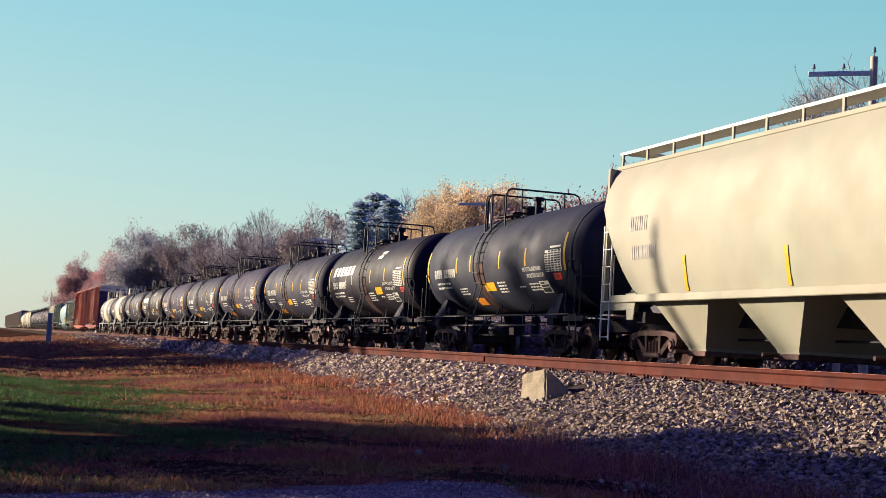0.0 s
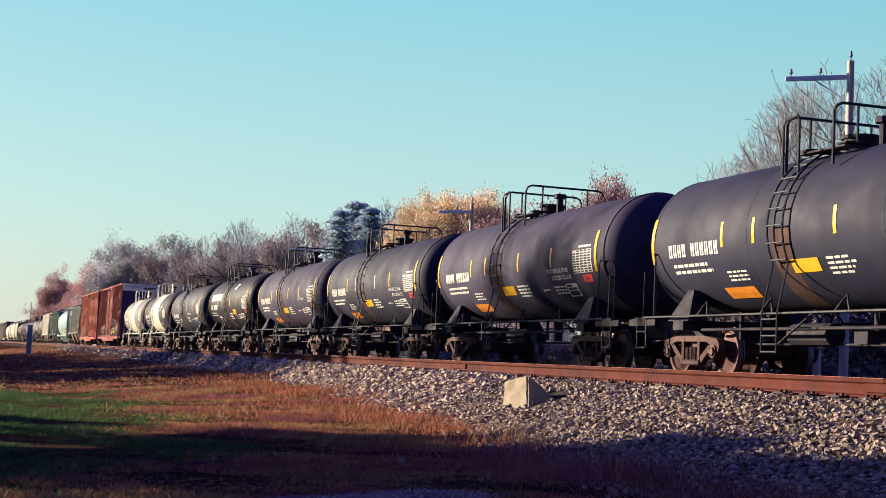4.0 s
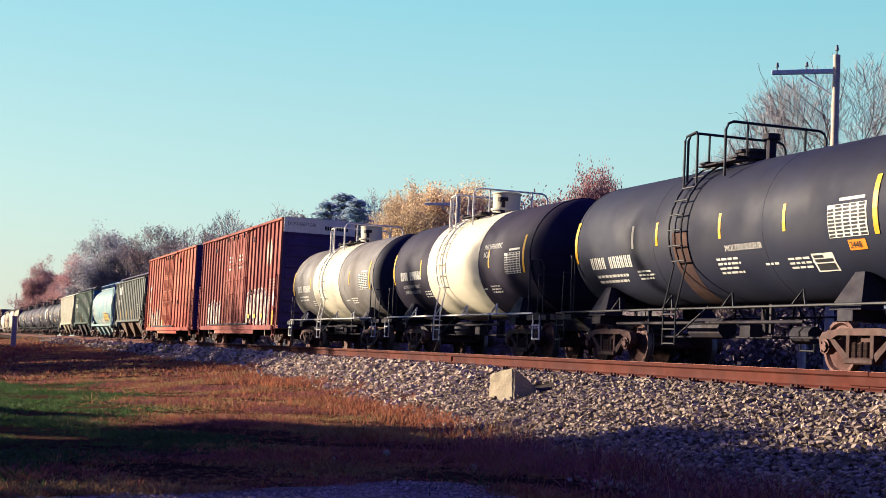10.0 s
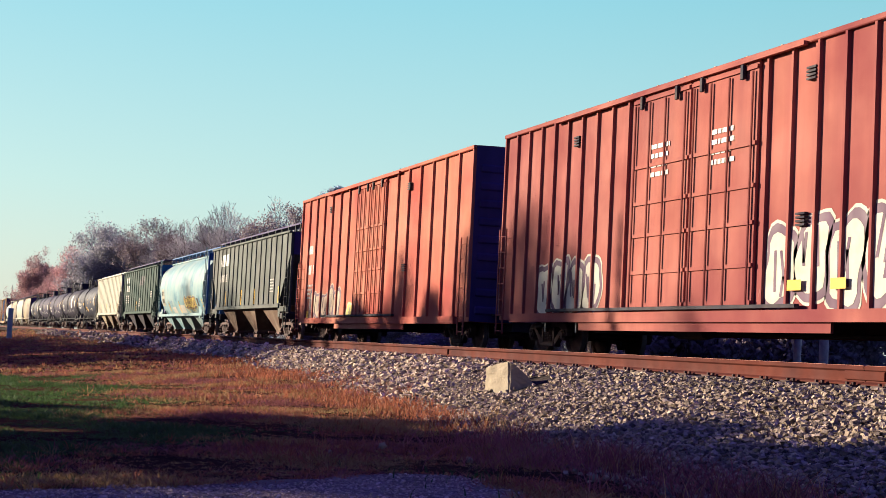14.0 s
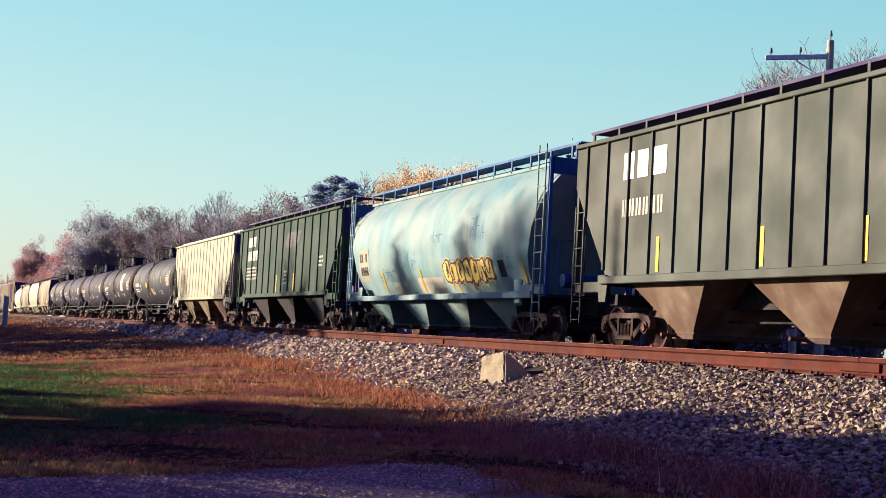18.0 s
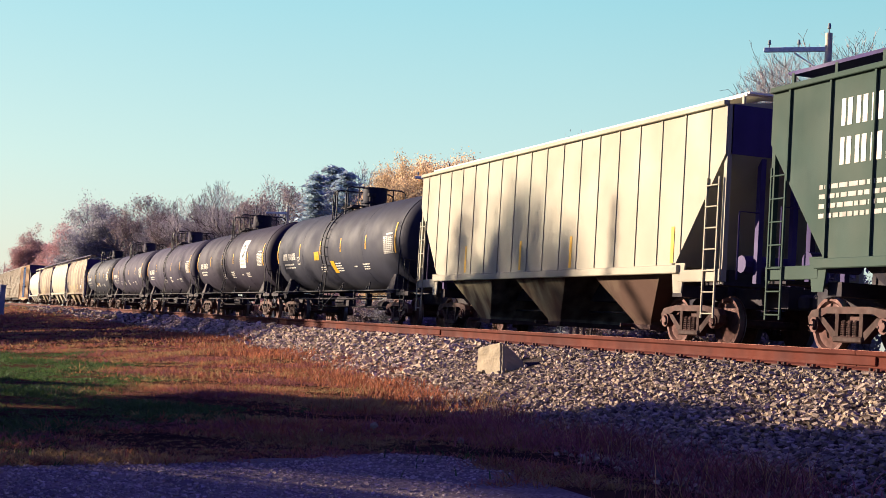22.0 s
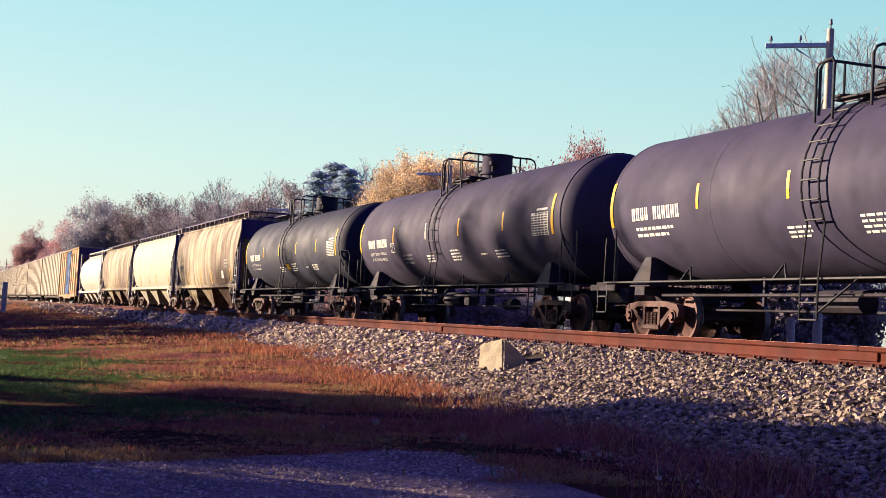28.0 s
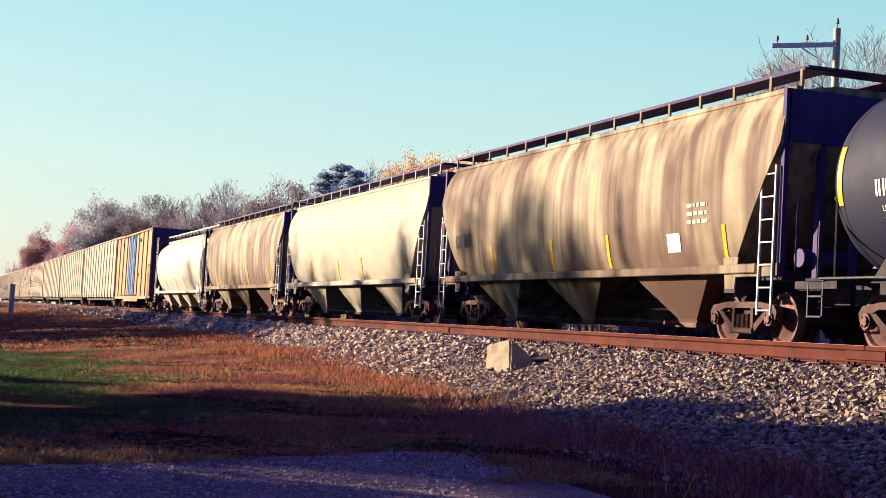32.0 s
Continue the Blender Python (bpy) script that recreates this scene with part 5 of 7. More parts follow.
def small_sign_marks(car, sk):
    placard(car, sk, -0.3, 0.1, -0.8, -0.58, M_YELLOW, -0.5, "small tilted yellow sign")


def crest_marks(car, sk):
    placard(car, sk, 2.75, 3.95, -0.45, 0.82, M_LETTER, 0.0, "white panel with a dark crest")
    bm = B()
    n = 16
    bm.faces.new([bm.verts.new(sk.put(3.35 + 0.3 * math.cos(2 * math.pi * k / n), 0.3 + 0.3 * math.sin(2 * math.pi * k / n), 0.014)) for k in range(n)])
    crest = part("crest", bm, M_BLACKLET, car)
    bm = B()
    bm.faces.new([bm.verts.new(sk.put(3.4 + 0.17 * math.cos(2 * math.pi * k / n), 0.33 + 0.14 * math.sin(2 * math.pi * k / n), 0.02)) for k in range(n)])
    part("crest_field", bm, M_LETTER, crest)
    bm = B()
    small_lines(bm, Skin(round_r=sk.r + 0.006, z0=sk.z0), 2.85, -0.18, 2, 1.0, 0.1, random.Random(4))
    fine(part("stencil_text", bm, M_FADED, car))


long_tank(-113.8, 8.9, M_FRESHBLK, sign_marks, "long glossy black tank car with yellow signs", seed=11)
long_tank(-131.7, 8.9, M_BROWNBLK, crest_marks, "long dark tank car with a white crest panel", seed=12)
long_tank(-149.45, 8.9, M_DKGREY, None, "long dusty grey-black tank car", seed=13)


def heater_marks(car, sk):
    for k, line in enumerate(("EXTERIOR HEATER PIPES", "NO INLET OR OUTLET", "PIPE CAPS REQUIRED")):
        me = word(line, 0.085, sk, -3.65, -0.66 - 0.12 * k)
        me.materials.append(M_LETTER)
        fine(part("lettering", me, None, car, "white stencilled words"))
    plate_mark(car, sk, -4.62, -0.52)


long_tank(-167.6, 9.05, M_DKGREY, heater_marks, "long dusty black tank car with yellow tape marks", seed=14, weights=("LD LMT 209400 LB 94950 KG", "LT WT 70600 LB 34750 KG"))
long_tank(-185.6, 8.9, M_FRESHBLK, small_sign_marks, "long clean black tank car", seed=15, L=15.0, weights=("LD LMT 210800 LBS 95600 KG", "LT WT 75200 LBS 34100 KG"))


def tan_marks(car, sk):
    bm = B()
    sk.bars(bm, -7.1, 0.75, 6, 0.34, width=0.55)
    fine(part("car_number", bm, M_BLACKLET, car))
    placard(car, sk, 4.6, 5.1, 0.3, 0.65, M_LETTER)
    bm = B()
    small_lines(bm, sk, 5.4, 1.1, 3, 0.9, 0.1)
    fine(part("stencil_text", bm, M_FADED, car))


add_car(hopper_car("hopper_car", "rust-streaked tan hopper car with smooth sides", 16.9, 9.1, M_TAN, M_ENDSHADE, "round", 3, walk_m=M_ENDSHADE, extras=tan_marks, seed=6, low=1.35), -203.2)
add_car(hopper_car("hopper_car", "cream hopper car with smooth sides", 17.0, 9.15, M_CREAM, M_ENDSHADE, "round", 3, walk_m=M_ENDSHADE, seed=7, low=1.35), -221.5)
add_car(hopper_car("hopper_car", "brown-stained tan hopper car", 17.0, 9.1, M_TAN, M_ENDSHADE, "round", 3, walk_m=M_ENDSHADE, seed=8, low=1.35), -239.7)
add_car(hopper_car("hopper_car", "white drum-sided hopper car", 17.0, 9.1, M_WHITEHOP, M_FRAME, "drum", 4, walk_m=M_WHITERAIL, seed=9, low=1.2, slope=1.3, slope_top=3.9), -257.6)
add_car(box_car("boxcar", "rusty orange boxcar with a blue door", 19.0, 10.2, 5.35, 0.78, M_ORANGE, M_BLUEDK, ribs=10, doors=1, door_w=3.4), -278.0)
rack = add_car(rack_car("auto_rack", "tall dusty auto rack with ribbed panels", 25.6, 13.2), -301.0)
for k in range(7):
    add_car(copy_thing(rack, pose(0, 0, 0)), -327.6 - 26.6 * k)
for ob in list(bpy.data.objects):
    if ob.name.startswith("wheelset") and ob not in WHEELSETS[0.889] and ob not in WHEELSETS[-0.889]:
        WHEELSETS[0.889 if ob.matrix_basis.translation.x > 0 else -0.889].append(ob)


# ---- trees ----
def tree_meshes(seed, height, spread_deg=38, depth=6, trunk_r=0.22, leaves=0, leaf_m=None, leaf_size=0.25, clear=0.25, lean=0.0, twig_keep=1.0, twig_r=0.014, puff=0.3, twig_m=None, leaf_floor=0.0, rise=0.25):
    """Trunk and limbs, and a crown of twigs and leaves, grown branch by branch."""
    rnd = random.Random(seed)
    tv, tf, cv, cf, lv, lf = [], [], [], [], [], []

    def limb(a, b, r0, r1, verts, faces, n):
        d = (b - a).normalized()
        side = d.cross(Vector((0.3, 0.2, 1)) if abs(d.z) < 0.9 else Vector((1, 0, 0))).normalized()
        up = side.cross(d)
        k = len(verts)
        for p, r in ((a, r0), (b, r1)):
            for j in range(n):
                t = 2 * math.pi * j / n
                verts.append(p + r * (math.cos(t) * side + math.sin(t) * up))
        for j in range(n):
            faces.append((k + j, k + (j + 1) % n, k + n + (j + 1) % n, k + n + j))

    def leafs(p, count):
        for _ in range(count):
            c = p + Vector((rnd.gauss(0, 1), rnd.gauss(0, 1), rnd.gauss(0, 0.8))) * puff
            s = leaf_size * rnd.uniform(0.6, 1.3)
            u = Vector((rnd.uniform(-1, 1), rnd.uniform(-1, 1), rnd.uniform(-1, 1))).normalized() * s
            w = u.cross(Vector((rnd.uniform(-1, 1), rnd.uniform(-1, 1), rnd.uniform(-1, 1)))).normalized() * s * 0.6
            k = len(lv)
            lv.extend((c - u, c + w, c + u, c - w))
            lf.append((k, k + 1, k + 2, k + 3))

    def grow(p, d, length, r, level):
        steps = 3 if level < 3 else 2
        for i in range(steps):
            bend = Vector((rnd.gauss(0, 1), rnd.gauss(0, 1), rnd.gauss(rise, 0.6))) * (0.07 + 0.025 * level)
            d2 = (d + bend).normalized()
            q = p + d2 * (length / steps)
            r2 = r * (1 - 0.3 / steps)
            if level < 4:
                limb(p, q, r, r2, tv, tf, 7 if level < 2 else 4)
            else:
                limb(p, q, max(r, twig_r), max(r2, twig_r * 0.85), cv, cf, 3)
            if leaves and level >= depth - 2:
                leafs(q, leaves)
            p, d, r = q, d2, r2
            if 0 < level < depth and rnd.random() < 0.75:
                side_shoot(p, d, length * rnd.uniform(0.45, 0.7), r * 0.5, level + 1)
        if level < depth:
            for _ in range(2 if rnd.random() < 0.6 else 3):
                side_shoot(p, d, length * rnd.uniform(0.6, 0.82), r * 0.7, level + 1)

    def side_shoot(p, d, length, r, level):
        if level >= 5 and rnd.random() > twig_keep:
            return
        a = math.radians(spread_deg * rnd.uniform(0.5, 1.25))
        ax = d.cross(Vector((rnd.gauss(0, 1), rnd.gauss(0, 1), rnd.gauss(0, 1)))).normalized()
        grow(p, (Matrix.Rotation(a, 3, ax) @ d).normalized(), length, r, level)

    start = Vector((lean, 0, 1)).normalized()
    base = Vector((0, 0, -0.3))
    fork = base + start * height * clear
    limb(base, base + start * 0.5, trunk_r * 1.5, trunk_r * 1.1, tv, tf, 9)
    limb(base + start * 0.5, fork, trunk_r * 1.1, trunk_r * 0.9, tv, tf, 9)
    for _ in range(3):
        side_shoot(fork, start, height * 0.27, trunk_r * 0.66, 1)
    grow(fork, start, height * 0.3, trunk_r * 0.75, 1)
    tall = height / max(q.z for q in tv + cv + lv)
    wide = tall * 1.0
    for vs in (tv, cv, lv):
        for i, q in enumerate(vs):
            vs[i] = Vector((q.x * wide, q.y * wide, q.z * tall))
    lf = [q for q in lf if lv[q[0]].z >= leaf_floor * height]
    cf = [q for q in cf if cv[q[0]].z >= leaf_floor * height]
    ms = {"trunk": soup("trunk", tv, tf, M_BARK), "twigs": soup("crown", cv, cf, twig_m or M_TWIG)}
    if leaves:
        ms["leaves"] = soup("crown", lv, lf, leaf_m)
    return ms


def bare_meshes(seed, height, limbs=8, wide=0.42, clear=0.3, trunk_r=0.2, fine_r=0.006, dense=1.0, levels=4, leaves=0, leaf_m=None, leaf_size=0.1):
    """A leafless crown: limbs that part from the trunk and run out to a rounded outline, each with finer side shoots."""
    rnd = random.Random(seed)
    tv, tf, cv, cf, lv, lf = [], [], [], [], [], []
    mid = Vector((0, 0, height * (0.5 + clear * 0.42)))
    reach = Vector((height * wide, height * wide, height - mid.z))

    def out_of(p):
        q = p - mid
        return math.sqrt((q.x / reach.x) ** 2 + (q.y / reach.y) ** 2 + (q.z / (reach.z if q.z > 0 else reach.z * 0.8)) ** 2)

    def tube(a, b, r0, r1, level):
        verts, faces, n = (tv, tf, 6) if level < 3 else (cv, cf, 3)
        d = (b - a).normalized()
        side = d.cross(Vector((0.3, 0.2, 1)) if abs(d.z) < 0.9 else Vector((1, 0, 0))).normalized()
        up = side.cross(d)
        k = len(verts)
        for q, r in ((a, r0), (b, r1)):
            verts.extend(q + r * (math.cos(2 * math.pi * j / n) * side + math.sin(2 * math.pi * j / n) * up) for j in range(n))
        faces.extend((k + j, k + (j + 1) % n, k + n + (j + 1) % n, k + n + j) for j in range(n))

    def shoot(p, d, length, r, level):
        steps = (6, 6, 5, 4, 3)[level]
        roll = rnd.uniform(0, 6.28)
        for i in range(steps):
            away = (p - mid).normalized()
            d = (d + away * 0.12 + Vector((rnd.gauss(0, 0.13), rnd.gauss(0, 0.13), rnd.gauss(0.05, 0.1)))).normalized()
            q = p + d * length / steps
            r2 = max(fine_r, r * (1 - 0.75 / steps))
            tube(p, q, r, r2, level)
            p, r = q, r2
            if level < levels and i > (0 if level else 1):
                for _ in range(2 if rnd.random() < dense * 0.6 else 1):
                    roll += 2.4 + rnd.uniform(-0.4, 0.4)
                    ax = d.cross(Vector((math.cos(roll), math.sin(roll), 0.3))).normalized()
                    a = math.radians(rnd.uniform(28, 58))
                    shoot(p, (Matrix.Rotation(a, 3, ax) @ d).normalized(), length * rnd.uniform(0.42, 0.62), max(fine_r, r * 0.6), level + 1)
            if leaves and level >= levels - 1:
                for _ in range(leaves):
                    c = p + Vector((rnd.gauss(0, 0.2), rnd.gauss(0, 0.2), rnd.gauss(0, 0.2)))
                    u = Vector((rnd.uniform(-1, 1), rnd.uniform(-1, 1), rnd.uniform(-1, 1))).normalized() * leaf_size * rnd.uniform(0.6, 1.3)
                    w = u.cross(Vector((rnd.uniform(-1, 1), rnd.uniform(-1, 1), 1.0))).normalized() * leaf_size * 0.6
                    k = len(lv)
                    lv.extend((c - u, c + w, c + u, c - w))
                    lf.append((k, k + 1, k + 2, k + 3))
            if out_of(p) > 1.0 + rnd.uniform(-0.06, 0.08):
                break

    p, r = Vector((0, 0, -0.3)), trunk_r * 1.25
    d = Vector((rnd.gauss(0, 0.05), rnd.gauss(0, 0.05), 1)).normalized()
    for i in range(4):
        q = p + d * (height * clear + 0.3) / 4
        tube(p, q, r, r * 0.9, 0)
        p, r, d = q, r * 0.9, (d + Vector((rnd.gauss(0, 0.05), rnd.gauss(0, 0.05), 0))).normalized()
    for k in range(limbs):
        a = 2.4 * k + rnd.uniform(-0.3, 0.3)
        tilt = math.radians(15 + 55 * (k + 0.5) / limbs)
        shoot(p - d * rnd.uniform(0, height * clear * 0.25), Vector((math.sin(tilt) * math.cos(a), math.sin(tilt) * math.sin(a), math.cos(tilt))), height * 0.62, r * rnd.uniform(0.5, 0.7), 0)
    tall = height / max(q.z for q in cv)
    for vs in (tv, cv, lv):
        for i, q in enumerate(vs):
            vs[i] = q * tall
    ms = {"trunk": soup("trunk", tv, tf, M_BARK), "twigs": soup("crown", cv, cf, M_TWIG)}
    if leaves:
        ms["leaves"] = soup("crown", lv, lf, leaf_m)
    return ms


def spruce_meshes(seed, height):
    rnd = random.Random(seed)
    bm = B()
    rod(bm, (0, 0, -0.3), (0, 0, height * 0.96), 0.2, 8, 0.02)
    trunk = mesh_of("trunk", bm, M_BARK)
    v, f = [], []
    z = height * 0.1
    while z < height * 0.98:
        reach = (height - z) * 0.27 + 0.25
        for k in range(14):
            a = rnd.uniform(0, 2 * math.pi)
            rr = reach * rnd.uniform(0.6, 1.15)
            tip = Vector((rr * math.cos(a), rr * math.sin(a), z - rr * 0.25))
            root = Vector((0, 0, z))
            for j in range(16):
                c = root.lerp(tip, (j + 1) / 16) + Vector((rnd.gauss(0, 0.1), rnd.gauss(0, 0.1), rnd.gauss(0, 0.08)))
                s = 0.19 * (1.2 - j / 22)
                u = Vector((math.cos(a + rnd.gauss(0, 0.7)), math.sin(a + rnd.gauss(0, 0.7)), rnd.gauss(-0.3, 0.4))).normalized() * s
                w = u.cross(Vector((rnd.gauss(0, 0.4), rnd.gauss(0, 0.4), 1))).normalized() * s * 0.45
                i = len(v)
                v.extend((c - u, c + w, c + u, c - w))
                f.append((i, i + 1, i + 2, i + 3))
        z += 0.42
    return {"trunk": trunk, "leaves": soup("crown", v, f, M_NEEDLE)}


KINDS = {   # every kind is ten metres tall
    "bare_a": (bare_meshes(11, 10, 10, 0.46, 0.28, 0.17, 0.006, 1.3), "bare grey tree with a rounded crown of fine twigs"),
    "bare_b": (bare_meshes(23, 10, 7, 0.32, 0.34, 0.12, 0.006, 1.3), "leafless spreading tree with crooked limbs"),
    "bare_c": (bare_meshes(37, 10, 4, 0.2, 0.4, 0.1, 0.006, 0.6, 3), "bare slender autumn tree beside the track"),
    "far_a": (bare_meshes(41, 10, 11, 0.42, 0.22, 0.24, 0.012, 1.3, 4), "distant bare grey-brown tree with heavy limbs"),
    "far_b": (bare_meshes(43, 10, 11, 0.42, 0.2, 0.24, 0.012, 1.3, 4, 1, M_HAZE, 0.10), "distant nearly leafless tree"),
    "far_c": (tree_meshes(47, 10, 46, 5, leaves=13, leaf_m=M_LEAFG, leaf_size=0.085, clear=0.2, trunk_r=0.3, puff=0.26), "great grey tree with thinning leaves"),
    "far_d": (tree_meshes(53, 10, 46, 5, leaves=13, leaf_m=M_LEAFR, leaf_size=0.085, clear=0.2, trunk_r=0.26, puff=0.26), "distant russet tree with a rounded crown"),
    "gold": (tree_meshes(5, 10, 42, 5, leaves=46, leaf_m=M_LEAFY, leaf_size=0.06, clear=0.16), "golden-leaved autumn tree beyond the track"),
    "russet": (tree_meshes(8, 10, 42, 5, leaves=9, leaf_m=M_LEAFR, leaf_size=0.095, clear=0.16), "russet-leaved autumn tree beyond the track"),
    "sparse": (tree_meshes(9, 10, 40, 5, leaves=5, leaf_m=M_LEAFR, leaf_size=0.08, clear=0.16, puff=0.16, twig_r=0.02), "thinning russet-leaved autumn tree"),
    "olive": (tree_meshes(14, 10, 40, 5, leaves=6, leaf_m=M_LEAFG, leaf_size=0.10, clear=0.2), "half-bare tree with leaves greyed as by haze"),
    "shade": (tree_meshes(61, 10, 42, 5, leaves=36, leaf_m=M_LEAFG, leaf_size=0.3, clear=0.62, puff=0.5, leaf_floor=0.75), "leafy tree with a clear trunk on the lane side"),
    "high_shade": (tree_meshes(62, 10, 42, 5, leaves=44, leaf_m=M_LEAFG, leaf_size=0.3, clear=0.7, puff=0.4, leaf_floor=0.86), "leafy spreading tree with a clear trunk"),
    "airy": (tree_meshes(67, 10, 40, 5, leaves=5, leaf_m=M_LEAFG, leaf_size=0.11, clear=0.5, puff=0.35, twig_r=0.012), "tall thin-leaved tree with a clear trunk"),
    "bush": (tree_meshes(71, 10, 62, 5, leaves=10, leaf_m=M_HAZE, leaf_size=0.22, clear=0.02, puff=0.6, trunk_r=0.1), "low dense autumn bush"),
    "spruce": (spruce_meshes(3, 10), "tall spruce with needles paled blue-grey like distance haze"),
}


def plant(kind, x, y, height_scale=1.0, turn=0.0, wide=1.0):
    ms, label = KINDS[kind]
    t = thing("tree", label, "tree", "trackside trees", pose(x, y, ground_z(x, y), 0, 0, turn) @ Matrix.Diagonal((height_scale * wide, height_scale * wide, height_scale, 1)))
    part("trunk", ms["trunk"], None, t)
    if "twigs" in ms:
        fine(part("branchwork", ms["twigs"], None, t))
    if "leaves" in ms:
        fine(part("foliage", ms["leaves"], None, t))
    return t


# beyond the train, from the far end to the near end of the track
def ray_at(px_x, dist):
    """Place on the ground at that distance, by the angle off the track."""
    a = (px_x + 128.0) / 2556.0
    a = math.atan(a)
    return (-dist * math.cos(a), -14.5 + dist * math.sin(a))


def far_tree(kind, px, dist, top, turn, wide=1.0):
    """A tree whose tip shows at the height top over the level of the eye (both as slopes times the lens)."""
    level = 523.0 + 0.0585 * (px + 128)
    h = (level - top) * dist / 2556 + 0.55
    x, y = ray_at(px, dist)
    return plant(kind, x, y, h / 10, turn, wide * (1.0 if kind == "spruce" else 0.55 if kind in ("bare_a", "bare_b", "bare_c") else 0.72))


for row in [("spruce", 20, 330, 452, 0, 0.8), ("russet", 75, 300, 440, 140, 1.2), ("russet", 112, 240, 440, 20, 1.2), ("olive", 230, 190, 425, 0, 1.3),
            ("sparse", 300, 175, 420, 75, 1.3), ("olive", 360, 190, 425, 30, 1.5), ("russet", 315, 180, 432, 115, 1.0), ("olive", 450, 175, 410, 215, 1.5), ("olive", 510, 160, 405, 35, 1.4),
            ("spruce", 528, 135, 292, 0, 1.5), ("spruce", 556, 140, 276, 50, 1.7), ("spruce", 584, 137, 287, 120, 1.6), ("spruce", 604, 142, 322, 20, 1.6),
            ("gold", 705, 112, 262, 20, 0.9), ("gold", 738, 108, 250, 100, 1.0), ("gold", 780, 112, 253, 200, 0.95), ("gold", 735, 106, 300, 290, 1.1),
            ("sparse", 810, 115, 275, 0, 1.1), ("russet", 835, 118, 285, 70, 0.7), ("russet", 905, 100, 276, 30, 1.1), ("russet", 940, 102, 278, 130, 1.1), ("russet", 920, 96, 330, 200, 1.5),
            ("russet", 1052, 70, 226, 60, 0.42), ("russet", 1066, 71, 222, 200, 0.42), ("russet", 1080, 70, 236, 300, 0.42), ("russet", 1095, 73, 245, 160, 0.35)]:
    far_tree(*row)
# the far wood: russet crowns, one great grey tree, then bare ones up to the spruces
for kind, x, y, height, turn, wide in [
        ("far_d", -289, 5.9, 16.4, 10, 0.8), ("far_d", -279, 7.9, 13.0, 80, 0.9), ("far_d", -253, 9.6, 16.6, 30, 0.8), ("far_d", -246, 10.6, 14.5, 200, 0.9), ("far_d", -262, 8.6, 12.0, 150, 1.0),
        ("far_c", -204, 8.2, 17.2, 45, 0.85), ("far_c", -201, 10.2, 15.0, 160, 0.8), ("far_c", -208, 7.0, 14.0, 260, 0.8), ("far_b", -188, 11.8, 15.4, 60, 0.9), ("far_a", -183, 14.5, 14.6, 310, 0.9),
        ("far_b", -176, 15.2, 14.0, 110, 0.9), ("far_a", -167, 16.0, 15.2, 20, 0.9), ("far_b", -165, 17.2, 13.0, 75, 0.9), ("far_a", -162, 17.7, 16.0, 210, 0.8),
        ("far_a", -156, 18.4, 16.2, 15, 0.8), ("far_b", -147, 19.1, 14.6, 140, 0.8), ("far_a", -134, 22.5, 16.2, 30, 0.7), ("far_a", -131, 23.6, 15.4, 150, 0.7), ("far_a", -110, 25.4, 13.2, 70, 0.7),
        # the bare trees by the near pole, and the brush at their feet
        ("bare_a", -46.0, 17.8, 13.0, 330, 0.9), ("bare_b", -45.5, 14.4, 11.4, 30, 0.8), ("bare_b", -48.2, 15.2, 10.6, 200, 0.75), ("bare_a", -46.4, 22.2, 12.4, 90, 0.9),
        ("bare_c", -54.3, 15.4, 9.9, 40, 0.6), ("sparse", -50.5, 14.2, 8.2, 30, 0.45), ("sparse", -48.2, 14.0, 7.8, 230, 0.4), ("bare_b", -52.0, 15.2, 9.4, 120, 0.8), ("bare_c", -50.2, 14.6, 9.8, 140, 0.8)]:
    plant(kind, x, y, height / 10, turn, wide)

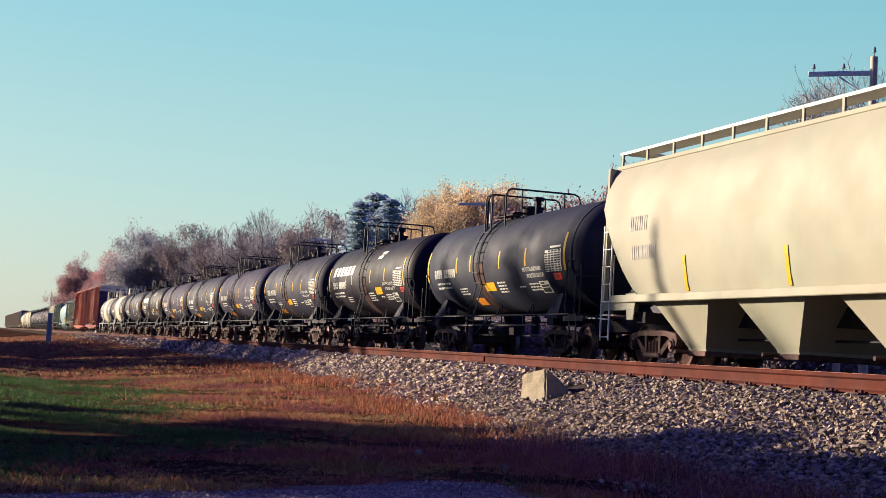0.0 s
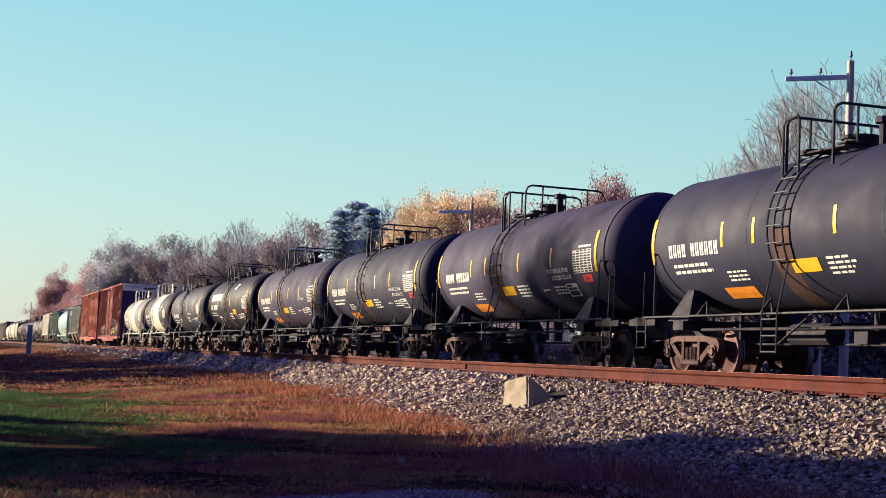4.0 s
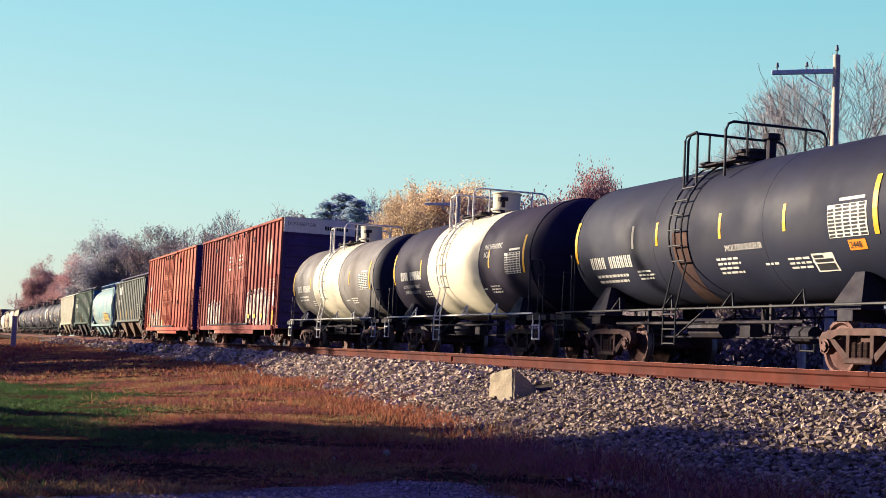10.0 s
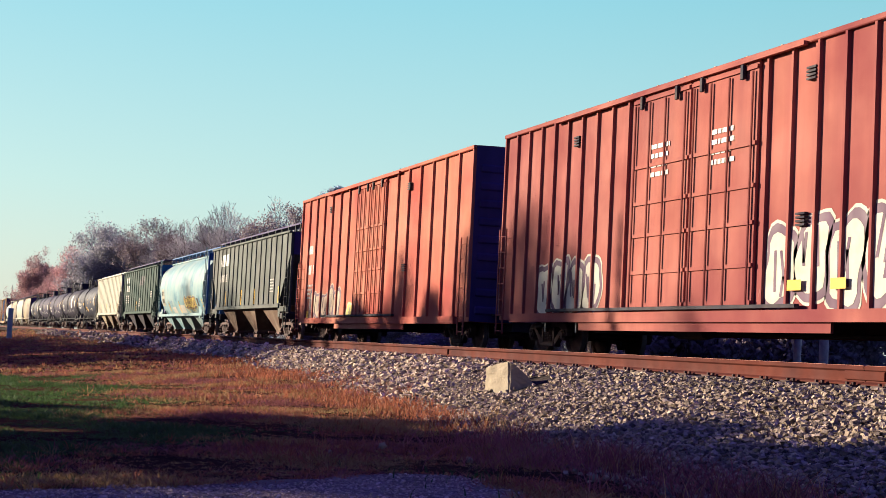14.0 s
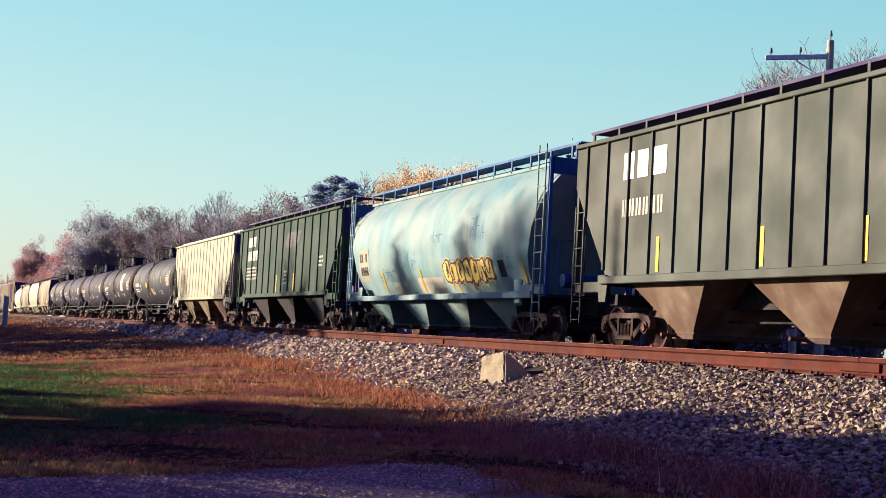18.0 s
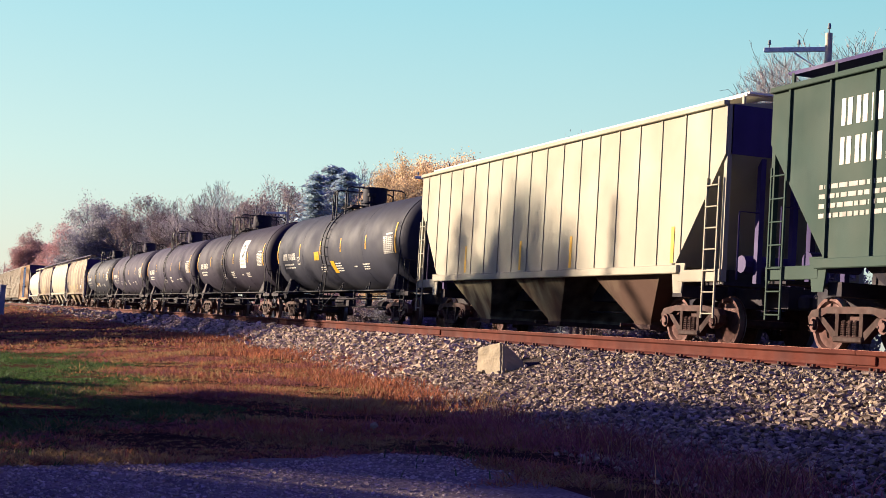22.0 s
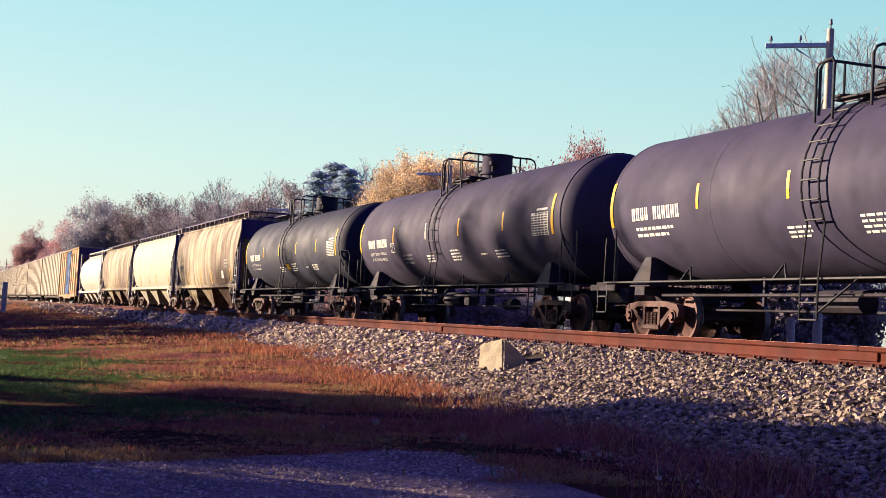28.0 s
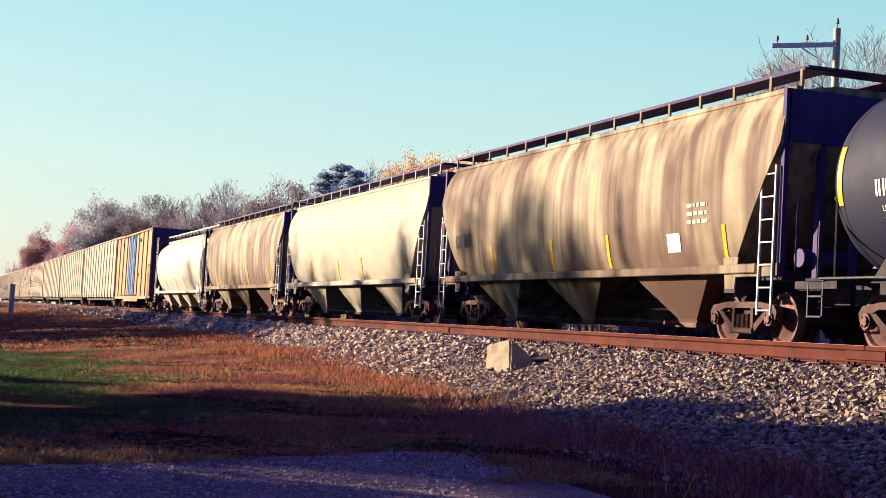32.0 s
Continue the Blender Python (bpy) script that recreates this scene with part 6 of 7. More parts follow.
# trees and a hedge behind the camera's shoulder, whose shade lies over the lane, the lawn and the cars
for k in range(14):
    plant("spruce", -16.6 + 1.8 * k, -19.2 - 0.9 * (k % 2), 0.40 + 0.03 * (k % 3), 67 * k, 2.0)
for kind, x, y, hs, turn, wide in [
        *(("high_shade", -25.2 + 0.8 * k, -20.0 - 0.3 * (k % 2), 0.412, 77 * k, 0.8) for k in range(5)),
        *(("shade", -21.6 + 0.95 * k, -20.0 - 0.5 * (k % 2), 0.432 + 0.006 * k, 77 * k, 0.9) for k in range(11)),
        *(("shade", sx, -19.9 - 0.4 * (k % 2), sh, 55 * k, 0.9) for k, (sx, sh) in enumerate(((-18.5, 0.29), (-19.3, 0.285), (-20.1, 0.29), (-20.9, 0.305), (-21.7, 0.325), (-22.6, 0.345), (-23.6, 0.37)))),
        ("spruce", -18.0, -19.4, 0.41, 30, 1.6), ("shade", -22.3, -20.2, 0.205, 15, 0.55), ("shade", -24.1, -20.2, 0.235, 115, 0.55), ("shade", -26.2, -20.2, 0.27, 215, 0.6),
        *(("bush", -41.4 - 1.7 * k, -22.0 - 0.3 * (k % 2), 0.31 + 0.02 * k, 75 * k, 0.5) for k in range(2)),
        ("bush", -46.6, -22.0, 0.40, 20, 0.4), ("bush", -48.2, -22.3, 0.45, 120, 0.4),
        *(("bush", -49.8 - 1.5 * k, -22.1 - 0.7 * (k % 2), 0.64 + 0.03 * (k % 3), 61 * k, 0.34) for k in range(7)),
        *(("bush", -62.6 - 1.8 * k, -22.3 - 0.8 * (k % 2), 0.66 + 0.04 * (k % 3), 83 * k, 0.4) for k in range(28)),
        # taller ones, whose tops reach the cars with their shade
        ("spruce", -48.1, -24.0, 1.16, 0, 0.2), ("bare_b", -45.6, -24.6, 0.98, 60, 0.35), ("bare_b", -50.4, -24.2, 1.1, 10, 0.4), ("airy", -52.0, -24.6, 1.2, 40, 0.3), ("bare_a", -54.4, -26.0, 1.3, 70, 0.45), ("airy", -54.2, -24.4, 1.16, 200, 0.3),
        ("airy", -56.2, -25.0, 1.24, 0, 0.5), ("olive", -58.0, -24.5, 1.12, 220, 0.5), ("shade", -60.2, -24.5, 1.02, 130, 0.4), ("airy", -64.0, -25.0, 1.2, 140, 0.5),
        ("shade", -67.5, -24.5, 1.0, 250, 0.5), ("olive", -71.0, -24.0, 1.1, 60, 0.5), ("airy", -76.0, -25.0, 1.2, 20, 0.5), ("bare_b", -56.0, -27.0, 1.3, 40, 0.7),
        ("bare_c", -80.0, -27.0, 1.25, 80, 0.8), ("bare_a", -90.0, -26.0, 1.2, 120, 0.7), ("bare_b", -104.0, -27.0, 1.25, 60, 0.7)]:
    plant(kind, x, y, hs, turn, wide)


# ---- poles, block, posts ----
def utility_pole(x, y, top, label):
    base = ground_z(x, y)
    t = thing("utility_pole", label, "utility pole", "line of utility poles", pose(x, y, base))
    h = top - base
    bm = B()
    rod(bm, (0, 0, -0.5), (0, 0, h), 0.125, 12, 0.09)
    part("pole", bm, M_POLE, t, "", True)
    bm = B()
    solid(bm, (-0.5, -0.6, h - 0.42), (0.1, 1.7, 0.12), rz=-40, bevel=0.01)
    part("crossarm", bm, M_ARM, t)
    bm = B()
    d = Vector((-math.sin(math.radians(40)), -math.cos(math.radians(40)), 0))
    pipe(bm, [Vector((0, 0, h - 1.1)), Vector((0, 0, h - 0.5)) + d * 0.85], 0.025)
    part("brace", bm, M_ARM, t)
    for k in (0.75, 1.5):
        bm = B()
        p = Vector((0, 0, h - 0.38)) + d * k
        rod(bm, p, p + Vector((0, 0, 0.1)), 0.02, 6)
        rod(bm, p + Vector((0, 0, 0.1)), p + Vector((0, 0, 0.22)), 0.05, 8, 0.03)
        part("insulator", bm, M_GLASSY, t)
    bm = B()
    rod(bm, (0, 0, h), (0, 0, h + 0.12), 0.02, 6)
    rod(bm, (0, 0, h + 0.12), (0, 0, h + 0.26), 0.05, 8, 0.03)
    part("insulator", bm, M_GLASSY, t)
    return t


utility_pole(-31.4, 6.8, 8.2, "weathered wooden pole with a one-sided crossarm")
utility_pole(-61.5, 7.4, 7.3, "distant wooden pole with a one-sided crossarm")
utility_pole(-95.0, 8.0, 7.6, "far wooden pole with a one-sided crossarm")

# squared limestone block on the ballast shoulder
bm = B()
loft(bm, [[(0, 0, -0.2), (0.36, -0.06, -0.4), (0.08, 0.6, -0.3), (-0.31, 0.55, -0.2)],
          [(0, 0, 0.1), (0.37, -0.06, -0.05), (0.08, 0.6, 0.0), (-0.31, 0.55, 0.1)],
          [(-0.01, 0.02, 0.337), (0.33, -0.03, 0.09), (0.06, 0.55, 0.14), (-0.3, 0.53, 0.24)]])
bmesh.ops.bevel(bm, geom=bm.edges[:], offset=0.022, segments=2, affect="EDGES")
bmesh.ops.subdivide_edges(bm, edges=bm.edges[:], cuts=3, use_grid_fill=True)
for bv in bm.verts:
    bv.co += 0.022 * noise.noise_vector(bv.co * 6.0) + 0.008 * noise.noise_vector(bv.co * 21.0)
block = one("limestone_block", bm, M_BLOCK, "pale rough limestone block tilted on the ballast bank", "stone block", at=pose(-16.35, -7.87, -0.40, 0, 0, 70.5) @ Matrix.Diagonal((0.92, 0.92, 0.95, 1)))


def low_post(x, y, w, top, material, name, label, cat):
    base = ground_z(x, y)
    bm = B()
    rod(bm, (0, 0, -0.3), (0, 0, top - base), w / 2, 12, w / 2 * 0.94)
    return one(name, bm, material, label, cat, smooth=True, at=pose(x, y, base))


low_post(-30.6, 5.5, 0.2, 0.72, M_POLE, "timber_post", "short weathered timber post beyond the track", "post")
bm = B()
solid(bm, (0, 0, 0.85), (0.3, 0.3, 1.9), bevel=0.03)
solid(bm, (0, 0, 1.83), (0.36, 0.36, 0.08), bevel=0.02)
one("marker_post", bm, M_POSTBLUE, "square blue-grey marker post on the verge", "post", at=pose(-90.9, -10.15, ground_z(-90.9, -10.15)))
bm = B()
rod(bm, (0, 0, -0.3), (0, 0, 9.5), 0.14, 8, 0.08)
one("far_pole", bm, M_POLE, "thin tall pole far down the line", "pole", at=pose(*ray_at(-6, 330), -0.5))


def house(x, y, turn, w, d, h):
    base = ground_z(x, y)
    t = thing("house", "small white clapboard house behind the railway", "house", at=pose(x, y, base, 0, 0, turn))
    bm = B()
    solid(bm, (0, 0, h / 2), (w, d, h))
    plate(bm, [(-w / 2, -d / 2, h), (-w / 2, d / 2, h), (-w / 2, 0, h + d * 0.35)], (w, 0, 0))
    part("wall", bm, M_HOUSE, t)
    for s in (-1, 1):
        bm = B()
        plate(bm, [(-w / 2 - 0.3, s * (d / 2 + 0.3), h - 0.2), (w / 2 + 0.3, s * (d / 2 + 0.3), h - 0.2), (w / 2 + 0.3, 0, h + d * 0.35 + 0.05), (-w / 2 - 0.3, 0, h + d * 0.35 + 0.05)], (0, 0, 0.12))
        part("roof", bm, M_ROOF, t)
    for k in range(4):
        xx = -w / 2 + w * (k + 0.5) / 4
        bm = B()
        for a, b in (((xx - 0.5, 1.6), (0.08, 1.5)), ((xx + 0.5, 1.6), (0.08, 1.5)), ((xx, 0.85), (1.1, 0.09)), ((xx, 2.35), (1.1, 0.09)), ((xx, 1.6), (1.0, 0.05))):
            solid(bm, (a[0], -d / 2 - 0.04, a[1]), (b[0], 0.08, b[1]))
        win = part("window", bm, M_HOUSE, t)
        bm = B()
        solid(bm, (xx, -d / 2 - 0.015, 1.6), (0.96, 0.03, 1.45))
        part("pane", bm, M_PANE, win)
    for k in range(4):   # porch steps with a rail
        bm = B()
        solid(bm, (-w * 0.3, -d / 2 - 1.3 + 0.3 * k, 0.09 + 0.18 * k), (1.5, 0.32, 0.18))
        part("step", bm, M_HOUSE, t)
    for sx in (-0.8, 0.8):
        bm = B()
        rod(bm, (-w * 0.3 + sx, -d / 2 - 1.4, 0), (-w * 0.3 + sx, -d / 2 - 1.4, 1.0), 0.04, 6)
        rod(bm, (-w * 0.3 + sx, -d / 2 - 1.4, 1.0), (-w * 0.3 + sx, -d / 2, 1.7), 0.035, 6)
        part("stair_rail", bm, M_RAILING, t)
    return t


house(-70.0, 22.3, 0, 11.0, 5.0, 3.2)
hx, hy = ray_at(860, 95)
house(hx, hy, -4, 8.0, 6.0, 3.0)

# brush behind the track
for k, (px, dist) in enumerate([(790, 70), (830, 66), (870, 62), (910, 58), (950, 56), (980, 54), (1110, 52), (1145, 48), (1180, 52), (1225, 47), (1400, 38), (1430, 40), (1460, 38), (1490, 40), (1520, 38), (1550, 40), (1580, 37), (1340, 41), (1370, 40), (1300, 42), (1260, 42), (1262, 50), (1290, 46), (1325, 50), (1350, 46), (1385, 50), (1415, 45), (1450, 48), (1490, 45), (1530, 47), (1570, 45), (1610, 47), (1660, 46),  (945, 68), (900, 72), (820, 80), (760, 86), (700, 90), (640, 98), (590, 105), (540, 115), (480, 125), (420, 140), (450, 130), (385, 150), (350, 160), (318, 172), (290, 185), (262, 198), (236, 210), (212, 224), (190, 238), (168, 252), (148, 268), (128, 284), (110, 300)]):
    bx, by = ray_at(px, dist * 1.45 if dist < 60 else dist)
    kind = ("bush", "olive", "bush", "sparse")[k % 4]
    ms, _ = KINDS[kind]
    sh = thing("shrub", "low tangled autumn shrub beyond the track", "shrub", "trackside brush", pose(bx, by, ground_z(bx, by) - 0.2, 0, 0, 47 * k) @ Matrix.Diagonal((0.5, 0.5, (0.24 if px < 1380 else 0.5) + 0.04 * (k % 4), 1)))
    part("stem", ms["trunk"], None, sh)
    fine(part("branchwork", ms["twigs"], None, sh))
    if "leaves" in ms:
        fine(part("foliage", ms["leaves"], None, sh))


# ---- ballast stones, grass and weeds ----
def toe_at(x):
    return np.interp(x, [a for a, _ in TOE_Y], [b for _, b in TOE_Y])


def ground_np(x, y):
    ty, tz = toe_at(x), np.interp(x, [a for a, _ in TOE_Z], [b for _, b in TOE_Z])
    low = tz + (-1.0 - tz) * np.clip((ty - y) / 5.0, 0, 1)
    bank = tz + (-0.17 - tz) * np.clip((y - ty) / (-7.0 - ty), 0, 1) ** 0.9
    return np.where(y < ty, low, np.where(y < -7.0, bank, -0.17))


rng = np.random.default_rng(12)
CORNERS = np.array([(-1, -1, -1), (1, -1, -1), (1, 1, -1), (-1, 1, -1), (-1, -1, 1), (1, -1, 1), (1, 1, 1), (-1, 1, 1)], float)
SIDES = np.array([(0, 3, 2, 1), (4, 5, 6, 7), (0, 1, 5, 4), (1, 2, 6, 5), (2, 3, 7, 6), (3, 0, 4, 7)])


def turns(n):
    q = rng.normal(size=(n, 4))
    q /= np.linalg.norm(q, axis=1)[:, None]
    w, x, y, z = q.T
    return np.stack([np.stack([1 - 2 * (y * y + z * z), 2 * (x * y - z * w), 2 * (x * z + y * w)], 1),
                     np.stack([2 * (x * y + z * w), 1 - 2 * (x * x + z * z), 2 * (y * z - x * w)], 1),
                     np.stack([2 * (x * z - y * w), 2 * (y * z + x * w), 1 - 2 * (x * x + y * y)], 1)], 1)


def stones(x, y, z, size):
    """Angular crushed stones, each a broken, turned block."""
    n = len(x)
    c = CORNERS[None] * rng.uniform(0.5, 1.0, (n, 8, 3)) * rng.uniform(0.6, 1.0, (n, 1, 3))
    v = np.einsum("nij,nkj->nki", turns(n), c) * size[:, None, None] * np.array([0.66, 0.66, 0.46]) + np.stack([x, y, z], 1)[:, None]
    f = (SIDES[None] + 8 * np.arange(n)[:, None, None]).reshape(-1, 4)
    return v.reshape(-1, 3), f


GOLD = (1 + 5 ** 0.5) / 2
BALL = np.array([(-1, GOLD, 0), (1, GOLD, 0), (-1, -GOLD, 0), (1, -GOLD, 0), (0, -1, GOLD), (0, 1, GOLD), (0, -1, -GOLD), (0, 1, -GOLD), (GOLD, 0, -1), (GOLD, 0, 1), (-GOLD, 0, -1), (-GOLD, 0, 1)]) / 1.9
BALL_SIDES = np.array([(0, 11, 5), (0, 5, 1), (0, 1, 7), (0, 7, 10), (0, 10, 11), (1, 5, 9), (5, 11, 4), (11, 10, 2), (10, 7, 6), (7, 1, 8),
                       (3, 9, 4), (3, 4, 2), (3, 2, 6), (3, 6, 8), (3, 8, 9), (4, 9, 5), (2, 4, 11), (6, 2, 10), (8, 6, 7), (9, 8, 1)])


def worn_stones(x, y, z, size):
    """Blunter many-sided stones."""
    n = len(x)
    c = BALL[None] * rng.uniform(0.72, 1.15, (n, 12, 1)) * rng.uniform(0.6, 1.05, (n, 1, 3))
    v = np.einsum("nij,nkj->nki", turns(n), c) * size[:, None, None] * 0.62 + np.stack([x, y, z], 1)[:, None]
    f = (BALL_SIDES[None] + 12 * np.arange(n)[:, None, None]).reshape(-1, 3)
    return v.reshape(-1, 3), f


def scatter_bank(x0, x1, per_m2, size, y_top=-6.45):
    n = int((x1 - x0) * 3.2 * per_m2)
    x = rng.uniform(x0, x1, n)
    ty = toe_at(x)
    y = ty - 0.5 + rng.uniform(0, 1, n) * (y_top - ty + 0.5)
    keep = (y > ty + rng.normal(0, 0.16, n) - 0.05) & (np.hypot(x + 16.45, y + 7.65) > 0.4) & (np.hypot(x + 16.1, y + 7.7) > 0.3)
    x, y = x[keep], y[keep]
    s = size * rng.uniform(0.5, 1.75, len(x))
    z = np.where(y > -6.95, -0.25, ground_np(x, y)) + s * rng.uniform(-0.2, 0.85, len(x))
    return x, y, z, s


near_set = scatter_bank(-19, -4.5, 1650, 0.0305)
sets = [scatter_bank(-32, -19, 640, 0.048), scatter_bank(-48, -32, 170, 0.065), scatter_bank(-110, -48, 22, 0.09)]
X, Y, Z, S = (np.concatenate([q[k] for q in sets]) for k in range(4))
# ballast under and between the rails
n = 9000
gx, gy = rng.uniform(-45, -3, n), rng.uniform(-6.6, -4.2, n)
X, Y, Z, S = np.concatenate([X, gx]), np.concatenate([Y, gy]), np.concatenate([Z, rng.uniform(-0.23, -0.16, n)]), np.concatenate([S, rng.uniform(0.04, 0.06, n)])
v, f = stones(X, Y, Z, S)
ballast = new("ballast_stones", soup("ballast_stones", v, f, M_STONE))
tagged(ballast, "heaped angular grey and tan crushed limestone", "ballast", kind="stuff")

v, f = stones(*near_set)
ballast = new("ballast_stones", soup("ballast_stones", v, f, M_STONE))
tagged(ballast, "bank of pale angular crushed limestone beside the rail", "ballast", kind="stuff")

# the larger loose stones along the nearest stretch of the bank
shapes = []
for k in range(10):
    v, f = worn_stones(np.zeros(1), np.zeros(1), np.zeros(1), np.array([0.045]))
    shapes.append(soup("stone", v, f, M_STONE))
x = rng.uniform(-17.5, -8.5, 300)
y = toe_at(x) + rng.uniform(0.0, 1.0, 300) * (-7.0 - toe_at(x))
for k in range(300):
    st = new("stone", shapes[k % 10])
    st.parent = bed
    st.matrix_basis = pose(float(x[k]), float(y[k]), float(ground_np(x[k:k + 1], y[k:k + 1])[0]) + 0.03, float(rng.uniform(0, 360)), float(rng.uniform(0, 360)), 0)


def blades(x, y, h, w, lean=0.35, out=None):
    """Blades of grass: narrow bent slips, root to tip."""
    n = len(x)
    a = rng.uniform(0, 2 * np.pi, n)
    side = np.stack([np.cos(a), np.sin(a), np.zeros(n)], 1) * w[:, None] / 2
    b = rng.uniform(0, 2 * np.pi, n)
    off = np.stack([np.cos(b), np.sin(b), np.zeros(n)], 1) * (h * lean * rng.uniform(0.2, 1.6, n))[:, None]
    if out is not None:
        off = off * 0.4 + np.stack([out[0], out[1], np.zeros(n)], 1)
    root = np.stack([x, y, ground_np(x, y) - 0.01], 1)
    up = np.stack([np.zeros(n), np.zeros(n), h], 1)
    v = np.stack([root - side, root + side, root + up * 0.6 + off * 0.4 + side * 0.7, root + up * 0.6 + off * 0.4 - side * 0.7, root + up + off], 1)
    k = 5 * np.arange(n)[:, None]
    quads = (k + np.array([0, 1, 2, 3])).tolist()
    tris = (k + np.array([3, 2, 4])).tolist()
    return v.reshape(-1, 3), quads + tris


def on_lane(x, y):
    ex = np.interp(y, [-16, -14.2, -13.2, -12.2, -11.1, -10.68], [-9.2, -9.25, -9.5, -9.95, -10.4, -10.2])
    top_y = np.interp(x, [-10.2, -9.5, -8.6, -7.0, -5.0], [-10.68, -10.72, -11.0, -11.55, -12.3])
    rag = 0.22 * patchy(x, y, 3.1, 51) + 0.12 * patchy(x, y, 8.0, 52)
    return (y < top_y + rag) & (x > ex + 0.05 + rag)


def patchy(x, y, scale, seed):
    """Smooth random field between -1 and 1."""
    g = np.random.default_rng(seed)
    out_v = np.zeros_like(x)
    for k in range(7):
        a, p, fq = g.uniform(0, 6.28), g.uniform(0, 6.28), scale * g.uniform(0.6, 1.8)
        out_v += np.sin((x * np.cos(a) + y * np.sin(a)) * fq + p)
    return out_v / 3.2


def lawn(x0, x1, tufts, per, h, w, seed):
    """Tufts of short grass: the blades of one tuft spread from its middle and share its kind."""
    x = rng.uniform(x0, x1, tufts)
    y = -16.5 + rng.uniform(0, 1, tufts) * (toe_at(x) + 0.25 + 16.5)
    keep = ~on_lane(x, y)
    x, y = x[keep], y[keep]
    n = len(x)
    g = (-11.5 - y) * 0.9 + patchy(x, y, 0.9, seed) * 0.9 - np.clip((-27 - x) * 0.35, 0, 4) - np.clip((x + 14.5) * 0.5, 0, 4)
    green = g > rng.normal(0, 0.45, n)
    tone = patchy(x, y, 1.7, seed + 1) + 1.3 * np.exp(-((x + 14.6) / 1.6) ** 2 - ((y + 9.6) / 0.6) ** 2) + rng.normal(0, 0.6, n)
    kind = np.where(green, 0, np.where(tone > 0.35, 2, np.where(tone < -0.55, 3, 1)))
    size = h * rng.uniform(0.5, 1.5, n) * np.clip(1 + 0.7 * patchy(x, y, 2.6, seed + 2), 0.4, 2.0) * np.where(green, 0.8, 1.0)
    x, y, kind, size = (np.repeat(q, per) for q in (x, y, kind, size))
    m = len(x)
    a, r = rng.uniform(0, 2 * np.pi, m), rng.uniform(0, 1, m) ** 0.5
    dx, dy = np.cos(a) * r, np.sin(a) * r
    tall = size * rng.uniform(0.4, 1.0, m) * (1.1 - 0.5 * r)
    return x + dx * size * 0.5, y + dy * size * 0.5, tall, w * rng.uniform(0.7, 1.3, m), dx * size * 1.4, dy * size * 1.4, kind


stretches = [lawn(-19, -8.3, 26000, 9, 0.056, 0.011, 3), lawn(-32, -19, 18000, 7, 0.068, 0.017, 3), lawn(-75, -32, 11000, 5, 0.08, 0.035, 3), lawn(-140, -75, 9000, 4, 0.12, 0.08, 3)]
fields = [np.concatenate([s[j] for s in stretches]) for j in range(7)]
for k, (nm, m, label) in enumerate([("green_grass", M_GRASS, "short green lawn grass"), ("dry_grass", M_DRY, "orange-brown dry grass"),
                                    ("straw_grass", M_STRAW, "pale straw-coloured dry grass"), ("dead_grass", M_WEED, "dark russet dead grass")]):
    pick = fields[6] == k
    v, f = blades(*(q[pick] for q in fields[:4]), out=(fields[4][pick], fields[5][pick]))
    tagged(new(nm, soup(nm, v, f, m)), label + " on the verge", "grass", kind="stuff")

# tall tangled grass along the foot of the bank
x = rng.uniform(-40, -13, 15000)
y = toe_at(x) - np.abs(rng.normal(0, 0.75, len(x))) + 0.12
keep = patchy(x, y, 1.6, 9) + rng.normal(0, 0.4, len(x)) > 0.1
x, y = x[keep], y[keep]
v, f = blades(x, y, rng.uniform(0.05, 0.15, len(x)), np.where(x < -25, 0.024, 0.014), 0.6)
tagged(new("tall_dry_grass", soup("tall_dry_grass", v, f, M_DRY)), "long tangled dry orange grass", "grass", kind="stuff")

# dead weeds between the lane and the ballast
x = rng.uniform(-13.5, -5.5, 10000)
y = toe_at(x) - np.abs(rng.normal(0, 0.55, len(x))) + 0.25
keep = patchy(x, y, 2.2, 21) + rng.normal(0, 0.4, len(x)) > -0.1
x, y = x[keep], y[keep]
v, f = blades(x, y, 0.04 + 0.22 * rng.uniform(0, 1, len(x)) ** 2, np.full(len(x), 0.009), 1.3)
tagged(new("dead_weeds", soup("dead_weeds", v, f, M_WEED)), "dead russet weeds and stalks", "weeds", kind="stuff")

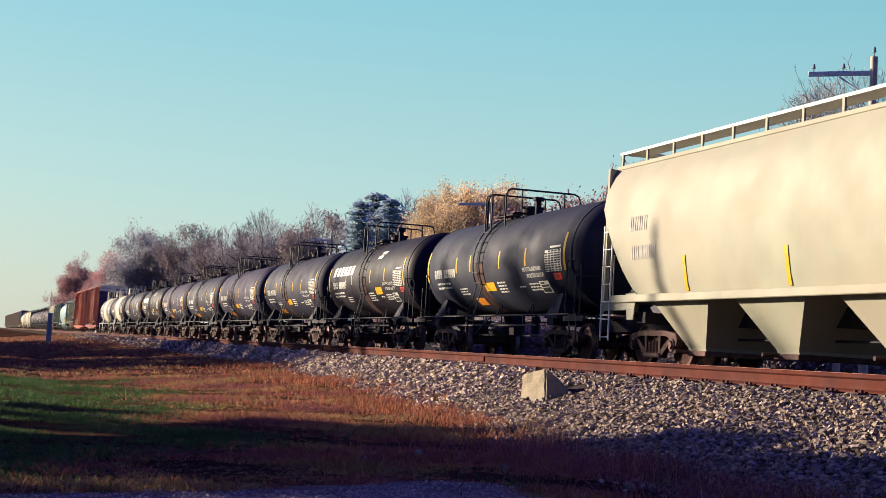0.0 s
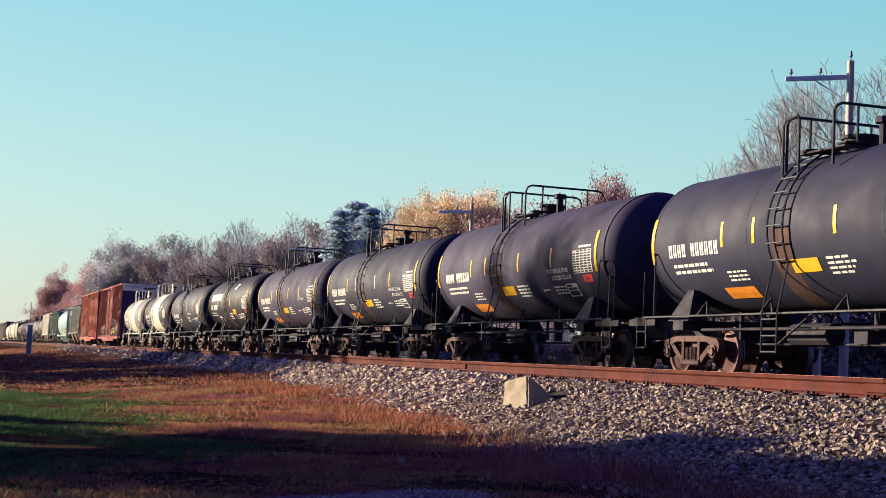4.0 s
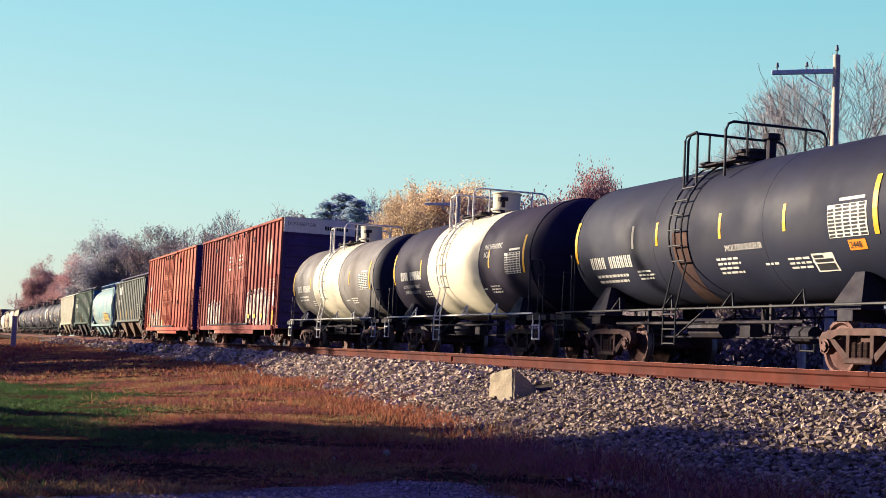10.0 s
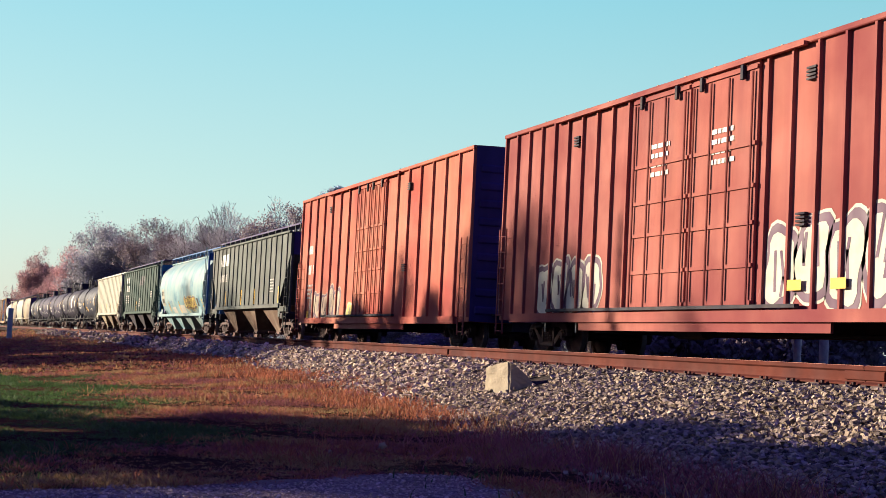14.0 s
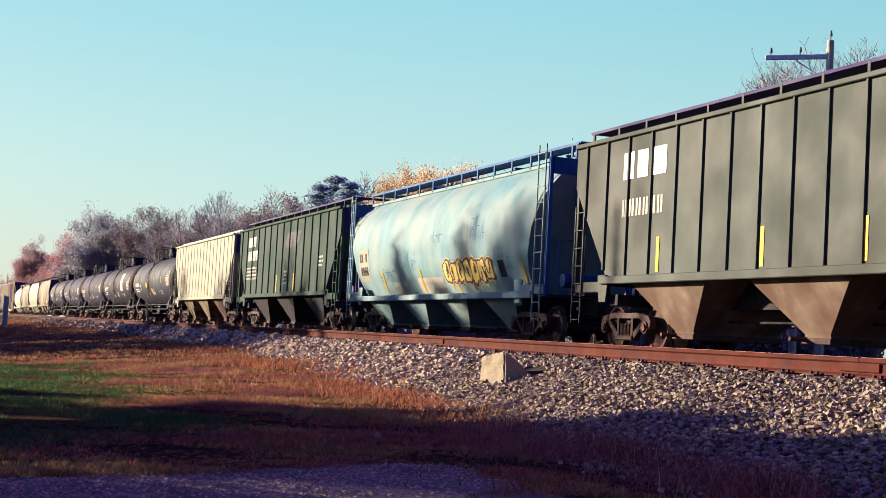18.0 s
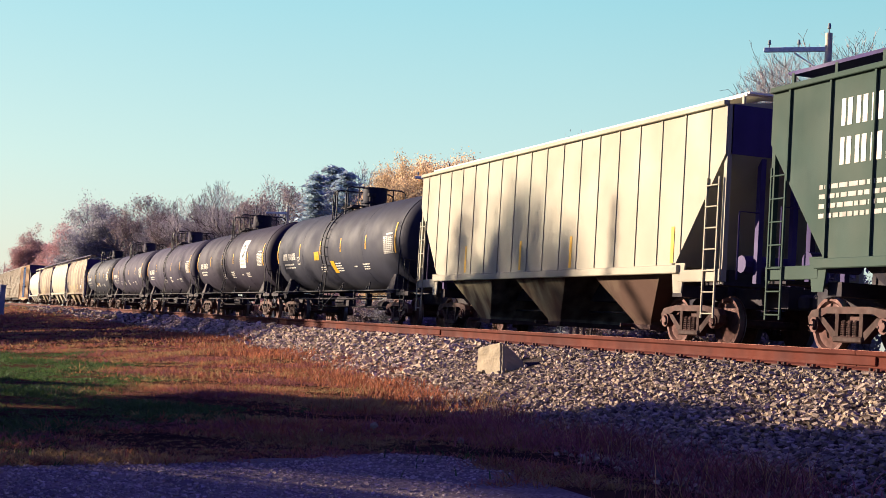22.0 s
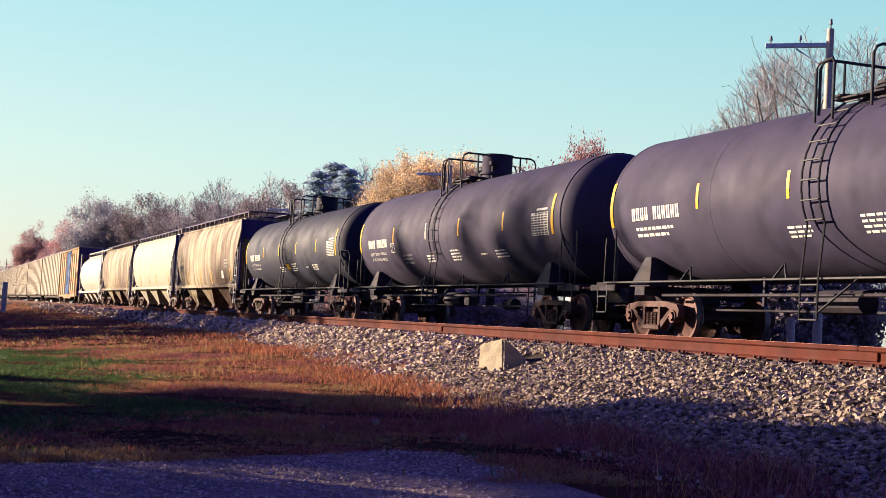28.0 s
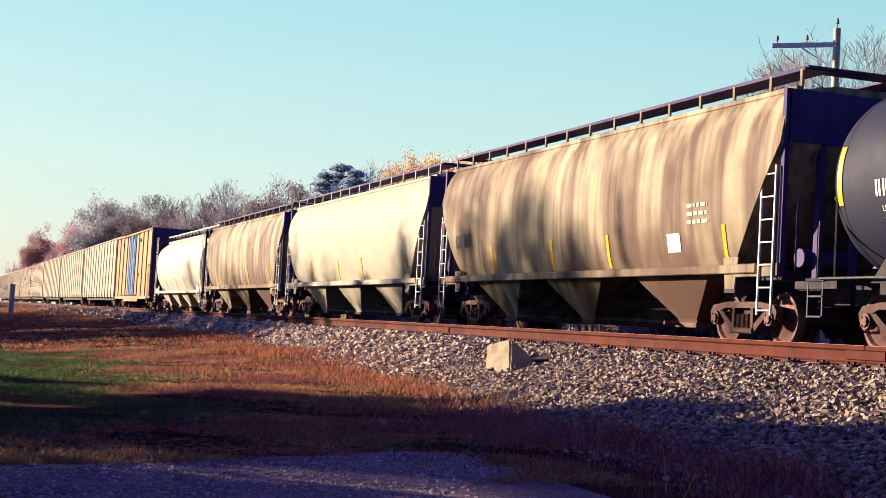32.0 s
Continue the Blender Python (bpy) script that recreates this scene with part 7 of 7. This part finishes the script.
# pale stalks and green sprigs among the weeds
for nm, m, label, count, x0, x1, lo, hi, w in (("weed_stalks", M_WEED, "dark red dead stalks", 2600, -13.5, -5.0, 0.1, 0.36, 0.006), ("straw_stalks", M_STRAW, "thin pale straw stalks", 1100, -14.5, -5.5, 0.1, 0.4, 0.006), ("green_sprigs", M_GRASS, "small green weeds", 1600, -11.0, -8.6, 0.03, 0.12, 0.014)):
    x = rng.uniform(x0, x1, count)
    y = toe_at(x) - np.abs(rng.normal(0, 0.5, count)) + (-0.35 if nm == "green_sprigs" else 0.15)
    keep = patchy(x, y, 2.4, 33) > -0.1
    v, f = blades(x[keep], y[keep], rng.uniform(lo, hi, keep.sum()), np.full(keep.sum(), w), 0.8)
    tagged(new(nm, soup(nm, v, f, m)), label + " beside the lane", "weeds", kind="stuff")

# grit and small stones on the lane
n = 26000
gx, gy = rng.uniform(-10.4, -4.5, n), rng.uniform(-15.5, -10.6, n)
keep = on_lane(gx, gy)
gx, gy = gx[keep], gy[keep]
v, f = stones(gx, gy, ground_np(gx, gy) + 0.014, 0.007 + 0.022 * rng.uniform(0, 1, len(gx)) ** 2.5)
tagged(new("lane_grit", soup("lane_grit", v, f, M_GRIT)), "loose grit on the gravel lane", "gravel", kind="stuff")

# pale pebbles in the grass
for k, (px, py, s) in enumerate([(-12.15, -11.2, 0.06), (-9.9, -9.75, 0.08), (-12.6, -10.6, 0.09), (-11.4, -10.2, 0.07)]):
    v, f = worn_stones(np.zeros(1), np.zeros(1), np.zeros(1), np.array([s]))
    tagged(new("loose_stone", soup("loose_stone", v, f, M_BLOCK)), "pale loose stone lying in the grass", "stone", "loose stones").matrix_world = pose(px, py, ground_z(px, py) + s * 0.3)


# ---- what moves: the train, at about 39 km/h, and its wheels ----
RUN = (174.533, 1.221, -3.087, -0.093, 1.596)   # of the run, by powers of (t - 16) / 16


def run(t):
    """How far the train has come, in metres, from its place at 16 s."""
    u = (t - 16) / 16
    return RUN[0] * u + RUN[1] * u ** 2 + RUN[2] * u ** 3 + RUN[3] * u ** 4 + RUN[4] * u ** 5


def motions():
    times = [float(k) for k in range(33)]
    for car, where in TRAIN:
        walk(car, [(t, pose(where + run(t), 0, 0)) for t in times])
    for dx, sets in WHEELSETS.items():
        lead = sets[0]
        turns = []
        for k in range(961):
            a = math.degrees(run(k / FPS) / WHEEL_R) % 360.0
            turns.append((k / FPS, pose(dx, 0, WHEEL_R, 0, a, 0)))
        walk(lead, turns)
        keys = lead.animation_data
        for w in sets[1:]:
            w.rotation_mode = "QUATERNION"
            w.animation_data_create().action = keys.action
            w.animation_data.action_slot = keys.action_slot


motions()
